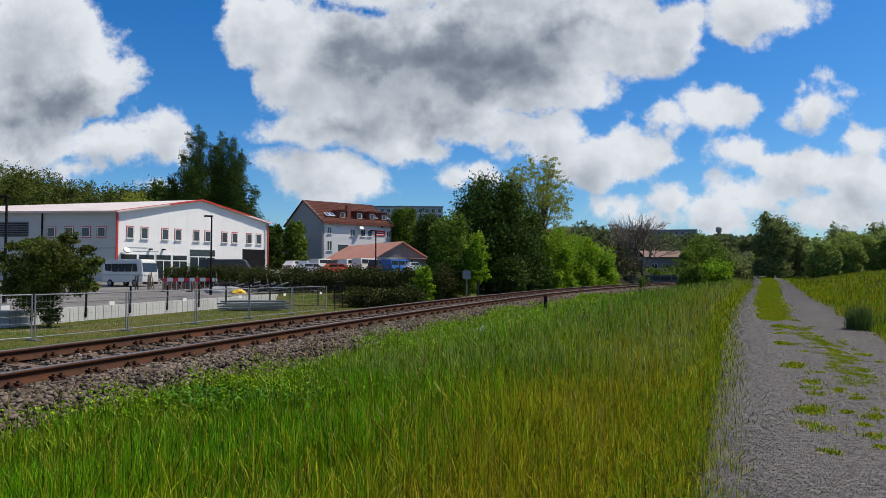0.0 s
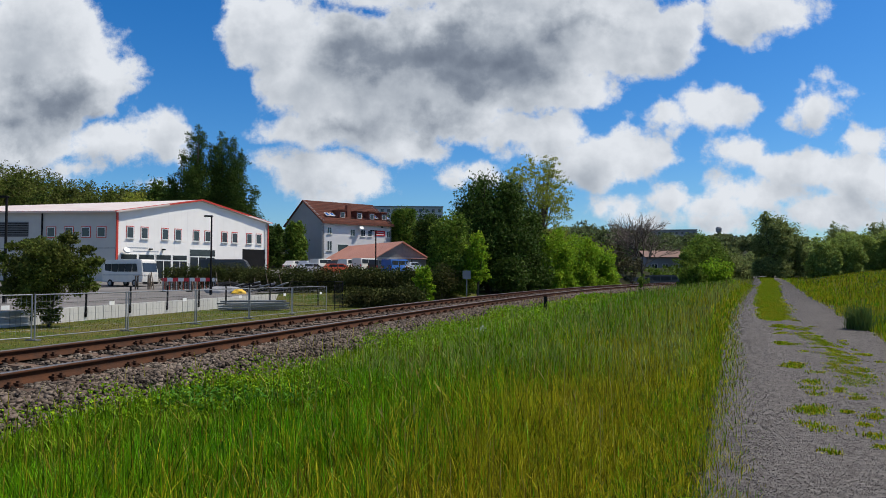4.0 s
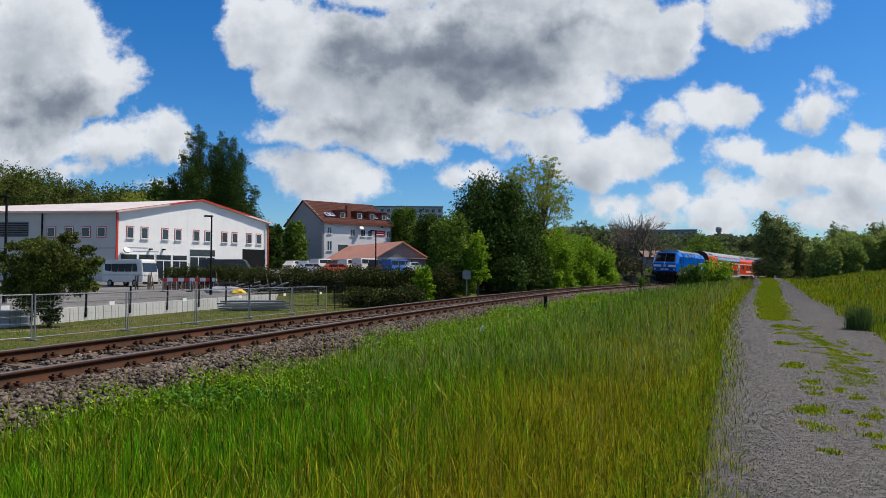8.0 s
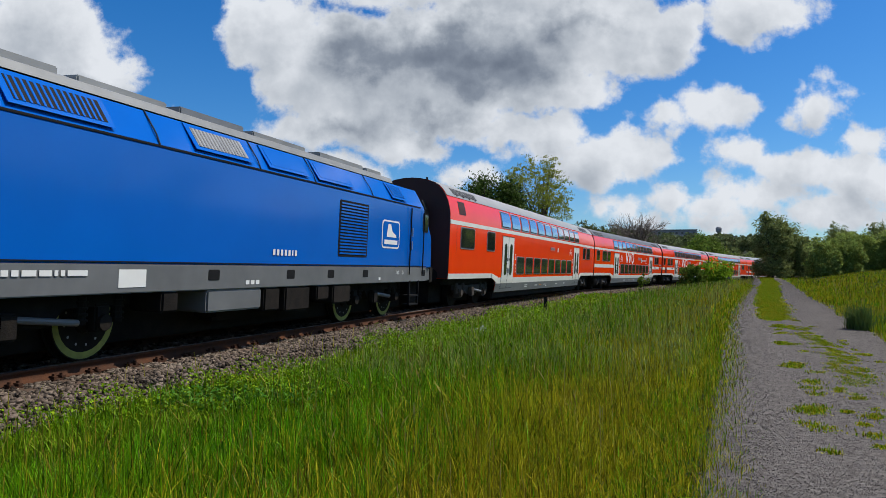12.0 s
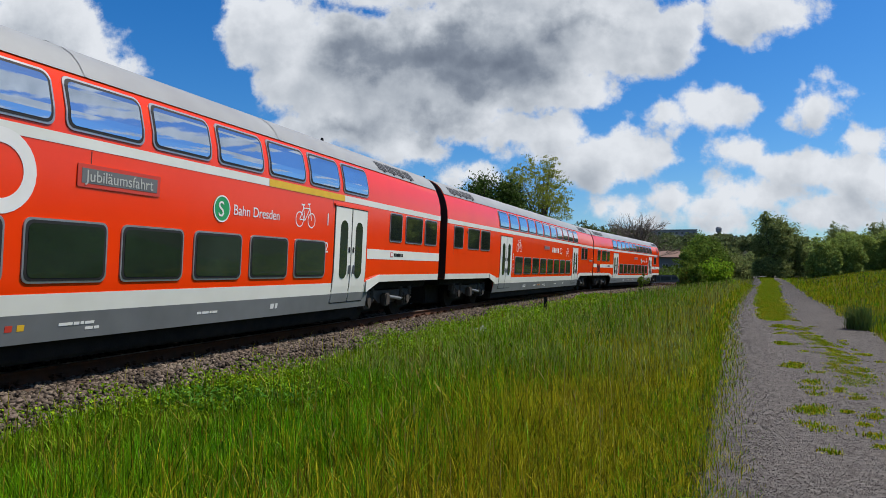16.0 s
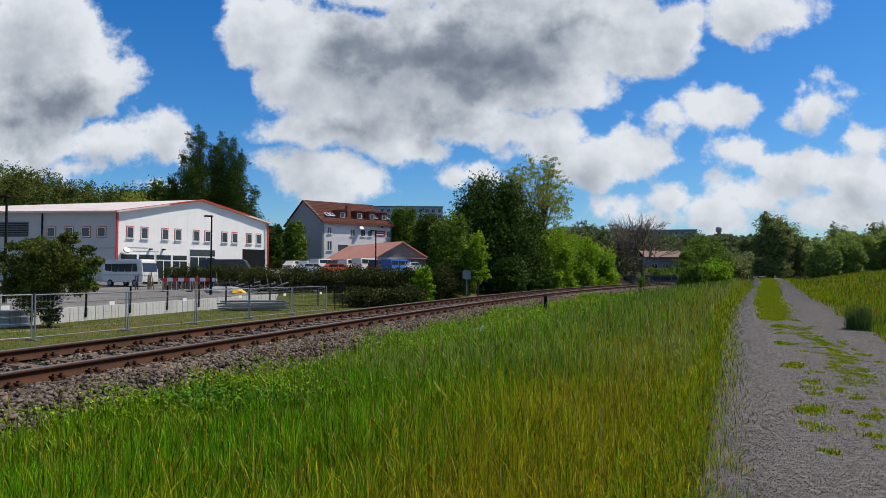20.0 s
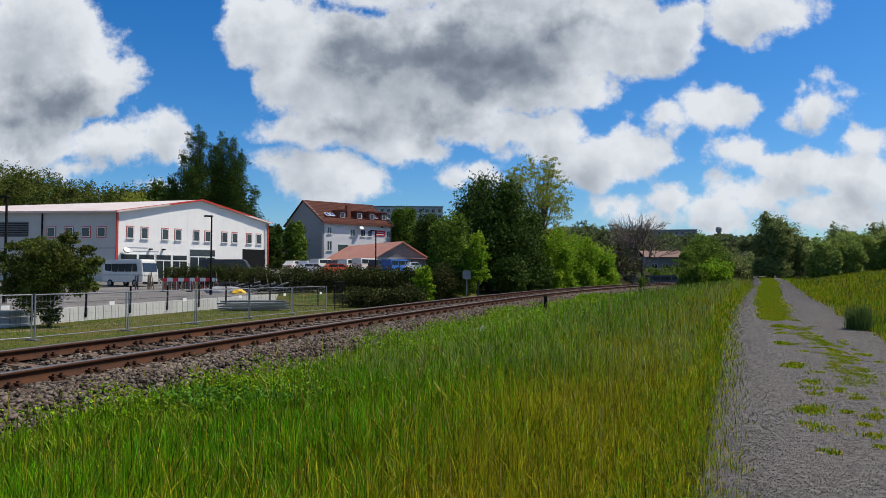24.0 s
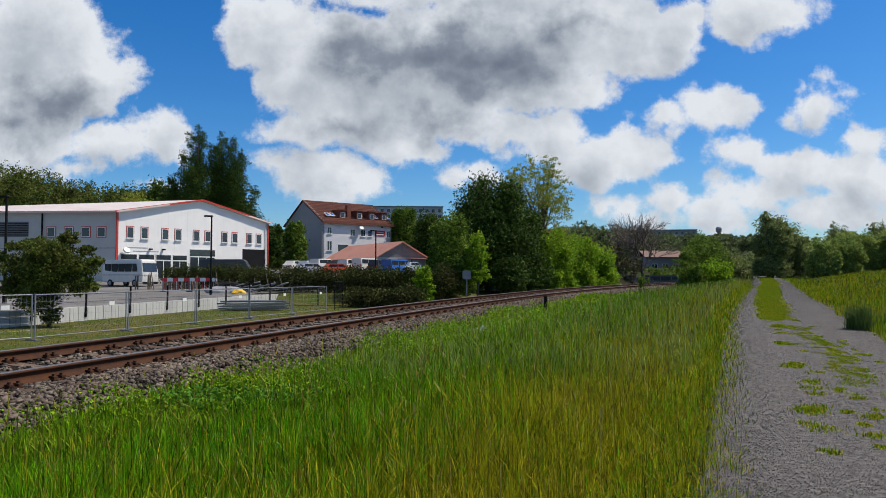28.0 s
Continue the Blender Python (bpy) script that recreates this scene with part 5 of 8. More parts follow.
    for x in (-14.2, -4.2):
        bogie(c, x, 0.53, 2.4, True)
        for d in (-1.2, 1.2):
            wheelset(c, x + d, 0.53, "limepaint")
    return c


loco = build_loco()


# ------------------------------------------------------------------ rails, sleepers, ballast stones
RAIL = [(-0.075, -0.17), (0.075, -0.17), (0.075, -0.155), (0.012, -0.13), (0.010, -0.05), (0.036, -0.035), (0.036, -0.004)]


def build_track():
    t = thing("railway_track", Matrix(), "single railway track with rusty rails on worn sleepers", "railway track", kind="structure")
    ss = np.concatenate([np.arange(-345, -10, 5.0), np.arange(-10, 90, 1.0), np.arange(90, 300, 5.0)])
    for c in (-0.755, 0.755):
        prof = [(c + o, z) for o, z in RAIL] + [(c - o, z) for o, z in RAIL[:0:-1]]
        strip("rail", ss, on_track, prof + prof[:1], "rust", t, "rust-brown rail", smooth=False)
        strip("rail_head", ss, on_track, [(c - 0.036, -0.006), (c - 0.03, 0.0), (c + 0.03, 0.0), (c + 0.036, -0.006)], "railtop", t, "shiny worn rail head", smooth=False)
    b = boxed(-0.13, 0.13, -1.3, 1.3, -0.36, -0.175, 0.015)
    first = part("sleeper", b, "sleeper", t, "weathered brown sleeper")
    first.matrix_world = track_pose(-4.0)
    clip = boxed(-0.10, 0.10, -0.16, 0.16, -0.174, -0.155, 0.004)
    for x in (-0.06, 0.06):
        for y in (-0.11, 0.11):
            tube(clip, (x, y, -0.16), (x, y, -0.09), 0.022, seg=6)
            box(clip, x - 0.03, x + 0.03, y - 0.045, y + 0.045, -0.145, -0.12)
    c0 = part("rail_fastening", clip, "rust", first)
    c0.matrix_local = pose(0, 0.755, 0)
    again("rail_fastening", c0.data, first, pose(0, -0.755, 0))
    for k in range(1, 200):
        m = copy_thing(first, Matrix())
        m.parent = t
        m.matrix_world = track_pose(-4.0 + 0.63 * k) @ pose(random.uniform(-.03, .03), random.uniform(-.03, .03), random.uniform(-0.006, 0.006), 0, 0, random.uniform(-1, 1))
    # the sleepers far off, in one piece
    vs, fs = [], []
    cube = np.array([(x, y, z) for x in (-.13, .13) for y in (-1.3, 1.3) for z in (-.34, -.175)])
    quad = np.array([(0, 1, 3, 2), (4, 6, 7, 5), (0, 4, 5, 1), (2, 3, 7, 6), (0, 2, 6, 4), (1, 5, 7, 3)])
    for s in list(np.arange(-343, -4.5, 0.63)) + list(np.arange(-4.0 + 0.63 * 200, 298, 0.63)):
        m = np.array(track_pose(s))
        fs.append(quad + 8 * len(vs)); vs.append(cube @ m[:3, :3].T + m[:3, 3])
    tagged(mesh_np("far_sleepers", np.concatenate(vs), np.concatenate(fs), "sleeper", t), kind="stuff")
    return t


build_track()
rng = np.random.default_rng(7)
ICO = bmesh.new()
bmesh.ops.create_icosphere(ICO, subdivisions=1, radius=1.0)
ICO_V = np.array([v.co for v in ICO.verts])
ICO_F = np.array([[v.index for v in f.verts] for f in ICO.faces])
ICO.free()
OCT_V = np.array([(1, 0, 0), (-1, 0, 0), (0, 1, 0), (0, -1, 0), (0, 0, 1), (0, 0, -1)], float)
OCT_F = np.array([(0, 2, 4), (2, 1, 4), (1, 3, 4), (3, 0, 4), (2, 0, 5), (1, 2, 5), (3, 1, 5), (0, 3, 5)])


def random_turns(n):
    q = rng.normal(size=(n, 4)); q /= np.linalg.norm(q, axis=1)[:, None]
    w, x, y, z = q.T
    return np.stack([1 - 2 * (y * y + z * z), 2 * (x * y - z * w), 2 * (x * z + y * w), 2 * (x * y + z * w), 1 - 2 * (x * x + z * z), 2 * (y * z - x * w),
                     2 * (x * z - y * w), 2 * (y * z + x * w), 1 - 2 * (x * x + y * y)], 1).reshape(n, 3, 3)


def pebbles(name, P, size, material, label, parent=None, flat=0.75):
    """Angular stones at the points P."""
    n = len(P)
    V = OCT_V[None] * (1 + rng.uniform(-0.35, 0.35, (n, 6, 1)))
    V = V + rng.uniform(-0.25, 0.25, (n, 6, 3))
    V = np.einsum("nij,nkj->nki", random_turns(n), V) * size[:, None, None]
    V[:, :, 2] *= flat
    V += P[:, None]
    F = OCT_F[None] + 6 * np.arange(n)[:, None, None]
    return mesh_np(name, V.reshape(-1, 3), F.reshape(-1, 3), material, parent, label)


def bed_up(u):
    return np.interp(u, (-3.1, -2.0, -1.6, -0.75, 0.75, 1.45, 1.65, 2.5), (-0.75, -0.25, -0.20, -0.19, -0.19, -0.19, -0.23, -0.74))


def ballast_stones():
    n = 95000
    s = -6 + 76 * rng.random(n) ** 1.9
    u = np.where(rng.random(n) < 0.72, rng.uniform(0.85, 2.45, n), rng.uniform(-2.4, 0.8, n))
    keep = ~((np.abs(np.abs(u) - 0.755) < 0.09)) & ~((np.abs(u) < 1.25) & (np.abs((s + 4.0 + 0.315) % 0.63 - 0.315) < 0.12) & (rng.random(n) < 0.85))
    s, u = s[keep], u[keep]
    P = np.array([on_track(a, b, c) for a, b, c in zip(s, u, bed_up(u) + 0.012)])
    size = rng.uniform(0.018, 0.050, len(P)) * np.interp(s, (0, 20, 70), (1.0, 1.15, 2.2))
    tagged(pebbles("ballast_stones", P, size, "stone", "angular grey-brown ballast stones"), category="ballast", kind="stuff")


ballast_stones()


def path_pebbles():
    n = 120000
    Y = 3.0 + 95 * rng.random(n) ** 3.0
    off = rng.uniform(-1.9, 1.9, n)
    prof = np.interp(off, (-1.95, -1.75, -1.2, -0.7, 0.0, 0.7, 1.2, 1.75, 1.95), (-0.03, 0.03, 0.045, 0.035, 0.06, 0.035, 0.045, 0.03, -0.03))
    P = np.stack([path_x(Y) + off / 0.917 * 0.84, Y - off * 0.365, path_z(Y) + prof + 0.002], 1)
    size = rng.uniform(0.0025, 0.0075, n) * np.interp(Y, (3, 15, 43, 98), (1, 1.5, 2.8, 5.0))
    tagged(pebbles("path_pebbles", P, size, "pebble", "loose grey gravel of the path", flat=0.6), category="gravel", kind="stuff")


path_pebbles()


# ------------------------------------------------------------------ grass
def blades(name, X, Y, h, w, lean, material, label, base=None, head=0.0, few=False):
    """Tapering blades of grass that bend over towards their tips; head: half width of a seed head as a share of the height."""
    n = len(X)
    z = turf_z(X, Y) - 0.02 if base is None else base
    a, t = rng.uniform(0, math.tau, n), rng.uniform(0, math.tau, n)
    b = lean * h * rng.random(n) ** 1.6
    side = np.stack([np.cos(a), np.sin(a), np.zeros(n)], 1) * (w / 2)[:, None]
    bend = np.stack([np.cos(t) * b, np.sin(t) * b, -0.35 * b * b / np.maximum(h, 0.01)], 1)
    P = np.stack([X, Y, z], 1)
    up = np.zeros((n, 3)); up[:, 2] = h
    if not head:
        V = np.stack([P - side, P + side, P + up * 0.42 + bend * 0.16 - side * 0.9, P + up * 0.42 + bend * 0.16 + side * 0.9,
                      P + up * 0.78 + bend * 0.56 - side * 0.6, P + up * 0.78 + bend * 0.56 + side * 0.6, P + up + bend], 1)
    else:
        V = np.stack([P - side * 0.7, P + side * 0.7, P + up * 0.80 + bend * 0.6 - side * 0.6, P + up * 0.80 + bend * 0.6 + side * 0.6,
                      P + up * 0.88 + bend * 0.75 - side * head, P + up * 0.88 + bend * 0.75 + side * head, P + up + bend], 1)
    tris = ([0, 1, 3], [0, 3, 2], [2, 3, 5], [2, 5, 4], [4, 5, 6])
    if few:
        V, tris = V[:, [0, 1, 2, 3, 6]], ([0, 1, 3], [0, 3, 2], [2, 3, 4])
    i = V.shape[1] * np.arange(n)[:, None]
    F = np.concatenate([i + np.array([q]) for q in tris])
    return tagged(mesh_np(name, V.reshape(-1, 3), F, material), label, "grass", kind="stuff")


def meadow_points(n, y0, y1, half=0.70, lo=-0.70):
    Y = y0 * (y1 / y0) ** rng.random(n)
    X = Y * rng.uniform(lo, half, n) + rng.uniform(-0.3, 0.3, n)
    s, u = track_coords(X, Y)
    d = (X - path_x(Y)) * 0.917
    return X, Y, u, d


def patchy(X, Y, f):
    return 0.5 + 0.25 * (np.sin(X * f + 1.7 * np.sin(Y * f * 0.6)) + np.sin(Y * f * 1.3 + 2.1 * np.sin(X * f * 0.7)))


def meadow():
    X, Y, u, d = meadow_points(380000, 2.2, 110.0)
    # tussocks: blades standing close together, some higher than others
    cx, cyy, _, _ = meadow_points(11000, 2.2, 80.0)
    many = rng.integers(14, 46, len(cx))
    k = np.repeat(np.arange(len(cx)), many)
    sd = (0.030 + 0.0035 * np.hypot(cx, cyy))[k] * rng.uniform(0.7, 1.5, len(cx))[k]
    X2, Y2 = cx[k] + rng.normal(size=len(k)) * sd, cyy[k] + rng.normal(size=len(k)) * sd
    tall = np.concatenate([np.full(len(X), 0.82), rng.uniform(0.75, 1.45, len(cx))[k]])
    X, Y = np.concatenate([X, X2]), np.concatenate([Y, Y2])
    s, u = track_coords(X, Y)
    d = (X - path_x(Y)) * 0.917
    dist = np.hypot(X, Y)
    ok = (u > 1.75 + 0.65 * patchy(X, Y, 1.5) - 0.25 * (rng.random(len(X)) < 0.15)) & ((d < -1.50 - 0.35 * patchy(X, Y, 2.3) - 0.25 * rng.random(len(X))) | (d > 1.35 + 0.2 * patchy(X, Y, 1.9))) & (dist > 2.5)
    X, Y, u, d, dist, tall = (q[ok] for q in (X, Y, u, d, dist, tall))
    edge = np.exp(-np.maximum(np.abs(-d - 2.4) - 0.5, 0) / 0.95) * (d < 0)
    nearbed = np.exp(-(u - 1.9) / 1.1)
    h = rng.uniform(0.20, 0.58, len(X)) * (1 - 0.6 * np.clip(np.exp(-(u - 3.4) / 1.2), 0, 1)) * (1 - 0.45 * edge) * (0.75 + 0.5 * patchy(X, Y, 0.8)) * (0.72 + 0.5 * patchy(X, Y, 3.1))
    h = np.where(d > 0, h * 0.55, h * np.clip((-d - 1.55) / 1.5, 0.14, 1.0))
    h *= np.clip(dist / 5.0, 0.55, 1.0) * tall
    w = np.maximum(0.0065, 0.0075 + 0.00055 * (dist - 8)) * rng.uniform(0.5, 1.4, len(X))
    dry = rng.random(len(X)) < np.clip(0.035 + 0.10 * np.interp(d, (-5.5, -3.0), (0, 1)) + 0.85 * edge * (0.6 + 0.8 * patchy(X, Y, 0.7)) + 0.25 * (d > 0) + 0.45 * (d > 0) * patchy(X, Y, 0.5), 0, 0.85)
    for sel, name, m, lab in ((~dry, "meadow_grass", "grass", "tall green meadow grass"), (dry, "yellowing_grass", "dry", "yellowing grass along the path")):
        for few, b in ((False, sel & (dist < 14)), (True, sel & (dist >= 14))):
            blades(name, X[b], Y[b], h[b], w[b], 0.75, m, lab, few=few)
    # the meadow beside and behind the stand
    n = 150000
    X, Y = rng.uniform(-9, 26, n), rng.uniform(-10, 26, n)
    s, u = track_coords(X, Y)
    d = (X - path_x(Y)) * 0.917
    ok = (u > 2.2) & (np.abs(d) > 1.6) & ((Y < 2.3) | (np.abs(X) > 0.70 * Y + 0.3)) & (np.hypot(X, Y) > 0.6)
    X, Y, d = X[ok], Y[ok], d[ok]
    low = np.hypot(X, Y) < 3.5
    blades("meadow_grass", X, Y, rng.uniform(0.12, 0.42, len(X)) * np.where(low, 0.7, 1.0), np.full(len(X), 0.014), 0.75, "grass", "tall green meadow grass", few=True)
    # thin yellowed grass fraying out over the edges of the path
    n = 26000
    Y = 3.6 * (60 / 3.6) ** rng.random(n)
    off = -1.45 - 1.1 * rng.random(n) ** 0.8 + 0.25 * rng.random(n) ** 4
    X = path_x(Y) + off
    keep = rng.random(n) < 0.35 + 0.65 * patchy(X, Y, 3.7)
    X, Y, off = X[keep], Y[keep], off[keep]
    dist = np.hypot(X, Y)
    h = rng.uniform(0.04, 0.24, len(X)) * np.clip((-off - 1.2) / 0.8, 0.25, 1.3)
    for sel, m in ((rng.random(len(X)) < 0.6, "dry"), (rng.random(len(X)) < 0.4, "grass")):
        blades("path_edge_grass", X[sel], Y[sel], h[sel], np.maximum(0.005, 0.0008 * dist[sel]), 1.1, m, "thin yellowed grass fraying out at the path's edge", base=path_z(Y[sel]) - 0.01)
    # stalks with seed heads standing above the blades
    X, Y, u, d = meadow_points(2200, 2.6, 60.0)
    ok = (u > 3.4) & ((d < -2.3) | (d > 2.2)) & (np.hypot(X, Y) > 3.2)
    X, Y = X[ok], Y[ok]
    h = rng.uniform(0.5, 0.82, len(X)) * np.clip(np.hypot(X, Y) / 6.0, 0.7, 1.0)
    dist = np.hypot(X, Y)
    pale = rng.random(len(X)) < 0.16 + 0.5 * ((d[ok] > -5) & (Y > 12))
    for sel, m, name, lab in ((pale, "straw", "pale_seed_stalks", "pale dry seed stalks above the grass"), (~pale, "sorrel", "brown_seed_stalks", "brown seed stalks above the grass")):
        blades(name, X[sel], Y[sel], h[sel], np.maximum(0.004, 0.0008 * dist[sel]), 0.4, m, lab, head=1.8)
    # a haze of fine pale seed heads over the meadow farther off
    X, Y, u, d = meadow_points(26000, 9.0, 95.0)
    ok = (u > 3.2) & (d < -2.0) & (rng.random(len(X)) < np.interp(d, (-14, -4, -2), (0.25, 1.0, 0.6)))
    X, Y = X[ok], Y[ok]
    dist = np.hypot(X, Y)
    blades("seed_head_haze", X, Y, rng.uniform(0.38, 0.68, len(X)), np.maximum(0.004, 0.00055 * dist), 0.5, "haze", "fine pale seed heads over the meadow grass", head=2.0)
    X, Y, u, d = meadow_points(4500, 2.6, 40.0)
    ok = (u > 3.0) & (d < -2.4) & (patchy(X, Y, 1.1) > 0.45)
    X, Y = X[ok], Y[ok]
    dist = np.hypot(X, Y)
    blades("reddish_stalks", X, Y, rng.uniform(0.3, 0.6, len(X)) * np.clip(dist / 6.0, 0.6, 1.0), np.maximum(0.004, 0.0007 * dist), 0.5, "sorrel", "thin reddish stalks among the grass")
    # a few tall pale stalks with heavy heads near the path's end of the meadow
    n = 46
    X, Y = rng.uniform(-2.6, 1.6, n), rng.uniform(4.4, 8.5, n)
    ok = (X < path_x(Y) - 2.4) & (track_coords(X, Y)[1] > 3.2)
    X, Y = X[ok], Y[ok]
    blades("tall_seed_stalks", X, Y, rng.uniform(0.45, 0.72, len(X)), np.full(len(X), 0.0055), 0.8, "straw", "tall pale seed stalks with heavy heads", head=2.6)
    # low bright herbs beside the ballast
    X, Y, u, d = meadow_points(60000, 6.0, 40.0, 0.35, -0.6)
    ok = (u > 2.0) & (u < 4.4) & (d < -2) & (patchy(X, Y, 0.9) > 0.40)
    X, Y = X[ok], Y[ok]
    n = 90000
    s, u = -4 + 42 * rng.random(n) ** 1.3, 1.9 + 3.2 * rng.random(n)
    Q = np.array([on_track(a, b) for a, b in zip(s, u)])
    ok = (patchy(Q[:, 0], Q[:, 1], 0.8) + 0.25 * rng.random(n) > 0.5 + 0.12 * np.abs(u - 3.3)) & ((Q[:, 0] - path_x(Q[:, 1])) < -1.8) & (np.hypot(Q[:, 0], Q[:, 1]) > 7.5)
    Q = Q[ok]
    Q[:, 2] = turf_z(Q[:, 0], Q[:, 1]) + rng.uniform(0.05, 0.40, len(Q)) * (0.5 + 0.8 * patchy(Q[:, 0], Q[:, 1], 2.6))
    R = random_turns(len(Q))
    R[:, :, 2] *= 0.6
    q = np.array([(-1, 0, 0), (0, -0.5, 0.1), (1, 0, 0), (0, 0.5, 0.1)], float)
    V = np.einsum("nij,kj->nki", R, q) * (rng.uniform(0.6, 1.3, len(Q)) * np.maximum(0.022, 0.0016 * np.hypot(Q[:, 0], Q[:, 1])))[:, None, None] + Q[:, None]
    tagged(mesh_np("herb_leaves", V.reshape(-1, 3), 4 * np.arange(len(Q))[:, None] + np.arange(4)[None], "herbleaf"), "bright low herbs with small leaves beside the ballast", "plants", kind="stuff")
    blades("low_herbs", X, Y, rng.uniform(0.10, 0.30, len(X)), np.maximum(0.02, 0.0022 * np.hypot(X, Y)), 1.1, "herb", "bright low herbs beside the ballast")
    # darker herbs in one patch, and a blue-green clump across the path
    n = 1700
    a, q = rng.uniform(0, math.tau, n), np.sqrt(rng.random(n))
    X, Y = -2.3 + 1.0 * q * np.cos(a), 8.2 + 0.8 * q * np.sin(a)
    Q = np.stack([X, Y, turf_z(X, Y) + rng.uniform(0.08, 0.34, n)], 1)
    V = np.einsum("nij,kj->nki", random_turns(n), np.array([(-1, 0, 0), (0, -0.45, 0.1), (1, 0, 0), (0, 0.45, 0.1)], float)) * rng.uniform(0.02, 0.04, n)[:, None, None] + Q[:, None]
    tagged(mesh_np("dark_herbs", V.reshape(-1, 3), 4 * np.arange(n)[:, None] + np.arange(4)[None], "darkherb"), "patch of dark green herbs in the meadow", "plants", kind="stuff")
    n = 900
    X, Y = 10.45 + 0.12 * rng.normal(size=n), 17.8 + 0.14 * rng.normal(size=n)
    blades("blue_green_clump", X, Y, rng.uniform(0.30, 0.80, n), np.full(n, 0.014), 0.9, "bluegrass", "blue-green clump of tall grass beside the path")
    # weeds in the ballast
    n = 600
    s, u = -3 + 40 * rng.random(n), rng.uniform(1.5, 2.3, n)
    P = np.array([on_track(a, b, c) for a, b, c in zip(s, u, bed_up(u))])
    blades("ballast_weeds", P[:, 0], P[:, 1], rng.uniform(0.10, 0.34, n), np.full(n, 0.008), 0.5, "dry", "thin weeds growing in the ballast", base=P[:, 2])


meadow()


def path_tufts():
    """Low clumps of grass in the middle of the path, closing up with distance, and a few single ones beside it."""
    cy, co, cr, cn = [], [], [], []
    r = random.Random(11)

    def tuft(y, off, rad, thick):
        cy.append(y); co.append(off); cr.append(rad); cn.append(int(thick * (70 + 1700 * rad)))
    y = 5.2
    while y < 110:
        mid = float(np.interp(y, (5, 7, 9.2, 10.5, 12, 15, 18, 22, 28, 60), (-0.40, -0.36, -0.08, 0.02, 0.12, 0.12, -0.05, -0.38, -0.38, -0.32)))
        if y < 20.5:
            for k in range(2):
                if r.random() < float(np.interp(y, (5, 8, 10, 14, 17, 20), (0.28, 0.45, 0.85, 0.7, 0.4, 0.3))):
                    tuft(y + r.uniform(-.06, .06), mid + r.gauss(0, 0.13), r.uniform(0.03, 0.085), 2.0)
            if r.random() < 0.10:
                tuft(y, mid - r.uniform(0.40, 0.62), r.uniform(0.04, 0.08), 0.8)
            if r.random() < 0.08:
                tuft(y, mid + r.uniform(0.30, 0.55), r.uniform(0.03, 0.05), 0.4)
        else:
            w = float(np.interp(y, (17, 21, 25, 60), (0.20, 0.30, 0.36, 0.38)))
            for k in range(4):
                tuft(y, mid + r.uniform(-w, w), r.uniform(0.05, 0.11) * (1 + y / 70), 0.7)
        y += float(np.interp(y, (5, 17, 40, 110), (0.15, 0.15, 0.25, 0.7)))
    for yy, off in ((14.8, -0.62), (14.5, -0.55), (11.2, -0.66), (10.9, -0.72), (7.4, -0.78), (7.2, -0.85), (18.5, -0.45), (18.2, -0.3)):
        tuft(yy, off, 0.08, 2.0)
    k = np.repeat(np.arange(len(cy)), cn)
    cy, co, cr = np.array(cy), np.array(co), np.array(cr)
    off = co[k] + rng.normal(size=len(k)) * cr[k]
    Y = cy[k] + rng.normal(size=len(k)) * cr[k] * 1.2
    X = path_x(Y) + off / 0.917 * 0.84
    Yp = Y - off * 0.365
    dist = np.hypot(X, Yp)
    hgt = rng.uniform(0.012, 0.045, len(X)) * np.interp(Y, (3, 17, 30, 60), (1.0, 1.1, 1.9, 2.3))
    dry = rng.random(len(k)) < 0.55
    for sel, m in ((~dry, "herbleaf"), (dry, "dry")):
        blades("path_middle_grass", X[sel], Yp[sel], hgt[sel], np.maximum(0.012, 0.0012 * dist[sel]), 2.6, m, "low yellow-green grass in the middle of the path", base=path_z(Y[sel]) + 0.035)


path_tufts()


def lawn():
    """Mown grass between the track and the yard wall."""
    n = 120000
    Y = 12 * (60 / 12) ** rng.random(n)
    X = rng.uniform(-19, 2, n)
    s, u = track_coords(X, Y)
    wd = (WALL_B - WALL_A).normalized()
    wn = (X - WALL_A.x) * -wd.y + (Y - WALL_A.y) * wd.x
    ok = (u < -2.6) & (wn < -0.15) & (u > -22)
    X, Y = X[ok], Y[ok]
    turf = sheet("lawn", np.arange(-19.5, 4, 0.5), np.arange(8, 60, 0.5), lambda x, y: ground_z(x, y) + 0.012, "lawn", keep=lambda x, y: (track_coords(x, y)[1] < -3.0) & ((x - WALL_A.x) * -wd.y + (y - WALL_A.y) * wd.x < 0.1))
    tagged(turf, "short yellowish lawn between the track and the yard", "lawn", kind="structure")
    blades("lawn_grass", X, Y, rng.uniform(0.03, 0.08, len(X)), np.maximum(0.012, 0.0010 * np.hypot(X, Y)), 0.9, "mown", "short yellow-green mown grass")


lawn()


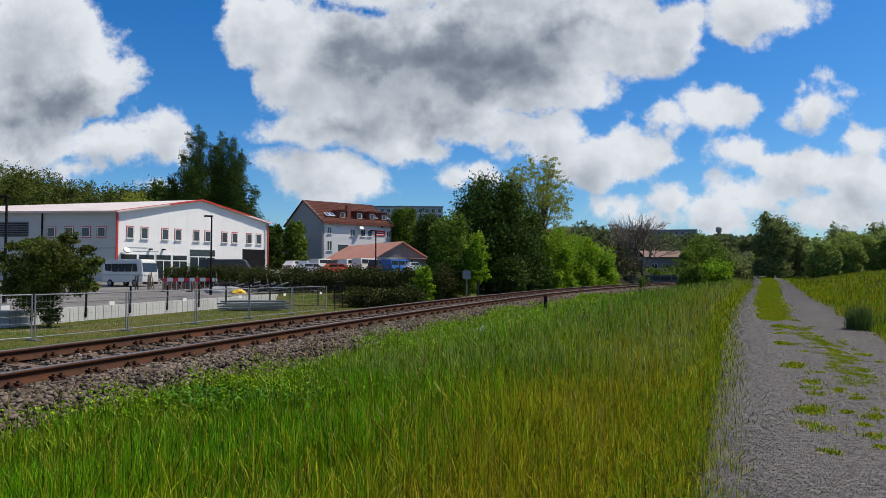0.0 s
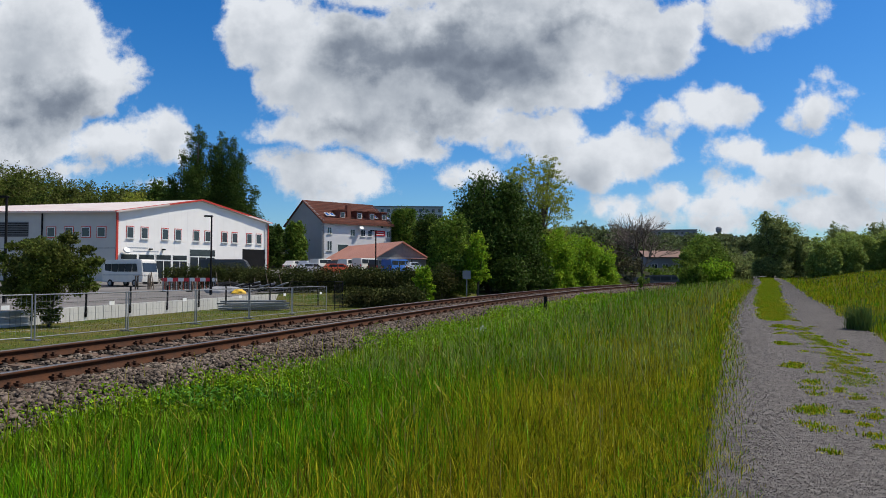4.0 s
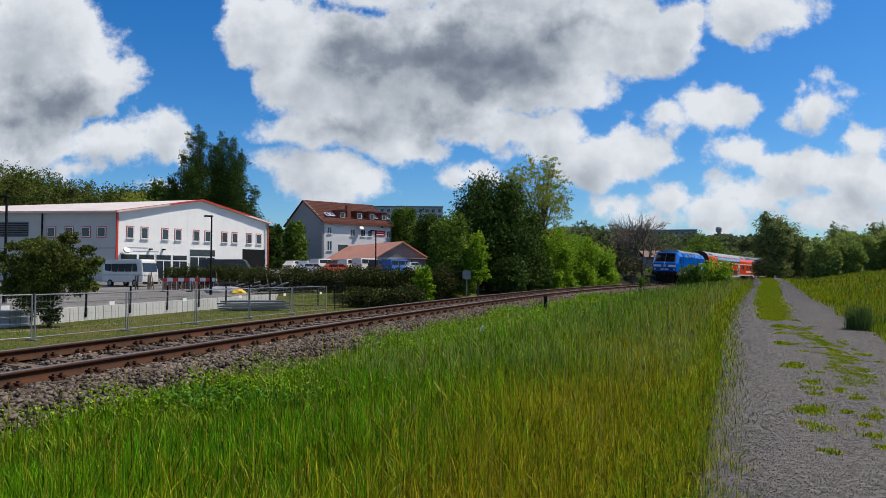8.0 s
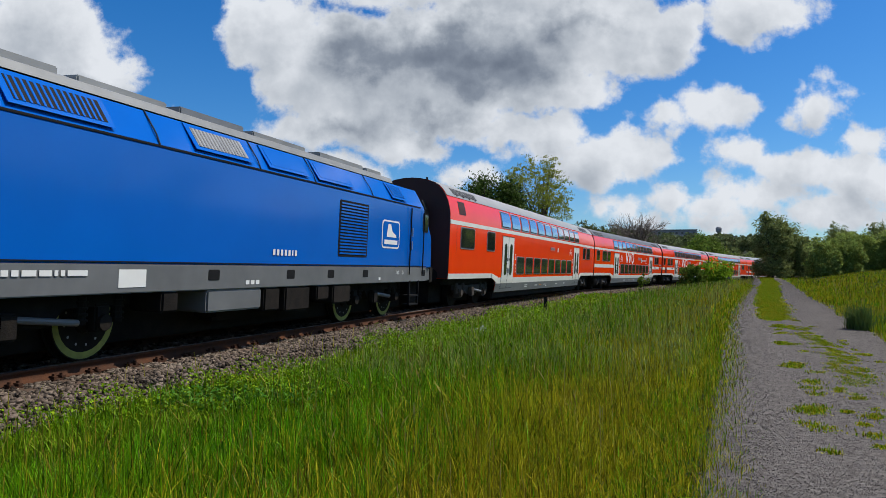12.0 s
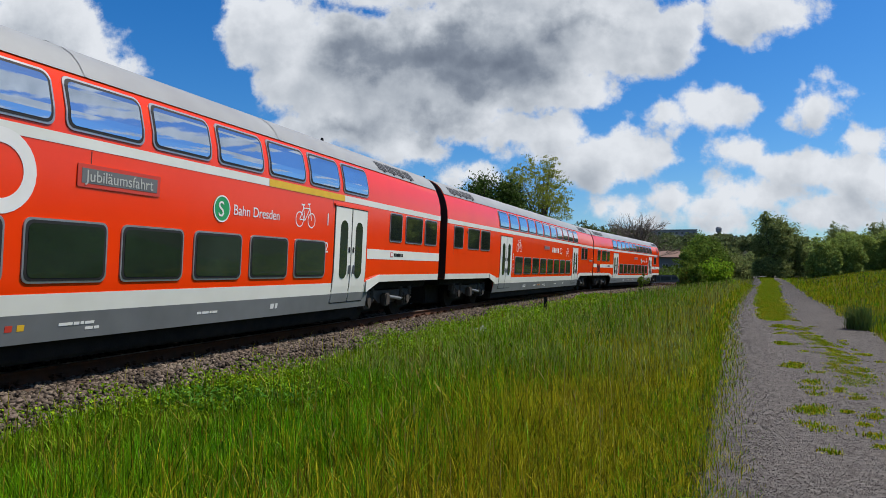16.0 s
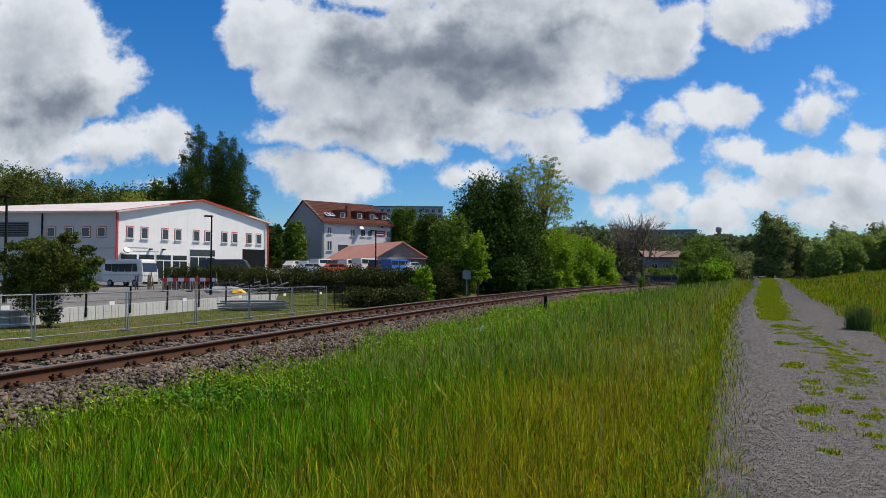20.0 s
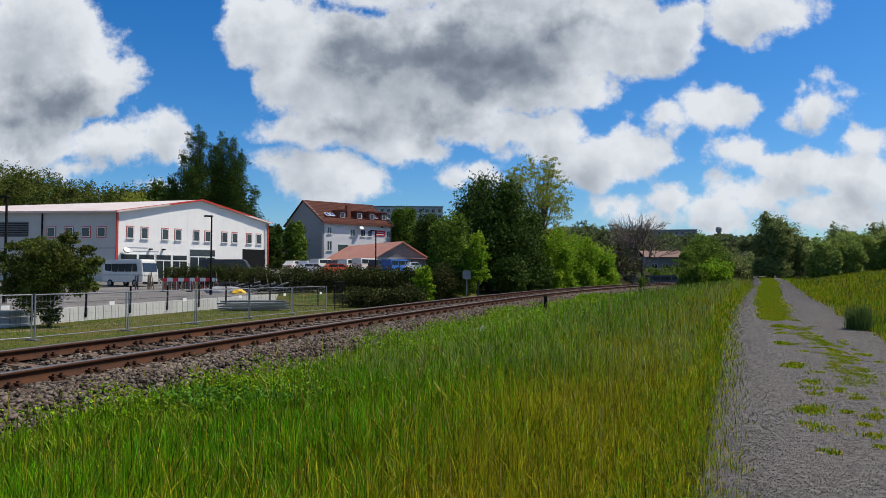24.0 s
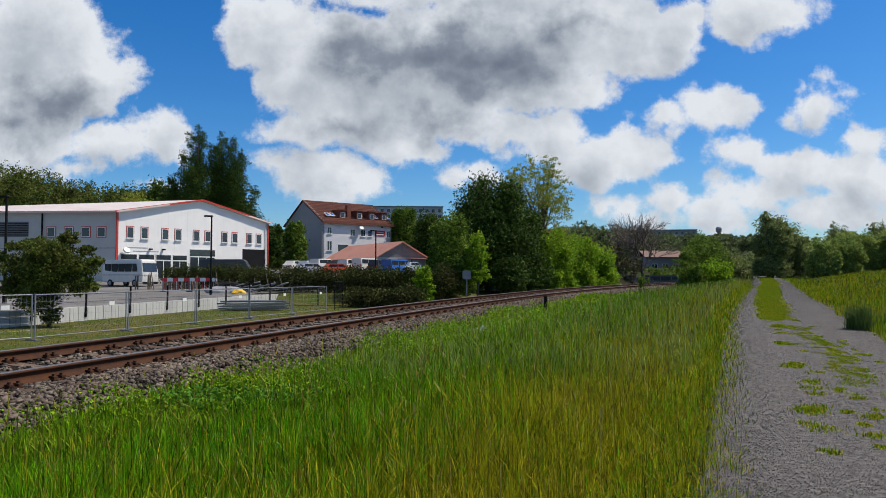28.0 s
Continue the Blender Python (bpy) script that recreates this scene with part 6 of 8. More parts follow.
# ------------------------------------------------------------------ trees
def leaf_cloud(blobs, n, size, clump=0.16, flat=0.55):
    """Leaf quads in clumps on the outer part of ellipsoids (x, y, z, rx, ry, rz)."""
    blobs = np.array(blobs, float)
    vol = blobs[:, 3] * blobs[:, 4] + blobs[:, 3] * blobs[:, 5]
    ncl = max(int(n / 22), 8)
    b = blobs[rng.choice(len(blobs), ncl, p=vol / vol.sum())]
    v = rng.normal(size=(ncl, 3)); v /= np.linalg.norm(v, axis=1)[:, None]
    r = rng.random(ncl) ** 0.33 * rng.uniform(0.72, 1.0, ncl)
    c = b[:, :3] + v * r[:, None] * b[:, 3:]
    k = rng.integers(0, ncl, n)
    rad = clump * b[k][:, 3:].mean(1)
    p = c[k] + np.clip(rng.normal(size=(n, 3)), -1.5, 1.5) * rad[:, None] * np.array([1, 1, 0.7])
    R = random_turns(n)
    q = np.array([(-1, 0, 0), (0, -flat, 0), (1, 0, 0), (0, flat, 0)], float)
    s = size * rng.uniform(0.6, 1.35, n)
    V = np.einsum("nij,kj->nki", R, q) * s[:, None, None] + p[:, None]
    F = 4 * np.arange(n)[:, None] + np.arange(4)[None]
    return V.reshape(-1, 3), F, c


def tree(x, y, blobs, leaves, size, leaf, label, name="tree", category="tree", trunk=0.16, limbs=9, z=None, clump=0.16, bottom=None):
    """Tree or shrub: tapered trunk, limbs into the crown, a crown of many leaves. blobs: (dx, dy, dz, rx, ry, rz) over its foot."""
    z = gz(x, y) if z is None else z
    t = thing(name, pose(x, y, z), label, category)
    V, F, c = leaf_cloud(blobs, leaves, size, clump)
    if bottom is not None:
        V = V.copy()
        lowv = V[:, 2] < bottom
        V[lowv, 2] = bottom + (V[lowv, 2] - bottom) * 0.1
    mid = np.array(blobs, float)
    top = mid[:, 2].max()
    axis = mid[mid[:, 2].argmax()]
    bm = bmesh.new()
    p, q = Vector((0, 0, -0.2)), Vector((axis[0] * 0.5, axis[1] * 0.5, top * 0.55))
    tube(bm, p, q, trunk, trunk * 0.6, 9)
    tube(bm, q, Vector((axis[0], axis[1], top)), trunk * 0.6, trunk * 0.2, 7)
    for k in range(limbs):
        e = Vector(c[rng.integers(len(c))])
        s0 = p.lerp(q, rng.uniform(0.35, 1.0))
        m = s0.lerp(e, 0.5) + Vector((0, 0, 0.08 * (e - s0).length))
        tube(bm, s0, m, trunk * 0.35, trunk * 0.22, 6)
        tube(bm, m, e, trunk * 0.22, trunk * 0.06, 5)
    part("trunk", bm, "bark", t)
    mesh_np("crown", V, F, leaf, t)
    return t


def blobs_of(height, rx, low=0.0, n=7, seed=1, ry=None):
    """Uneven heap of ellipsoids for a crown of that height and half width."""
    r = random.Random(seed)
    ry = ry or rx
    H = height - low
    out = [(0, 0, low + H * 0.52, rx * 0.78, ry * 0.78, H * 0.46)]
    for k in range(n):
        a = k * 2.4 + r.uniform(-0.5, 0.5)
        f = r.uniform(0.45, 0.68)
        h = low + H * r.uniform(0.14, 0.84)
        w = 1.0 - 0.55 * max(0, (h - low) / H - 0.5) / 0.5
        out.append((math.cos(a) * rx * f * w, math.sin(a) * ry * f * w, h, rx * r.uniform(0.30, 0.45) * w, ry * r.uniform(0.30, 0.45) * w, H * r.uniform(0.12, 0.20)))
    for k in range(5):
        a = k * 1.26 + r.uniform(-0.3, 0.3)
        out.append((math.cos(a) * rx * 0.55, math.sin(a) * ry * 0.55, low + H * 0.14, rx * 0.42, ry * 0.42, H * 0.15))
    return out


def columns_of(cols, low=2.0):
    """Upright plumes for a poplar: (dx, dy, height, half width)."""
    r = random.Random(len(cols) * 7)
    out = []
    for dx, dy, h, w in cols:
        n = int((h - low) / 1.3)
        for k in range(n):
            t = (k + 0.5) / n
            q = w * (1.0 - 0.75 * t ** 2.0) * r.uniform(0.6, 1.2)
            out.append((dx + r.uniform(-.8, .8), dy + r.uniform(-.8, .8), low + (h - low) * t, q, q, (h - low) / n * 1.5))
        out.append((dx, dy, h - 0.7, w * 0.25, w * 0.25, 0.9))
    return out


tree(-14.2, 25.5, [(0, 0, 2.0, 1.2, 1.2, 1.1), (-1.0, 0, 2.1, 0.9, 0.8, 0.6), (0.9, 0.1, 2.2, 0.9, 0.8, 0.5), (0.2, -0.3, 2.7, 0.9, 0.8, 0.5), (-1.3, 0.2, 1.4, 0.6, 0.6, 0.4), (1.3, 0, 1.5, 0.5, 0.6, 0.4), (-0.4, 0, 1.0, 0.8, 0.8, 0.6), (0.1, 0, 0.4, 0.4, 0.4, 0.4), (-0.6, 0.2, 2.9, 0.6, 0.6, 0.4), (-1.75, 0, 2.55, 0.35, 0.4, 0.22), (1.75, 0, 2.35, 0.42, 0.4, 0.2), (0.7, 0, 3.2, 0.42, 0.4, 0.26), (-1.25, 0, 2.95, 0.35, 0.35, 0.22), (1.35, 0.1, 2.75, 0.35, 0.35, 0.2)], 30000, 0.05, "leafshrub", "dark green shrub with arching twigs beside a site fence", "shrub", "shrub", 0.05, 16)
tree(0.5, 48.0, blobs_of(6.1, 2.0, 0.0, 13, 4), 34000, 0.085, "leafmid", "mid-green broadleaf tree by the railway", trunk=0.13)
tree(2.2, 46.5, blobs_of(5.0, 1.0, 1.4, 7, 44), 4500, 0.10, "leaflight", "bright green branches of a young tree by the railway", trunk=0.08)
tree(3.5, 55.0, blobs_of(9.9, 3.6, 0.0, 16, 5), 80000, 0.10, "leafdark", "large dark green tree by the railway", trunk=0.25)
tree(6.4, 58.0, blobs_of(8.2, 2.6, 0.0, 13, 55), 36000, 0.10, "leafdark", "dark green tree beside the bright shrubs", trunk=0.2)
tree(8.9, 68.0, blobs_of(13.6, 4.4, 3.0, 18, 6), 22000, 0.085, "leafyellow", "tall light tree with thin spring foliage", trunk=0.22, limbs=60, clump=0.10)
tree(9.4, 60.0, blobs_of(6.2, 2.3, 0.0, 14, 7), 24000, 0.095, "leaflight", "bright green shrub by the railway", "shrub", "shrub", 0.08)
tree(12.0, 63.0, blobs_of(6.0, 2.5, 0.0, 14, 8), 24000, 0.095, "leaflight", "bright green shrub by the railway", "shrub", "shrub", 0.08)
tree(14.6, 66.5, blobs_of(5.2, 2.3, 0.0, 14, 9), 22000, 0.095, "leaflight", "bright green shrub by the railway", "shrub", "shrub", 0.08)
tree(-1.2, 43.5, blobs_of(2.9, 0.75, 0.0, 7, 10), 4500, 0.09, "leaflight", "young bright green shrub", "shrub", "shrub", 0.05)
tree(-45.6, 130.0, columns_of(((-4.6, 0, 16.5, 1.9), (-2.4, 1, 21.0, 2.1), (-0.3, 0, 24.4, 2.2), (1.5, -1, 25.0, 2.1), (3.6, 0.5, 22.6, 2.1), (0.5, -2, 19.0, 2.4))), 90000, 0.15, "leafdark", "tall dark poplar behind the hall", trunk=0.4, clump=0.34)
tree(-40.2, 131.0, columns_of(((-2.6, 0, 22.4, 2.1), (-0.6, 0.5, 24.6, 2.2), (1.4, 0, 23.6, 2.2), (3.0, -1, 21.0, 2.1), (4.6, 0, 15.0, 1.9), (1.8, -2, 17.5, 2.4))), 90000, 0.15, "leafdark", "tall dark poplar behind the hall", trunk=0.4, clump=0.34)
tree(-56.0, 140.0, blobs_of(18.5, 4.8, 2.0, 9, 13), 24000, 0.22, "leafdark", "dark green tree behind the hall", trunk=0.3)
tree(-53.0, 122.0, blobs_of(14.0, 4.4, 2.0, 9, 14), 20000, 0.20, "leafyellow", "yellow-green tree behind the hall", trunk=0.3)
tree(-7.5, 136.0, blobs_of(12.5, 3.6, 0.5, 9, 15), 22000, 0.19, "leafmid", "green tree beside the white house", trunk=0.25)
tree(-2.5, 128.0, blobs_of(11.0, 3.6, 0.5, 9, 16), 22000, 0.19, "leafdark", "dark tree beyond the railway shrubs", trunk=0.25)
tree(-28.0, 116.0, blobs_of(7.8, 2.6, 0.5, 9, 17), 20000, 0.18, "leafdark", "dark tree between hall and house", trunk=0.25)
tree(-24.6, 118.0, blobs_of(8.6, 2.4, 0.5, 9, 47), 16000, 0.18, "leafmid", "green tree between hall and house", trunk=0.25)
tree(22.5, 64.0, blobs_of(2.3, 1.5, 0.0, 7, 18), 4200, 0.11, "leafmid", "shrub between the track and the path", "shrub", "shrub", 0.05)
tree(25.2, 65.5, blobs_of(2.8, 2.0, 0.0, 8, 19), 5600, 0.11, "leaflight", "yellow-green shrub between the track and the path", "shrub", "shrub", 0.05)
tree(13.6, 48.0, blobs_of(1.6, 0.5, 0.1, 6, 20), 700, 0.08, "leafmid", "sapling in the meadow beside the track", "sapling", "shrub", 0.02)
tree(48.8, 105.0, blobs_of(10.4, 3.3, 0.0, 12, 21), 24000, 0.15, "leafolive", "dark tall tree at the end of the path", trunk=0.25)
tree(52.5, 107.0, blobs_of(8.8, 3.2, 0.0, 12, 22), 16000, 0.16, "leafolive", "dark tree at the end of the path", trunk=0.25)
for k, (x, y, h, r, m) in enumerate(((49.6, 92, 5.4, 2.6, "leafbank"), (53.0, 93, 5.9, 2.9, "leafbank"), (56.8, 95, 5.6, 2.8, "leafbank"), (60.2, 94, 5.9, 3.0, "leafbank"), (64.0, 97, 5.4, 2.9, "leafbank"),
                                     (67.8, 96, 5.8, 3.1, "leafbank"), (72.0, 97, 6.2, 3.4, "leafbank"), (60.5, 108, 8.0, 3.0, "leafolive"), (69.5, 112, 7.6, 3.4, "leafolive"), (78.0, 110, 8.2, 3.8, "leafolive"))):
    tree(x, y, blobs_of(h, r, -0.3, 16, 30 + k), 30000, 0.10, m, "dense green tree on the bank beside the path", trunk=0.14, limbs=16, clump=0.11)


def woods(name, rows, leaf, label, size=0.7, per=420):
    """Far wood: many crowns in one object. rows: (x, y, top z, half width, foot z)."""
    V, F, o = [], [], 0
    q = random.Random(len(rows))
    for x, y, top, r, foot in rows:
        h = (top - foot) / 2
        bl = [(x, y, foot + h, r * 0.85, r * 0.85, h * 0.92)]
        for k in range(5):
            a = q.uniform(0, math.tau)
            bl.append((x + r * 0.6 * math.cos(a), y + r * 0.6 * math.sin(a), foot + h * q.uniform(0.7, 1.5), r * 0.45, r * 0.45, h * 0.32))
        v, f, _ = leaf_cloud(bl, per, size, 0.14)
        V.append(v); F.append(f + o); o += len(v)
    return tagged(mesh_np(name, np.concatenate(V), np.concatenate(F), leaf), label, "woods", kind="stuff")


def hill_rows(n, az0, az1, d0, d1, line, seed, rw, beyond=False, least=5.0):
    """Crowns between two directions (x over y) and distances whose tops reach the skyline (z over y)."""
    r = random.Random(seed)
    out = []
    for k in range(n):
        a = az0 + (az1 - az0) * (k + r.random()) / n
        y = r.uniform(d0, d1)
        if beyond:
            k0 = _i0 + 60
            y = max(y, float(np.interp(a, (TX / TY)[k0:k0 + 400], TY[k0:k0 + 400])) + rw * 1.6 + r.uniform(3, 14))
        foot = gz(a * y, y)
        top = 1.1 + y * (float(np.interp(a, *line)) - r.uniform(0, 0.012))
        out.append((a * y, y, max(top, foot + least), rw * r.uniform(0.7, 1.3), min(foot, top - 6)))
    return out


woods("far_woods", hill_rows(70, -0.72, -0.40, 165, 230, ((-0.72, -0.62, -0.585, -0.53, -0.47, -0.40), (0.182, 0.182, 0.170, 0.155, 0.146, 0.140)), 1, 4.2), "leafshrub", "wooded hillside behind the hall", 0.30, 2300)
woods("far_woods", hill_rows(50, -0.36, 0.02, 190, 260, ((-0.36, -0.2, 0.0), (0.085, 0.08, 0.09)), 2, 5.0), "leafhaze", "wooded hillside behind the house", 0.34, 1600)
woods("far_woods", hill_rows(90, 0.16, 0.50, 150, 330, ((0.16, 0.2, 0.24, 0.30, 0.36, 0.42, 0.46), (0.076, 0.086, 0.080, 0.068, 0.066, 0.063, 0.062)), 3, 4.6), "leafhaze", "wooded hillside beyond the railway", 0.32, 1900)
woods("far_woods", hill_rows(14, 0.345, 0.395, 108, 135, ((0.345, 0.362, 0.378, 0.395), (0.046, 0.072, 0.066, 0.048)), 4, 2.6, True), "leafmid", "green trees beyond the railway", 0.17, 2600)
woods("far_woods", hill_rows(14, 0.395, 0.46, 100, 125, ((0.395, 0.43, 0.46), (0.050, 0.042, 0.05)), 14, 2.6, True), "leafolive", "green shrubs and trees beyond the railway", 0.17, 2200)
woods("far_woods", hill_rows(14, 0.21, 0.275, 92, 118, ((0.21, 0.24, 0.275), (0.062, 0.056, 0.034)), 6, 2.2, True, 1.2), "leafbrown", "brownish thicket beyond the railway", 0.18, 900)
woods("far_woods", hill_rows(20, 0.24, 0.36, 100, 122, ((0.24, 0.28, 0.36), (0.034, 0.026, 0.030)), 7, 1.8, True, 1.0), "leafmid", "low green thicket beyond the railway", 0.15, 900)
woods("far_woods", hill_rows(38, 0.50, 0.95, 116, 150, ((0.44, 0.6, 0.95), (0.055, 0.055, 0.055)), 5, 4.0), "leafbank", "woods on the bank beside the path", 0.17, 2600)


# woods behind the stand, seen only in the windows of the train
woods("far_woods", [(x, -0.2 * x - 75 + 12 * math.sin(x), 7.5 + 2.5 * math.sin(1.7 * x), 5.0, -1.5) for x in range(-70, 150, 6)], "leafmid", "row of trees behind the meadow", 0.5, 420)
woods("far_woods", [(105 + 8 * math.sin(y), y, 12 + 2.0 * math.sin(1.3 * y), 5.5, 4.0) for y in range(-80, 80, 7)], "leafmid", "row of trees on the bank", 0.5, 420)


def hedge(x0, y0, x1, y1, h, w, n, leaf, label):
    L = math.hypot(x1 - x0, y1 - y0)
    t = thing("hedge", pose(x0, y0, gz(x0, y0), 0, 0, math.degrees(math.atan2(y1 - y0, x1 - x0))), label, "hedge")
    k = max(int(L / 1.1), 2)
    r = random.Random(int(L * 10))
    bl = [(L * (i + 0.5) / k, r.uniform(-.2, .2), h * r.uniform(0.40, 0.52), L / k * 0.9, w, h * r.uniform(0.46, 0.58)) for i in range(k)]
    V, F, c = leaf_cloud(bl, int(n * 1.5), 0.075, 0.25)
    mesh_np("foliage", V, F, leaf, t)
    bm = bmesh.new()
    for i in range(k):
        tube(bm, (L * (i + 0.5) / k, 0, -0.2), (L * (i + 0.5) / k + 0.1, 0, h * 0.6), 0.05, 0.02, 6)
    part("stems", bm, "bark", t)
    return t


hedge(-24.2, 62, -16.6, 63.5, 2.3, 0.8, 11000, "leafhedge", "tall dark hedge along the yard")
hedge(-15.5, 56, -6.0, 50.5, 1.95, 0.9, 14000, "leafhedge", "dark hedge beside the parked cars")
hedge(-5.4, 42.0, -1.4, 40.0, 1.2, 0.9, 8000, "leafhedge", "rough shrubs and weeds beside the track")
hedge(-6.5, 48.5, 0.5, 45.5, 1.95, 1.0, 11000, "leafhedge", "dark overgrown hedge by the railway")


# ------------------------------------------------------------------ yard: asphalt, wall, fences
yard = sheet("yard", np.arange(-75, 6, 1.0), np.arange(16, 118, 1.0), lambda x, y: np.where(y < 50, yard_z(y), ground_z(x, y)) + 0.04, "asphalt",
             keep=lambda x, y: ((x - WALL_A.x) * -(WALL_B - WALL_A).normalized().y + (y - WALL_A.y) * (WALL_B - WALL_A).normalized().x > 0.5) & ((y < 47) | (x < -13 + (y - 47) * 0.12)))
tagged(yard, "grey asphalt yard in front of the hall", "yard", kind="structure")


def retaining_wall():
    d = (WALL_B - WALL_A)
    L = d.length
    a = math.degrees(math.atan2(d.y, d.x))
    w = thing("retaining_wall", pose(WALL_A.x, WALL_A.y, 0, 0, 0, a), "low pale concrete retaining wall of upright elements", "wall", kind="structure")
    n = int(L / 0.5)
    el = None
    for k in range(n):
        m = pose(k * L / n, 0, float(yard_z(WALL_A.y + d.y * k / n)) + random.uniform(-0.008, 0.008))
        if el is None:
            el = part("wall_element", boxed(0.006, L / n - 0.006, -0.06, 0.30, -0.95, 0.06, 0.012), "concrete", w)
            el.matrix_local = m
        else:
            again("wall_element", el.data, w, m)
    k = 0
    for x in np.arange(1.0, L - 1.0, 2.9):
        z = float(yard_z(WALL_A.y + d.y * x / L))
        p = part("railing_post", boxed(x - 0.035, x + 0.035, -0.13, -0.062, z - 0.35, z + 0.85, 0.01), "dark", w, "dark steel railing post")
        part("base_plate", boxed(x - 0.07, x + 0.07, -0.08, -0.062, z - 0.35, z - 0.15), "dark", p)
    for h in (0.25, 0.55, 0.82):
        z0, z1 = float(yard_z(WALL_A.y)), float(yard_z(WALL_B.y))
        part("railing_wire", tubed((0, -0.10, z0 + h), (L, -0.10, z1 + h), 0.006, seg=5), "dark", w)
    return w


retaining_wall()


def fence_panel(p, q, h, material, label, mesh=0.14):
    """Mobile site fence panel on concrete feet between two places."""
    p, q = Vector(p), Vector(q)
    z0, z1 = gz(*p), gz(*q)
    L = (q - p).length
    f = thing("site_fence_panel", pose(p.x, p.y, (z0 + z1) / 2, 0, 0, math.degrees(math.atan2(q.y - p.y, q.x - p.x))), label, "fence panel", "site fence panels")
    for x in (0.05, L - 0.05):
        part("post", tubed((x, 0, -0.05), (x, 0, h), 0.021, seg=8), material, f)
    for z in (0.10, h - 0.02):
        part("rail", tubed((0.05, 0, z), (L - 0.05, 0, z), 0.015, seg=8), material, f)
    bm = bmesh.new()
    for k in range(1, int(L / mesh)):
        tube(bm, (k * mesh, 0, 0.10), (k * mesh, 0, h - 0.02), 0.0022, seg=4)
    for k in range(1, 6):
        tube(bm, (0.05, 0, 0.1 + (h - 0.12) * k / 6), (L - 0.05, 0, 0.1 + (h - 0.12) * k / 6), 0.0025, seg=4)
    part("wire_mesh", bm, material, f)
    part("foot", boxed(-0.10, 0.10, -0.22, 0.22, -0.06, 0.05, 0.02), "locogrey", f)
    if material == "steel":
        part("tag", boxed(L * 0.78, L * 0.78 + 0.22, -0.012, -0.004, h - 0.42, h - 0.30), "winwhite", f, "white plastic tag")
    return f


pts = [(-12.7 - 1.1 + 0.0, 16.85), (-11.65, 20.2), (-10.5, 23.6), (-9.4, 27.0), (-8.3, 30.4), (-7.2, 33.8), (-6.1, 37.2)]
for p, q in zip(pts, pts[1:]):
    fence_panel(p, q, 1.33, "steel", "galvanised mobile site fence panel on short grass")
for p, q in zip([(-9.0, 41.5), (-7.5, 42.6), (-5.9, 41.8)], [(-7.5, 42.6), (-5.9, 41.8), (-5.9, 38.6)]):
    fence_panel(p, q, 1.55, "dark", "dark wire fence panel beside the hedge")


def street_lamp(x, y, h, arm=0.5, label="slim dark street lamp with a flat head"):
    t = thing("street_lamp", pose(x, y, gz(x, y)), label, "street lamp", "street lamps in the yard")
    part("pole", tubed((0, 0, -0.1), (0, 0, h), 0.075, 0.05, 10), "dark", t)
    part("collar", tubed((0, 0, 0), (0, 0, 0.9), 0.095, 0.09, 10), "dark", t)
    part("head", boxed(-arm, 0.08, -0.12, 0.12, h - 0.03, h + 0.07, 0.03), "dark", t)
    return t


street_lamp(-20.4, 33.0, 5.0)
street_lamp(-14.9, 45.5, 5.1)
street_lamp(-5.7, 60.0, 5.0)


# ------------------------------------------------------------------ buildings
def wall_frame(p, q, z):
    """Pose with x along a wall from p to q and -y out of it."""
    p, q = Vector(p), Vector(q)
    return pose(p.x, p.y, z, 0, 0, math.degrees(math.atan2(q.y - p.y, q.x - p.x)))


def wall_window(parent, m, x, z, w, h, surround="winwhite", bars=1, sill=True):
    """Window set on a wall, at x along it and its lower edge at z."""
    f = part("window", boxed(x - w / 2, x + w / 2, -0.035, 0.06, z, z + h), surround, parent)
    f.matrix_local = m
    t = min(w, h) * 0.09
    for k in range(bars + 1):
        a = x - w / 2 + t + (w - t) * k / (bars + 1)
        b = x - w / 2 + (w - t) * (k + 1) / (bars + 1)
        part("pane", boxed(a, b, -0.045, -0.03, z + t, z + h - t), "glassdark", f)
    if sill:
        part("sill", boxed(x - w / 2 - 0.08, x + w / 2 + 0.08, -0.14, 0.0, z - 0.08, z - 0.02), "winwhite", f)
    return f


def poly_wall(name, p, q, outline, thick, material, parent, label=""):
    """Wall from p to q with an outline of (along, z), thickness inwards."""
    bm = prism(bmesh.new(), outline, 0.0, thick)
    ob = part(name, bm, material, parent, label)
    ob.matrix_local = wall_frame(p, q, 0)
    return ob


def slab(name, corners, thick, material, parent, label=""):
    bm = bmesh.new()
    f = bm.faces.new([bm.verts.new(c) for c in corners])
    bm.normal_update()
    if f.normal.z < 0:
        f.normal_flip()
    bmesh.ops.solidify(bm, geom=[f], thickness=thick)
    return part(name, bm, material, parent, label)


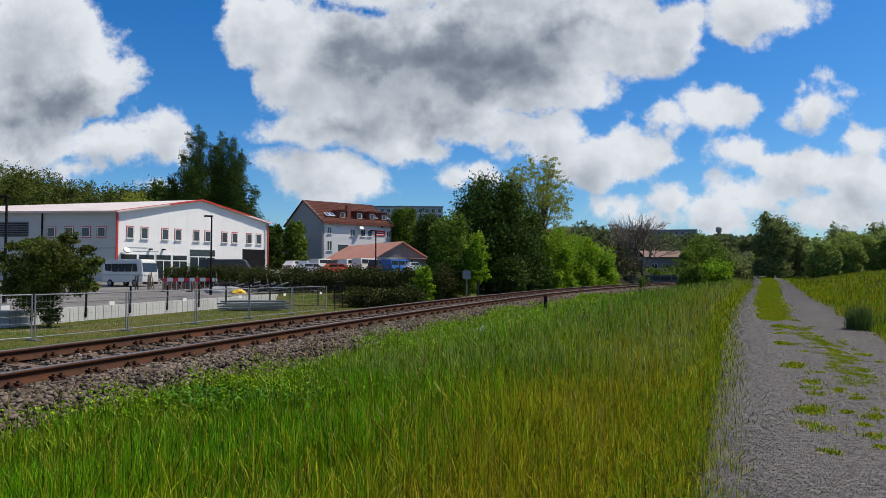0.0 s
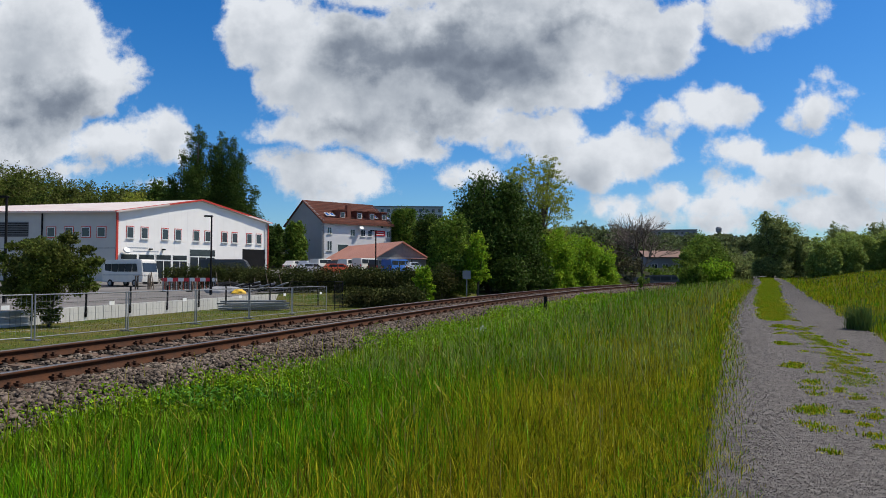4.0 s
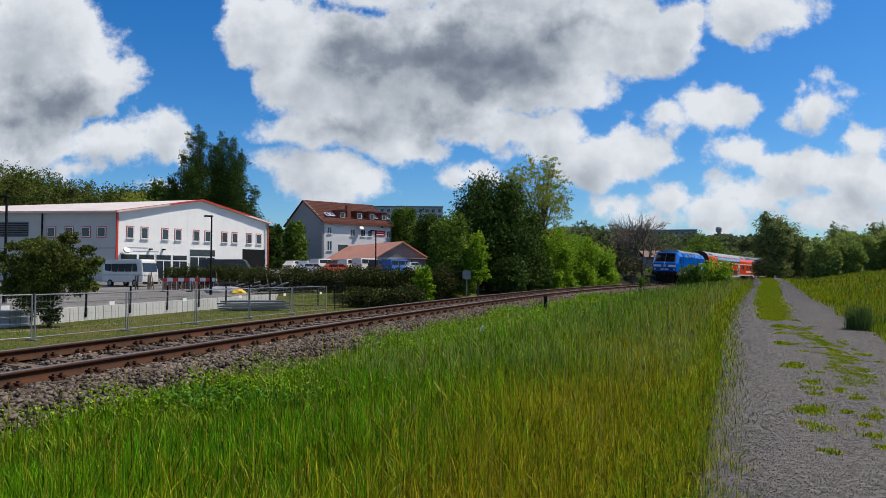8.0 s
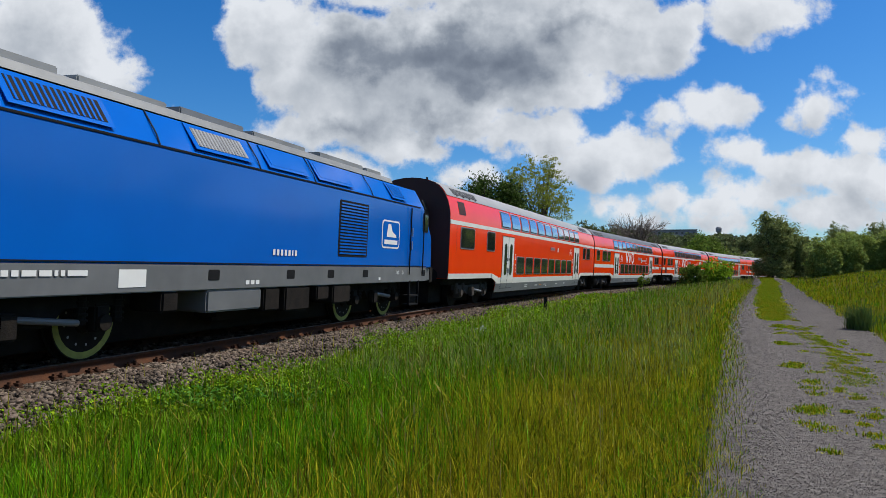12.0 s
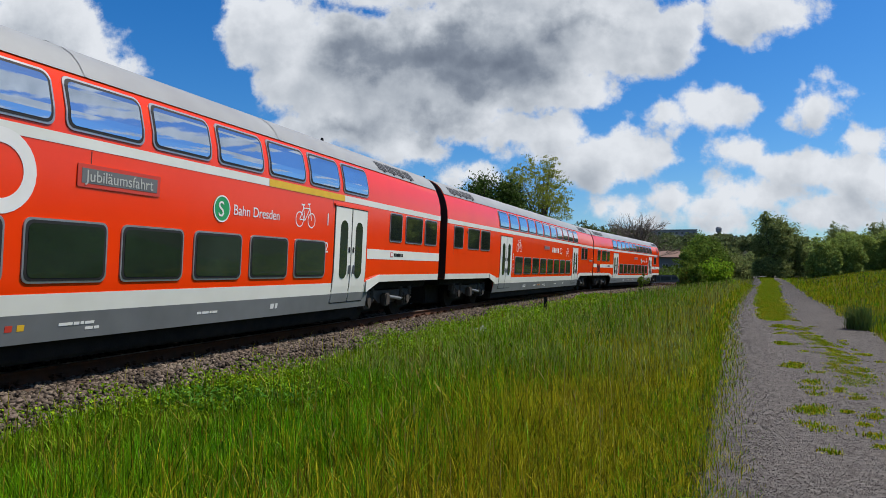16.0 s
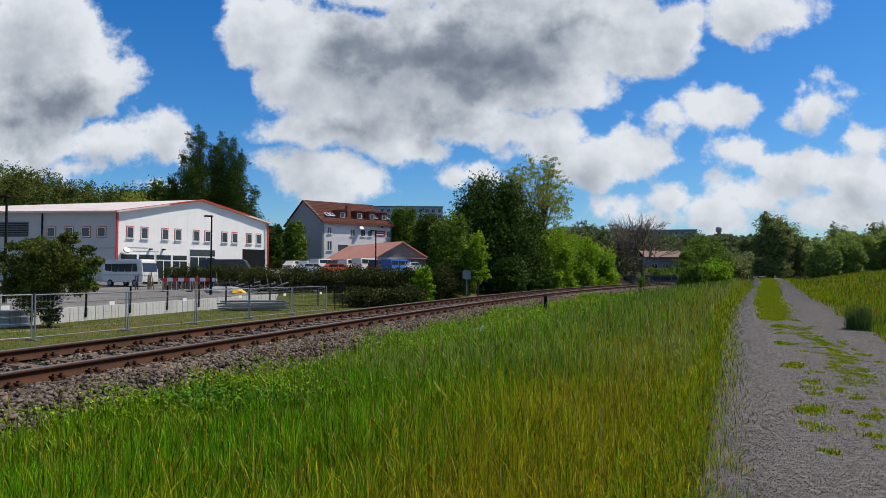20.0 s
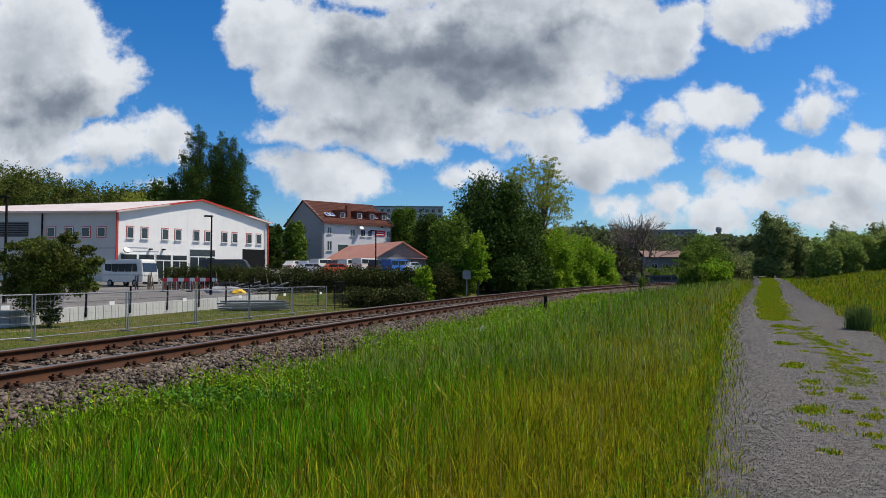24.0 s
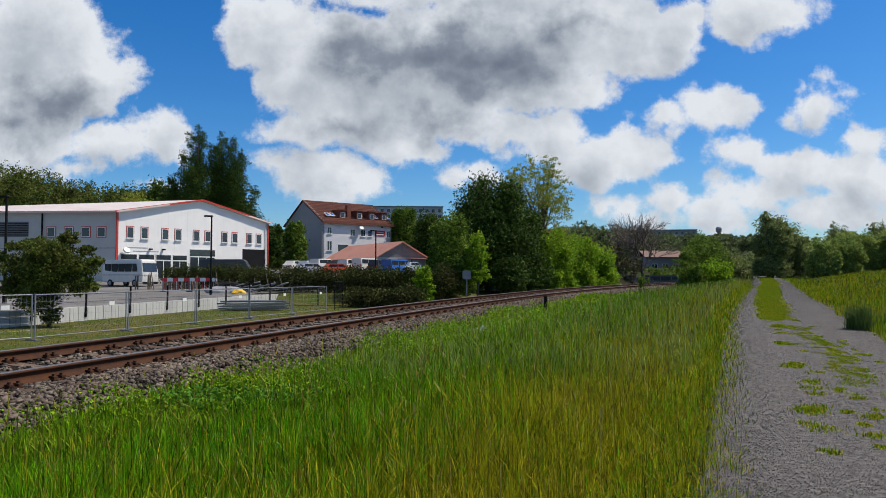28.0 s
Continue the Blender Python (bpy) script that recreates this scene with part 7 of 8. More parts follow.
def hall():
    A, C = (-36.9, 80.0), (-24.2, 97.6)
    E, D, P, R = (-80.0, 82.6), (-80.0, 121.0), (-30.5, 88.9), (-80.0, 101.5)
    h = thing("industrial_hall", Matrix(), "white industrial hall with red roof edges and a low gable", "industrial hall")
    L = math.dist(A, C)
    LP = math.dist(A, P)
    ez, rz = 8.43, 10.65
    g = poly_wall("gable_wall", A, C, [(0, -1), (L, -1), (L, ez), (LP, rz), (0, ez)], 0.3, "hallwhite", h, "white sheet-metal gable wall")
    # side wall in the darker cladding, shade included in its colour
    side = poly_wall("side_wall", E, A, [(0, -1), (math.dist(E, A), -1), (math.dist(E, A), ez), (0, ez)], 0.3, "hallshade", h, "sheet-metal side wall, its shade put into the grey")
    poly_wall("back_wall", C, D, [(0, -1), (math.dist(C, D), -1), (math.dist(C, D), ez), (0, ez)], 0.3, "hallshade", h)
    poly_wall("end_wall", D, E, [(0, -1), (math.dist(D, E), -1), (math.dist(D, E), ez), (math.dist(D, R), rz), (0, ez)], 0.3, "hallshade", h)
    out = Vector((C[1] - A[1], -(C[0] - A[0]))).normalized() * 0.35
    a, c, p = (Vector(v) + out for v in (A, C, P))
    s = Vector((0.0, -0.5))
    slab("roof_slope", [(a.x, a.y - 0.4, ez + 0.02), (p.x, p.y, rz + 0.05), (R[0], R[1], rz + 0.05), (E[0], E[1] - 0.4, ez + 0.02)], 0.18, "hallroof", h, "pale reddish metal roof")
    slab("roof_slope", [(p.x, p.y, rz + 0.05), (c.x + 0.3, c.y + 0.2, ez + 0.02), (D[0], D[1], ez + 0.02), (R[0], R[1], rz + 0.05)], 0.18, "hallroof", h)
    m = wall_frame(A, C, 0)
    for q0, q1 in (((-0.45, ez + 0.02), (LP, rz + 0.06)), ((LP, rz + 0.06), (L + 0.45, ez + 0.02))):
        t = part("verge_trim", prism(bmesh.new(), [(q0[0], q0[1] - 0.16), (q1[0], q1[1] - 0.16), (q1[0], q1[1] + 0.05), (q0[0], q0[1] + 0.05)], -0.43, -0.36), "redtrim", h, "red roof edge")
        t.matrix_local = m
    t = part("corner_trim", boxed(-0.11, 0.11, -0.10, 0.05, -0.5, ez), "redtrim", h, "red corner strip"); t.matrix_local = m
    t = part("corner_trim", boxed(L - 0.06, L + 0.08, -0.10, 0.05, -0.5, ez), "redtrim", h); t.matrix_local = m
    me = wall_frame(E, A, 0)
    LE = math.dist(E, A)
    t = part("eave_trim", boxed(0, LE + 0.3, -0.46, -0.40, ez - 0.08, ez + 0.06), "redtrim", h, "red roof edge"); t.matrix_local = me
    # gable: upper windows in pairs, shopfront below, gate
    for x in (1.57, 3.36, 6.02, 7.77, 10.34, 12.01, 14.55, 16.17, 18.53, 20.14):
        wall_window(h, m, x, 5.5, 0.98, 1.38, "redtrim", 0, False)
        wall_window(h, m, x, 5.46, 0.86, 1.32, "winwhite", 0, True).matrix_local = m @ pose(0, -0.03, 0)
    for k in range(24):
        x = 0.25 + k * (L - 0.5) / 24
        top = float(np.interp(x, (0, LP, L), (ez, rz, ez))) - 0.3
        t = part("cladding_seam", boxed(x, x + 0.025, -0.006, 0.0, 0.0, top), "hallwhite", g)
    for k in range(4):
        x = 0.4 + k * 2.2
        f = part("shop_window", boxed(x, x + 2.05, -0.05, 0.05, 0.6, 3.7), "winwhite", h); f.matrix_local = m
        for a0, a1, b0, b1 in ((0.1, 1.0, 0.7, 2.9), (1.1, 2.0, 0.7, 2.9), (0.1, 2.0, 3.05, 3.6)):
            part("pane", boxed(x + a0, x + a1, -0.06, -0.045, b0, b1), "glassdark", f)
    f = part("gate", boxed(9.35, 13.2, -0.05, 0.1, -0.5, 4.5), "winwhite", h, "wide glazed gate"); f.matrix_local = m
    part("gate_glass", boxed(9.45, 13.1, -0.06, -0.045, 3.6, 4.4), "glassdark", f)
    for k in range(3):
        part("gate_glass", boxed(9.5 + k * 1.22, 10.6 + k * 1.22, -0.06, -0.045, 0.4, 3.45), "glassdark", f)
    # no opening is cut: a dark panel stands for the shade inside
    f = part("open_gateway", boxed(17.46, 21.25, -0.03, 0.1, -0.5, 4.7), "dark", h, "dark panel for the shade inside an open gateway"); f.matrix_local = m
    # faint wall lettering as plain bars
    for x, w, z in ((1.2, 2.6, 4.35), (2.0, 3.2, 3.95)):
        t = part("wall_lettering_bar", boxed(x, x + w, -0.02, 0.0, z, z + 0.10), "carsilver", h); t.matrix_local = m
    t = part("satellite_dish", tubed((0.9, -0.5, 4.0), (0.9, -0.62, 4.1), 0.42, 0.36, 16), "winwhite", h); t.matrix_local = m
    for x in (3.9, 5.6):
        t = part("wall_lamp", boxed(x, x + 0.3, -0.5, 0.0, 4.2, 4.35, 0.03), "dark", h); t.matrix_local = m
    # side wall: windows and a shutter
    for d in (1.8, 3.63, 5.6, 7.7):
        wall_window(h, me, LE - d, 5.45, 1.15, 1.3, "redtrim", 0, False)
        wall_window(h, me, LE - d, 5.53, 0.98, 1.14, "winwhite", 0, False).matrix_local = me @ pose(0, -0.05, 0)
    t = part("shutter", boxed(LE - 18.0, LE - 10.4, -0.06, 0.0, 5.6, 7.3), "locogrey", h, "dark grey louvred band"); t.matrix_local = me
    for k in range(8):
        t = part("louvre", boxed(LE - 18.0, LE - 10.4, -0.10, -0.05, 5.65 + k * 0.2, 5.72 + k * 0.2), "under", h); t.matrix_local = me
    t = part("downpipe", tubed((LE - 8.75, -0.1, 0), (LE - 8.75, -0.1, ez - 0.2), 0.09), "dark", h); t.matrix_local = me
    t = part("downpipe", tubed((L - 0.5, -0.1, 3.4), (L - 0.5, -0.1, ez - 0.2), 0.06), "winwhite", h); t.matrix_local = m
    t = part("wall_seam", boxed(0, LE, -0.02, 0, 4.25, 4.32), "locogrey", h); t.matrix_local = me


hall()


def house():
    F, G = Vector((-21.3, 125.0)), Vector((-9.8, 134.2))
    h = thing("apartment_house", Matrix(), "white rendered house with brown tiled roof and dormers", "house")
    d = (G - F).normalized()
    b = Vector((-d.y, d.x))
    dep, ez, rz, z0 = 14.6, 11.0, 15.2, 0.5
    B, K = F + b * dep, G + b * dep
    L = (G - F).length
    poly_wall("front_wall", F, G, [(0, z0), (L, z0), (L, ez), (0, ez)], 0.35, "render_white", h, "white rendered front wall")
    # gables in the toned-down render, shade being part of the colour
    poly_wall("gable_wall", B, F, [(0, z0), (dep, z0), (dep, ez), (dep / 2, rz), (0, ez)], 0.35, "render_shade", h, "plain gable wall with its shade put into the grey")
    poly_wall("gable_wall", G, K, [(0, z0), (dep, z0), (dep, ez), (dep / 2, rz), (0, ez)], 0.35, "render_shade", h)
    poly_wall("back_wall", K, B, [(0, z0), (L, z0), (L, ez), (0, ez)], 0.35, "render_shade", h)
    R0, R1 = F + b * dep / 2, G + b * dep / 2
    e0, e1 = F - b * 0.5 - d * 0.25, G - b * 0.5 + d * 0.25
    k0, k1 = B + b * 0.5 - d * 0.25, K + b * 0.5 + d * 0.25
    r0, r1 = R0 - d * 0.25, R1 + d * 0.25
    drop = (rz - ez) / (dep / 2) * 0.5
    slab("roof_slope", [(*e0, ez - drop), (*e1, ez - drop), (*r1, rz), (*r0, rz)], 0.2, "tileroof", h, "brown-red tiled roof slope")
    slab("roof_slope", [(*k0, ez - drop), (*k1, ez - drop), (*r1, rz), (*r0, rz)], 0.2, "tileroof", h)
    m = wall_frame(F, G, 0)
    f = part("fascia", boxed(-0.3, L + 0.3, -0.55, -0.40, ez - 0.55, ez - 0.15), "tileroof", h); f.matrix_local = m
    rows = bmesh.new()
    for k in range(14):
        t = k / 14
        y, z = -0.5 + t * (dep / 2 + 0.5), ez - drop + t * (rz - ez + drop)
        box(rows, -0.25, L + 0.25, y, y + 0.12, z + 0.15, z + 0.26)
    o = part("tile_courses", rows, "tileroof", h, "rows of roof tiles"); o.matrix_local = m
    # dormers, roof windows, chimney
    for x in (4.6, 8.2, 10.9, 13.6):
        q = part("dormer", boxed(x - 0.65, x + 0.65, 0.9, 3.6, ez + 0.5, ez + 2.1), "tileroof", h, "tiled dormer"); q.matrix_local = m
        o = part("dormer_window", boxed(x - 0.45, x + 0.45, 0.84, 0.92, ez + 0.75, ez + 1.75), "winwhite", q); 
        part("pane", boxed(x - 0.36, x + 0.36, 0.82, 0.85, ez + 0.85, ez + 1.65), "glassdark", q)
        part("dormer_roof", boxed(x - 0.85, x + 0.85, 0.65, 4.0, ez + 2.05, ez + 2.2, 0.03), "tileroof", q)
    sl = math.degrees(math.atan2(rz - ez, dep / 2))
    for x in (1.7, 2.7, 12.0, 14.6):
        o = part("roof_window", boxed(-0.4, 0.4, -0.6, 0.6, 0.2, 0.34), "winwhite", h, "tilted roof window"); o.matrix_local = m @ pose(x, 1.6, ez + 1.0, sl)
        part("pane", boxed(-0.3, 0.3, -0.5, 0.5, 0.34, 0.36), "skyglass", o)
    o = part("chimney", boxed(6.0, 6.8, 1.6, 2.4, ez + 0.6, ez + 3.2, 0.02), "tileroof", h, "red brick chimney"); o.matrix_local = m
    for x, z, w, hh in ((1.4, 8.6, 0.9, 1.25), (6.2, 8.4, 1.0, 1.25), (8.4, 8.4, 1.0, 1.25), (9.9, 8.4, 0.9, 1.15), (14.0, 8.4, 0.8, 1.2),
                        (1.4, 5.6, 1.0, 1.8), (4.2, 5.4, 2.4, 1.5), (8.6, 5.6, 1.0, 1.3), (11.6, 5.6, 1.0, 1.3), (12.6, 10.1, 0.5, 0.6)):
        wall_window(h, m, x, z, w, hh, "winwhite", 1 if w < 2 else 0)
    o = part("satellite_dish", tubed((7.7, -0.5, 9.9), (7.7, -0.62, 10.0), 0.5, 0.42, 16), "winwhite", h); o.matrix_local = m
    s = part("wall_sign", boxed(11.0, 13.2, -0.08, 0.0, 8.6, 9.6), "signred", h, "red wall sign"); s.matrix_local = m
    for k in range(2):
        part("sign_bar", boxed(11.3 + 0.2 * k, 12.9, -0.095, -0.08, 8.80 + 0.42 * k, 8.92 + 0.40 * k), "lettering", s)


house()


def low_building():
    h = thing("low_building", pose(-19.5, 118.4, 1.0, 0, 0, -58.2), "low outbuilding with a salmon-coloured roof", "outbuilding")
    L, D, ez, rz = 18.8, 8.3, 2.85, 5.25
    part("wall", boxed(0, L, 0, D, -0.6, ez), "render_shade", h)
    slab("roof_slope", [(-0.4, -0.5, ez - 0.1), (L + 0.4, -0.5, ez - 0.1), (L + 0.4, D / 2, rz), (-0.4, D / 2, rz)], 0.14, "pinkroof", h, "salmon sheet-metal roof")
    slab("roof_slope", [(-0.4, D + 0.5, ez - 0.1), (L + 0.4, D + 0.5, ez - 0.1), (L + 0.4, D / 2, rz), (-0.4, D / 2, rz)], 0.14, "pinkroof", h)
    part("gable", prism(bmesh.new(), [(0, ez), (D, ez), (D / 2, rz - 0.1)], L - 0.2, L, "x"), "locogrey", h, "grey boarded gable")
    for x in np.arange(0.6, L, 0.9):
        part("roof_joint", prism(bmesh.new(), [(-0.5, ez - 0.08), (D / 2, rz + 0.02), (D / 2, rz + 0.05), (-0.5, ez - 0.05)], x, x + 0.04, "x"), "pinkroof", h)
    for x in (1.5, 4.0, 6.5, 9.0, 11.5, 14.5, 17.0):
        wall_window(h, Matrix(), x, 0.9, 1.2, 1.1)
    lean = part("lean_to_roof", boxed(L + 0.3, L + 4.5, 3.2, D + 0.5, 2.55, 2.65), "pinkroof", h, "salmon lean-to roof")
    for x, y in ((L + 0.5, 3.4), (L + 4.3, 3.4), (L + 4.3, D + 0.3)):
        part("timber_post", boxed(x - 0.08, x + 0.08, y - 0.08, y + 0.08, -0.6, 2.56), "wood", lean)


low_building()


def block(x, y, z, L, floors, turn, label, bays, m="pale", D=11.0, fh=2.8):
    """Long slab of flats with rows of windows."""
    h = thing("apartment_block", pose(x, y, z, 0, 0, turn), label, "apartment block", "far apartment blocks")
    H = floors * fh + 0.6
    part("wall", boxed(0, L, 0, D, -4, H), m, h)
    part("roof", boxed(-0.3, L + 0.3, -0.3, D + 0.3, H, H + 0.4), "locogrey", h)
    pane = boxed(-0.7, 0.7, -0.06, 0.02, 0, 1.4)
    first = None
    for f in range(floors):
        for k in range(bays):
            mm = pose((k + 0.5) * L / bays, 0, f * fh + 1.0)
            if first is None:
                first = part("window", pane, "glassdark", h); first.matrix_local = mm
            else:
                again("window", first.data, h, mm)
        part("floor_joint", boxed(0, L, -0.03, 0, f * fh + 0.2, f * fh + 0.4), "winwhite" if m == "pale" else "pale", h)


block(-42, 330, 19.0, 42, 5, 4, "long pale block of flats on the hill", 14)
block(103, 420, 13.5, 46, 5, -8, "long dark block of flats on the hill", 14, "bluegrey")
block(150, 416, 9.6, 22, 5, -8, "block of flats on the hill", 7, "pale")
block(-118, 260, 20.0, 30, 4, 10, "block of flats among hillside trees", 9)


def water_tower():
    t = thing("water_tower", pose(175.6, 450, gz(175.6, 450)), "slim far water tower with a round tank", "water tower")
    zt = 33.0 - gz(175.6, 450)
    part("shaft", tubed((0, 0, -2), (0, 0, zt - 4), 0.6, 0.5, 12), "bluegrey", t)
    b = bmesh.new()
    for (z0, r0), (z1, r1) in zip(((-4.6, 0.7), (-3.6, 1.6), (-1.6, 1.9)), ((-3.6, 1.6), (-1.6, 1.9), (-0.6, 1.2))):
        tube(b, (0, 0, zt + z0), (0, 0, zt + z1), r0, r1, 16)
    part("tank", b, "bluegrey", t)


water_tower()


def red_roof_house():
    h = thing("far_house", pose(36.8, 128, gz(40, 130) - 2.2, 0, 0, 6), "far low house with a reddish roof beyond the railway", "house")
    # wall takes the darker facade grey in place of the shade on it
    part("wall", boxed(0, 8.5, 0, 7, -3, 4.2), "bluegrey", h)
    slab("roof_slope", [(-0.5, -0.5, 4.1), (9.0, -0.5, 4.1), (8.6, 3.5, 5.4), (0, 3.5, 5.4)], 0.15, "fadedroof", h, "faded reddish-brown roof")
    slab("roof_slope", [(-0.5, 7.5, 4.1), (9.0, 7.5, 4.1), (8.6, 3.5, 5.4), (0, 3.5, 5.4)], 0.15, "fadedroof", h)
    for x in (1.5, 3.5, 5.5, 7.2):
        wall_window(h, Matrix(), x, 1.6, 1.1, 1.3)


red_roof_house()


def bare_tree(x, y, height):
    t = thing("bare_tree", pose(x, y, gz(x, y)), "thin bare tree with fine brown twigs", "tree")
    r = random.Random(5)
    trunk, twigs = bmesh.new(), bmesh.new()

    def grow(p, d, ln, rad, depth):
        q = p + d * ln
        tube(trunk if depth < 2 else twigs, p, q, rad, rad * 0.62, 6 if depth < 3 else 4)
        if depth == 5:
            return
        for k in range(4 if depth else 6):
            e = (d + Vector((r.gauss(0, .5), r.gauss(0, .5), r.gauss(0.12, .25)))).normalized()
            grow(p.lerp(q, r.uniform(0.55, 1.0)), e, ln * r.uniform(0.6, 0.88), rad * 0.62, depth + 1)
    grow(Vector((0, 0, -0.2)), Vector((0, 0, 1)), height * 0.36, 0.16, 0)
    part("trunk", trunk, "bark", t)
    part("twig_crown", twigs, "twig", t)


bare_tree(26.4, 94, 9.6)


# ------------------------------------------------------------------ vehicles and yard clutter
def wheel_part(parent, x, y, r, w=0.2):
    tyre = part("wheel", tubed((x, y - w / 2, r), (x, y + w / 2, r), r, seg=18), "rubber", parent)
    part("rim", tubed((x, y - w / 2 - 0.01, r), (x, y + w / 2 + 0.01, r), r * 0.55, seg=12), "steel", tyre)


def vehicle(name, x, y, turn, profile, width, paint, label, category, wins, wheels, r=0.33, z=None):
    """Car body from its side outline; wins: side window outlines; front is at -x."""
    v = thing(name, pose(x, y, gz(x, y) + 0.05 if z is None else z, 0, 0, turn), label, category, "parked vehicles")
    bm = prism(bmesh.new(), profile, -width / 2, width / 2)
    top = max(b for a, b in profile)
    for q in bm.verts:
        if q.co.z > top * 0.55:
            q.co.y *= 1 - 0.16 * (q.co.z - top * 0.55) / (top * 0.45)
    bmesh.ops.bevel(bm, geom=bm.edges[:], offset=0.05, segments=2, affect="EDGES")
    part("body", bm, paint, v)
    for o in wins:
        for sg in (-1, 1):
            mz = sum(b for a, b in o) / len(o)
            yy = sg * width / 2 * (1 - 0.16 * max(0, (mz - top * 0.55) / (top * 0.45)))
            b = prism(bmesh.new(), o, yy - 0.03, yy + 0.03)
            part("side_window", b, "glassdark", v)
    for wx in wheels:
        for sg in (-1, 1):
            wheel_part(v, wx, sg * (width / 2 - 0.06), r)
    x0, x1 = min(a for a, b in profile), max(a for a, b in profile)
    for sg in (-1, 1):
        part("headlamp", boxed(x0 - 0.02, x0 + 0.06, sg * width * 0.33 - 0.14, sg * width * 0.33 + 0.14, top * 0.36, top * 0.46, 0.02), "lampoff", v)
        part("tail_lamp", boxed(x1 - 0.06, x1 + 0.02, sg * width * 0.38 - 0.08, sg * width * 0.38 + 0.08, top * 0.40, top * 0.55, 0.02), "signred", v)
    part("bumper", boxed(x0 - 0.05, x0 + 0.08, -width * 0.45, width * 0.45, 0.25, 0.48, 0.03), "dark", v)
    return v


BUS = [(-2.9, 0.45), (2.9, 0.45), (2.95, 1.5), (2.9, 2.55), (2.7, 2.72), (-2.5, 2.72), (-2.72, 2.5), (-2.93, 1.4), (-2.95, 0.9)]
bus = vehicle("minibus", -31.8, 72.0, 153, BUS, 2.0, "vanwhite", "old white minibus parked in the yard", "minibus",
              [[(-2.2, 1.5), (-1.5, 1.5), (-1.5, 2.3), (-2.0, 2.3)]] + [[(-1.35 + 1.0 * k, 1.5), (-0.45 + 1.0 * k, 1.5), (-0.45 + 1.0 * k, 2.3), (-1.35 + 1.0 * k, 2.3)] for k in range(4)], (-1.9, 1.7), 0.36)
part("rear_window", boxed(2.93, 2.97, -0.75, 0.75, 1.55, 2.3, 0.01), "glassdark", bus)
part("windscreen", prism(bmesh.new(), [(-2.955, 1.5), (-2.80, 2.35), (-2.74, 2.35), (-2.88, 1.5)], -0.82, 0.82), "glassdark", bus)
part("side_stripe", boxed(-2.6, 2.8, -1.02, 1.02, 1.12, 1.24), "carsilver", bus)
truck = vehicle("box_van", -23.2, 76.0, 186, [(-2.7, 0.5), (2.7, 0.5), (2.72, 2.35), (2.5, 2.6), (-1.7, 2.6), (-2.0, 2.45), (-2.45, 1.65), (-2.75, 1.4)], 2.0, "cardark", "dark box van parked behind the hedge", "van",
                [[(-2.1, 1.6), (-1.4, 1.6), (-1.4, 2.3), (-1.8, 2.3)], [(-1.2, 1.6), (0.4, 1.6), (0.4, 2.3), (-1.2, 2.3)]], (-1.9, 1.8), 0.4)
CAR = [(-2.1, 0.3), (2.1, 0.3), (2.15, 0.85), (1.9, 1.0), (1.5, 1.45), (-0.4, 1.47), (-1.1, 1.0), (-2.0, 0.85)]
SUV = [(-2.2, 0.4), (2.2, 0.4), (2.25, 1.1), (2.1, 1.75), (-0.5, 1.78), (-1.1, 1.15), (-2.15, 1.0)]
VAN = [(-2.4, 0.35), (2.4, 0.35), (2.45, 1.9), (-1.2, 1.95), (-2.0, 1.2), (-2.4, 0.95)]
CW = [[(-0.9, 1.0), (0.2, 1.0), (0.2, 1.36), (-0.35, 1.36)], [(0.3, 1.0), (1.5, 1.0), (1.3, 1.36), (0.3, 1.36)]]
SW = [[(-0.9, 1.15), (0.2, 1.15), (0.2, 1.62), (-0.45, 1.62)], [(0.3, 1.15), (1.9, 1.15), (1.85, 1.62), (0.3, 1.62)]]
VW = [[(-1.7, 1.2), (-0.7, 1.2), (-0.7, 1.75), (-1.2, 1.75)], [(-0.5, 1.2), (0.8, 1.2), (0.8, 1.75), (-0.5, 1.75)], [(0.95, 1.2), (2.2, 1.2), (2.2, 1.75), (0.95, 1.75)]]
for x, y, turn, kind, paint, label in ((-20.8, 101, 240, CAR, "vanwhite", "white car in the row beside the hedge"), (-18.7, 100, 242, CAR, "carsilver", "silver car in the row beside the hedge"),
                                       (-16.6, 99, 240, SUV, "vanwhite", "white off-road car beside the hedge"), (-14.6, 99, 245, CAR, "cardark", "dark blue-grey car beside the hedge"),
                                       (-12.6, 98, 240, SUV, "vanwhite", "white off-road car beside the hedge"), (-13.4, 91, 200, CAR, "carred", "orange-red car half hidden by the hedge"),
                                       (-10.4, 97, 240, VAN, "vanwhite", "white van in the row of cars"), (-8.2, 96, 240, SUV, "cardark", "dark off-road car in the row"),
                                       (-6.0, 93, 238, VAN, "carblue", "blue van in the row of cars"), (-4.2, 95, 240, CAR, "carsilver", "silver car at the end of the row"),
                                       (-17.0, 92, 215, CAR, "carsilver", "silver car half hidden by the hedge"), (-26.0, 88, 200, VAN, "cardark", "dark van parked before the hall"), (26.4, 93, 190, CAR, "cardark", "dark car parked beyond the railway"), (30.0, 96, 185, VAN, "cardark", "dark van parked beyond the railway")):
    vehicle("parked_van" if kind is VAN else "parked_car", x, y, turn, kind, 1.8, paint, label, "van" if kind is VAN else "car", {1: CW, 2: SW, 3: VW}[1 if kind is CAR else 2 if kind is SUV else 3], (-1.35, 1.35))


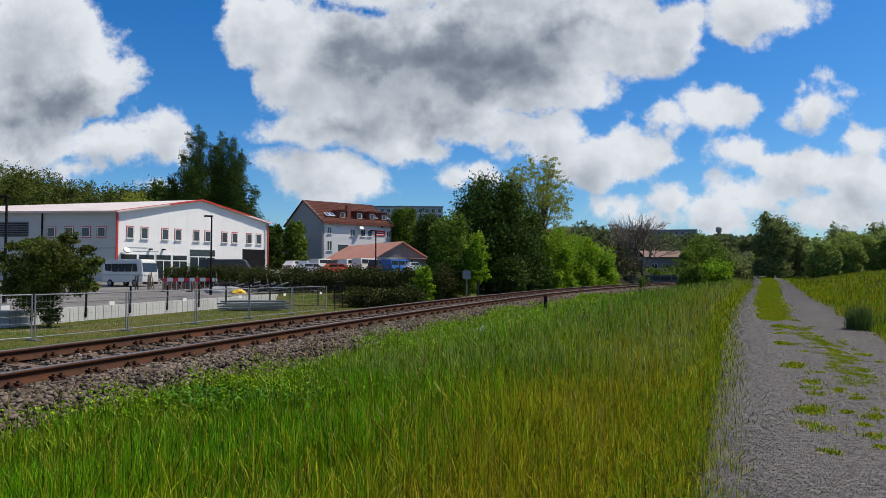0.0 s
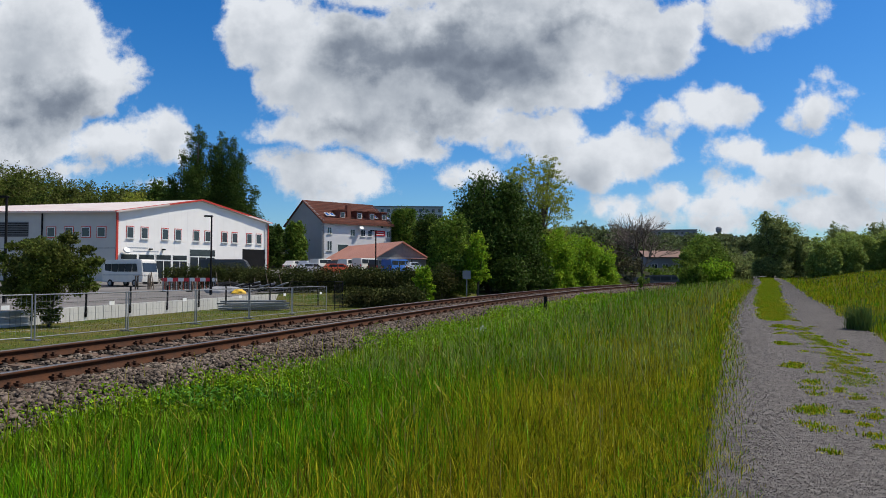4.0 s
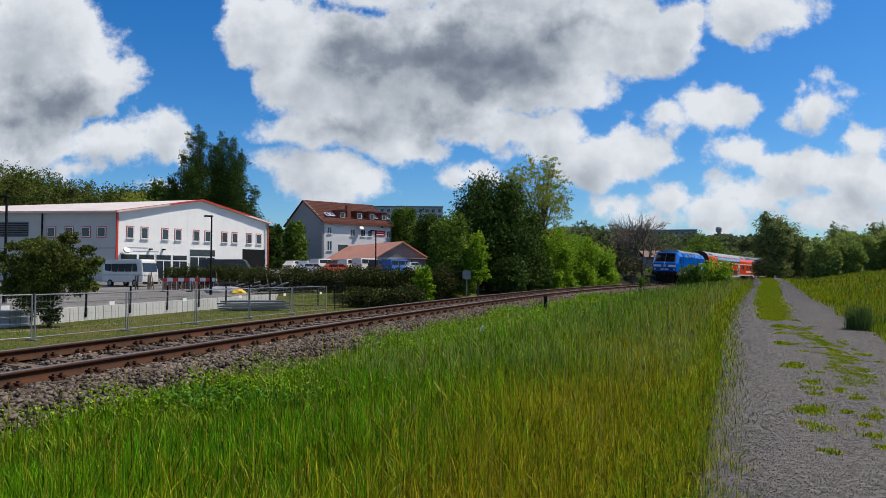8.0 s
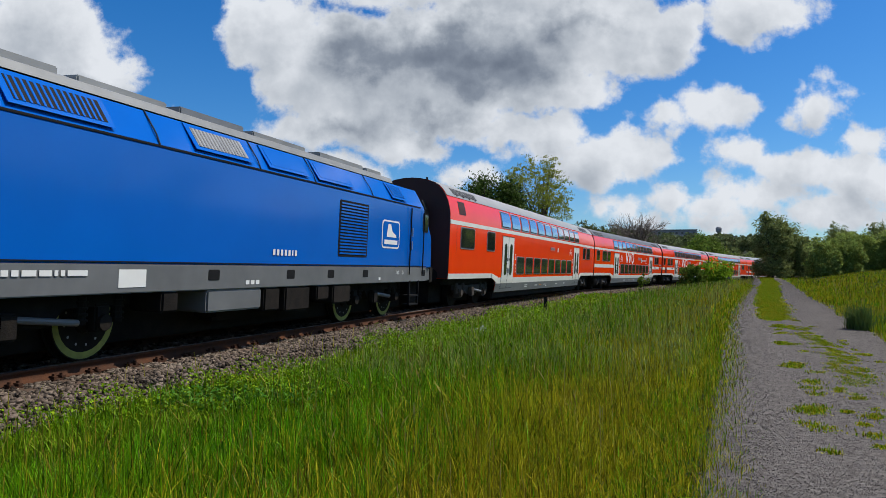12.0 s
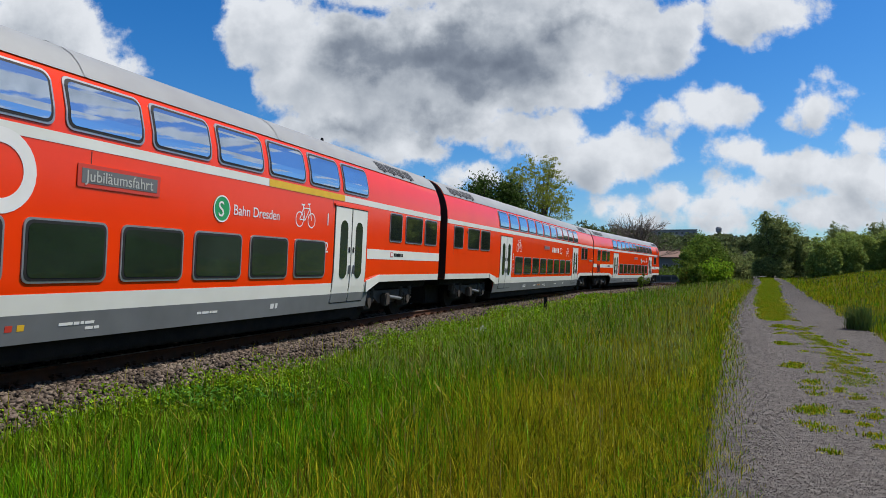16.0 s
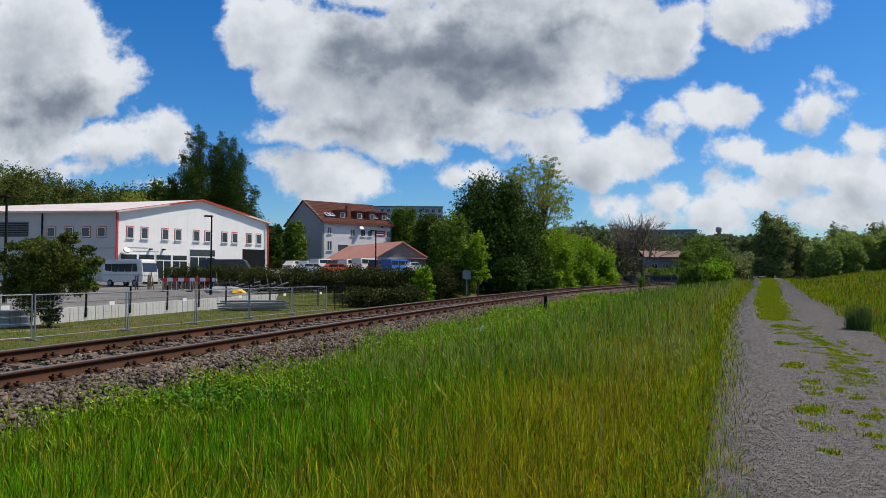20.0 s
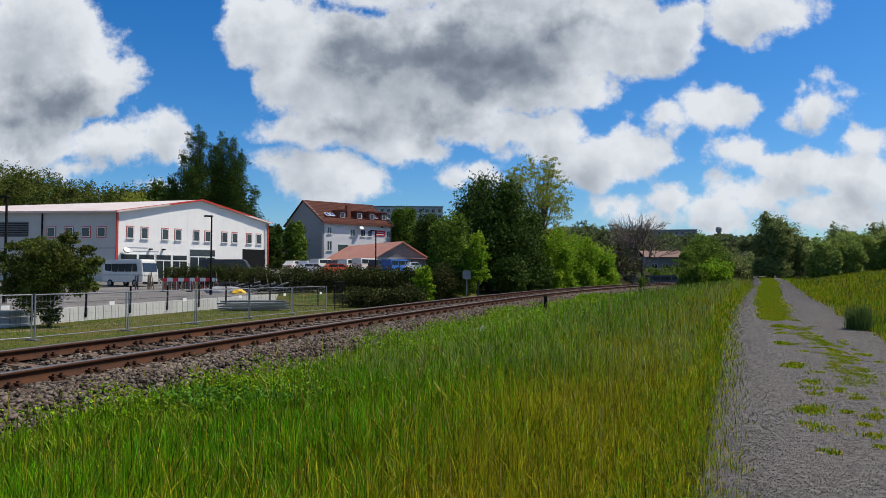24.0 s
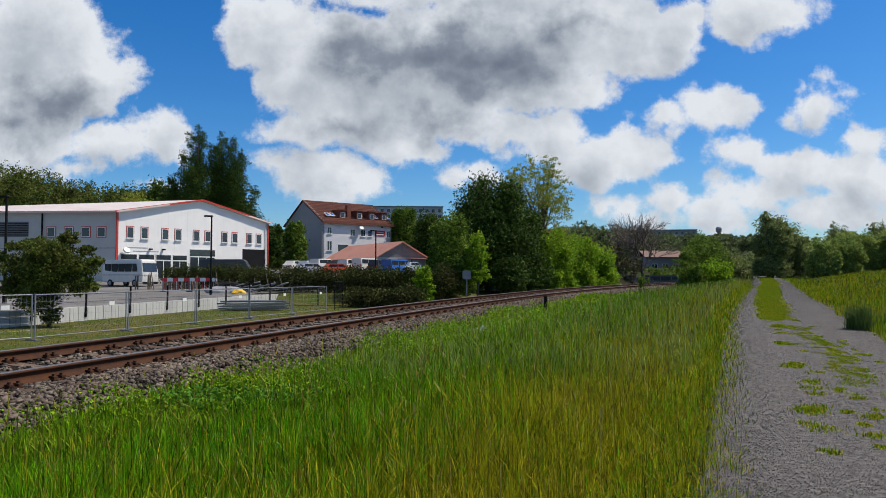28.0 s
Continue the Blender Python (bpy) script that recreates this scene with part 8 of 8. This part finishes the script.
def pipe_stack():
    t = thing("metal_bar_stack", pose(-10.0, 37.6, gz(-10, 37.6), 0, 0, 8), "stack of grey metal bars lying on the grass", "metal stack")
    r = random.Random(3)
    for k in range(26):
        row, col = divmod(k, 7)
        L = r.uniform(2.4, 3.6)
        y, z = -0.5 + col * 0.16 + row * 0.05, 0.08 + row * 0.13
        part("bar", box(bmesh.new(), -L / 2 + r.uniform(-.3, .3), L / 2, y, y + 0.10, z, z + 0.08, 0.01), "steel" if k % 3 else "locogrey", t)


pipe_stack()


def barrier(x, y, turn):
    t = thing("road_barrier", pose(x, y, gz(x, y) + 0.04, 0, 0, turn), "long red and white striped road barrier with a grating below", "road barrier")
    for k in range(10):
        part("board_field", boxed(-2.0 + k * 0.4, -1.6 + k * 0.4, -0.03, 0.03, 0.78, 1.05), "signred" if k % 2 == 0 else "winwhite", t)
    for k in range(24):
        px = -1.95 + k * 0.17
        part("bar", boxed(px - 0.012, px + 0.012, -0.012, 0.012, 0.08, 0.80), "redtrim" if k % 2 else "winwhite", t)
    part("lower_rail", boxed(-2.0, 2.0, -0.02, 0.02, 0.10, 0.14), "winwhite", t)
    for px in (-1.9, 0, 1.9):
        part("post", boxed(px - 0.03, px + 0.03, -0.04, 0.04, 0.0, 1.05), "locogrey", t)
        part("foot", boxed(px - 0.12, px + 0.12, -0.4, 0.4, 0, 0.09, 0.02), "dark", t)


barrier(-18.9, 52.8, 4)


def hose_heap(x, y, n, label, seed):
    """Loops of thick hose and bent pipe thrown on one another."""
    t = thing("hose_heap", pose(x, y, gz(x, y) + 0.04), label, "hoses")
    r = random.Random(seed)
    for k in range(n):
        bm = bmesh.new()
        cx, cy, rad, tilt, a0 = r.uniform(-1.3, 1.3), r.uniform(-0.4, 0.4), r.uniform(0.35, 0.8), r.uniform(-0.5, 0.5), r.uniform(0, 6)
        pts = [Vector((cx + rad * math.cos(a0 + q * 0.42), cy + 0.5 * rad * math.sin(a0 + q * 0.42), 0.06 + 0.10 * (k % 5) + abs(tilt) * rad * (1 + math.cos(a0 + q * 0.42)))) for q in range(int(r.uniform(7, 14)))]
        for p, q in zip(pts, pts[1:]):
            tube(bm, p, q, 0.045, seg=7)
        part("hose", bm, ("dark", "skirt", "dark", "steel")[k % 4], t)
    for k in range(4):
        px = r.uniform(-1.4, 1.4)
        part("leaning_pole", tubed((px, 0.2, 0), (px + r.uniform(-.5, .5), 0.4, r.uniform(0.9, 1.7)), 0.025, seg=6), "wood", t)


hose_heap(-15.2, 52.0, 16, "tangle of dark hoses and poles on the yard edge", 4)
hose_heap(-12.8, 51.2, 10, "loops of grey and black hose beside the hedge", 9)


def pallet_stack(x, y, n, m, label):
    t = thing("pallet_stack", pose(x, y, gz(x, y) + 0.04, 0, 0, 20), label, "pallets")
    for k in range(n):
        for b in range(3):
            part("skid", boxed(-0.6, 0.6, -0.4 + b * 0.36, -0.32 + b * 0.36, k * 0.15, k * 0.15 + 0.09), m, t)
        for b in range(5):
            part("slat", boxed(-0.6 + b * 0.26, -0.44 + b * 0.26, -0.42, 0.42, k * 0.15 + 0.09, k * 0.15 + 0.12), m, t)


pallet_stack(-23.0, 60.0, 6, "wood", "stack of grey timber pallets in the yard")
pallet_stack(-22.0, 62.0, 4, "wood", "stack of grey timber pallets in the yard")


def timber_rack(x, y, w, hgt, turn, label):
    t = thing("timber_rack", pose(x, y, gz(x, y) + 0.04, 0, 0, turn), label, "rack")
    for px in (-w / 2, w / 2):
        for py in (-0.35, 0.35):
            part("post", boxed(px - 0.05, px + 0.05, py - 0.05, py + 0.05, 0, hgt), "wood", t)
    for z in (hgt * 0.45, hgt):
        for k in range(4):
            part("board", boxed(-w / 2 - 0.15, w / 2 + 0.15, -0.42 + 0.22 * k, -0.24 + 0.22 * k, z, z + 0.035), "wood", t)
    for k in range(3):
        part("leaning_board", tubed((w / 2 + 0.2 + 0.15 * k, -0.5, 0.0), (w / 2 - 0.1 + 0.1 * k, 0.2, hgt * (1.1 + 0.1 * k)), 0.04, seg=4), "wood", t)


timber_rack(-25.4, 60.0, 1.0, 1.15, 10, "grey timber rack with leaning boards in the yard")
timber_rack(-20.6, 57.0, 1.4, 0.9, -15, "low timber rack with loose boards in the yard")


def loose_stones():
    for k, (x, y, r) in enumerate(((0.85, 17.6, 0.10), (1.0, 17.9, 0.12), (1.22, 17.4, 0.07), (2.35, 19.0, 0.08))):
        bm = bmesh.new()
        bmesh.ops.create_icosphere(bm, subdivisions=2, radius=r)
        for v in bm.verts:
            v.co *= 1 + 0.35 * noise.noise(v.co * 9 + Vector((k, 0, 0)))
        o = part("field_stone", bm, "concrete")
        o.matrix_world = pose(x, y, float(turf_z(np.array([x]), np.array([y]))[0]) + r * 1.6)
        tagged(o, "pale weathered stone lying at the ballast foot", "stone", "pale stones")


loose_stones()


def trailer(x, y):
    t = thing("car_trailer", pose(x, y, gz(x, y) + 0.04, 0, 0, 15), "small trailer with a light frame in the yard", "trailer")
    part("bed", boxed(-1.5, 1.5, -0.8, 0.8, 0.5, 0.62, 0.02), "locogrey", t)
    for px in (-1.45, 1.45):
        for py in (-0.75, 0.75):
            part("stake", boxed(px - 0.03, px + 0.03, py - 0.03, py + 0.03, 0.6, 1.9), "steel", t)
    for py in (-0.75, 0.75):
        part("top_rail", tubed((-1.45, py, 1.88), (1.45, py, 1.88), 0.03), "steel", t)
    part("drawbar", tubed((1.5, 0, 0.5), (2.7, 0, 0.45), 0.05), "dark", t)
    wheel_part(t, 0, -0.85, 0.3); wheel_part(t, 0, 0.85, 0.3)


trailer(-24.0, 66.0)


def covered_heap(x, y, m, label, sx=1.2, sy=0.7, sz=0.5):
    t = thing("covered_heap", pose(x, y, gz(x, y) + 0.04), label, "covered heap")
    bm = bmesh.new()
    bmesh.ops.create_icosphere(bm, subdivisions=3, radius=1.0)
    for v in bm.verts:
        k = 1 + 0.25 * noise.noise(v.co * 1.7 + Vector((x, y, 0)))
        v.co = Vector((v.co.x * sx * k, v.co.y * sy * k, max(v.co.z, 0) * sz * k))
    part("tarpaulin", bm, m, t)


covered_heap(-13.7, 47.6, "yellow", "yellow plastic-covered heap on the yard edge", 0.5, 0.4, 0.35)
covered_heap(-15.4, 50.0, "bluegrey", "heap under a pale blue-grey tarpaulin", 1.3, 0.7, 0.5)
covered_heap(-16.0, 53.0, "dark", "dark heap of machine parts under a tarpaulin", 1.6, 0.7, 0.7)


def marker_post():
    x, y = 3.47, 24.0
    POST = 0.42 - gz(x, y)
    t = thing("marker_post", pose(x, y, gz(x, y)), "short dark steel post in the meadow beside the track", "post")
    part("shaft", boxed(-0.055, 0.055, -0.055, 0.055, -0.2, POST, 0.008), "dark", t)
    part("cap", boxed(-0.06, 0.06, -0.06, 0.06, POST - 0.03, POST + 0.03, 0.01), "rust", t)


marker_post()


def track_sign():
    x, y = 1.34, 40.0
    t = thing("track_sign", pose(x, y, gz(x, y), 0, 0, -10), "dull blue-grey square track sign on a thin pole", "sign")
    part("pole", tubed((0, 0, -0.1), (0, 0, 2.2), 0.028), "steel", t)
    part("plate", boxed(-0.23, 0.23, -0.05, -0.035, 1.68, 2.15, 0.004), "bluegrey", t)


track_sign()


# ------------------------------------------------------------------ what moves
def joint_s(t):
    """Place along the track, at t seconds, where the engine and the first coach meet."""
    d = t - 15.0
    return -45.786 - 20.1997 * d - 0.03995 * d * d / 2


SLACK = (0.235, -0.105, -0.135, 0.19, -0.145)      # play in the couplings


def motions():
    times = [k * 0.25 for k in range(113)]
    walk(loco, [(t, track_pose(joint_s(t) - 9.543, 5.2) @ pose(9.5, 0.12, 0)) for t in times])
    for k, c in enumerate(coaches):
        walk(c, [(t, track_pose(joint_s(t) + 26.8 * k + 13.4 + SLACK[k], 10.0) @ pose(-13.4, 0, 0)) for t in times])
    ticks = [0.0] + [8.0 + k / FPS for k in range(12 * FPS)] + [28.0]
    for ax, r in WHEELS:
        p = ax.location.copy()
        rows, turn, last = [], 0.0, None
        for t in ticks:
            s = joint_s(t)
            if last is not None and 8.0 < t < 27.0:
                turn += math.degrees((s - last) / r)
            last = s
            rows.append((t, pose(p.x, p.y, p.z) @ pose(0, 0, 0, 0, turn % 360.0, 0)))
        walk(ax, rows)


motions()
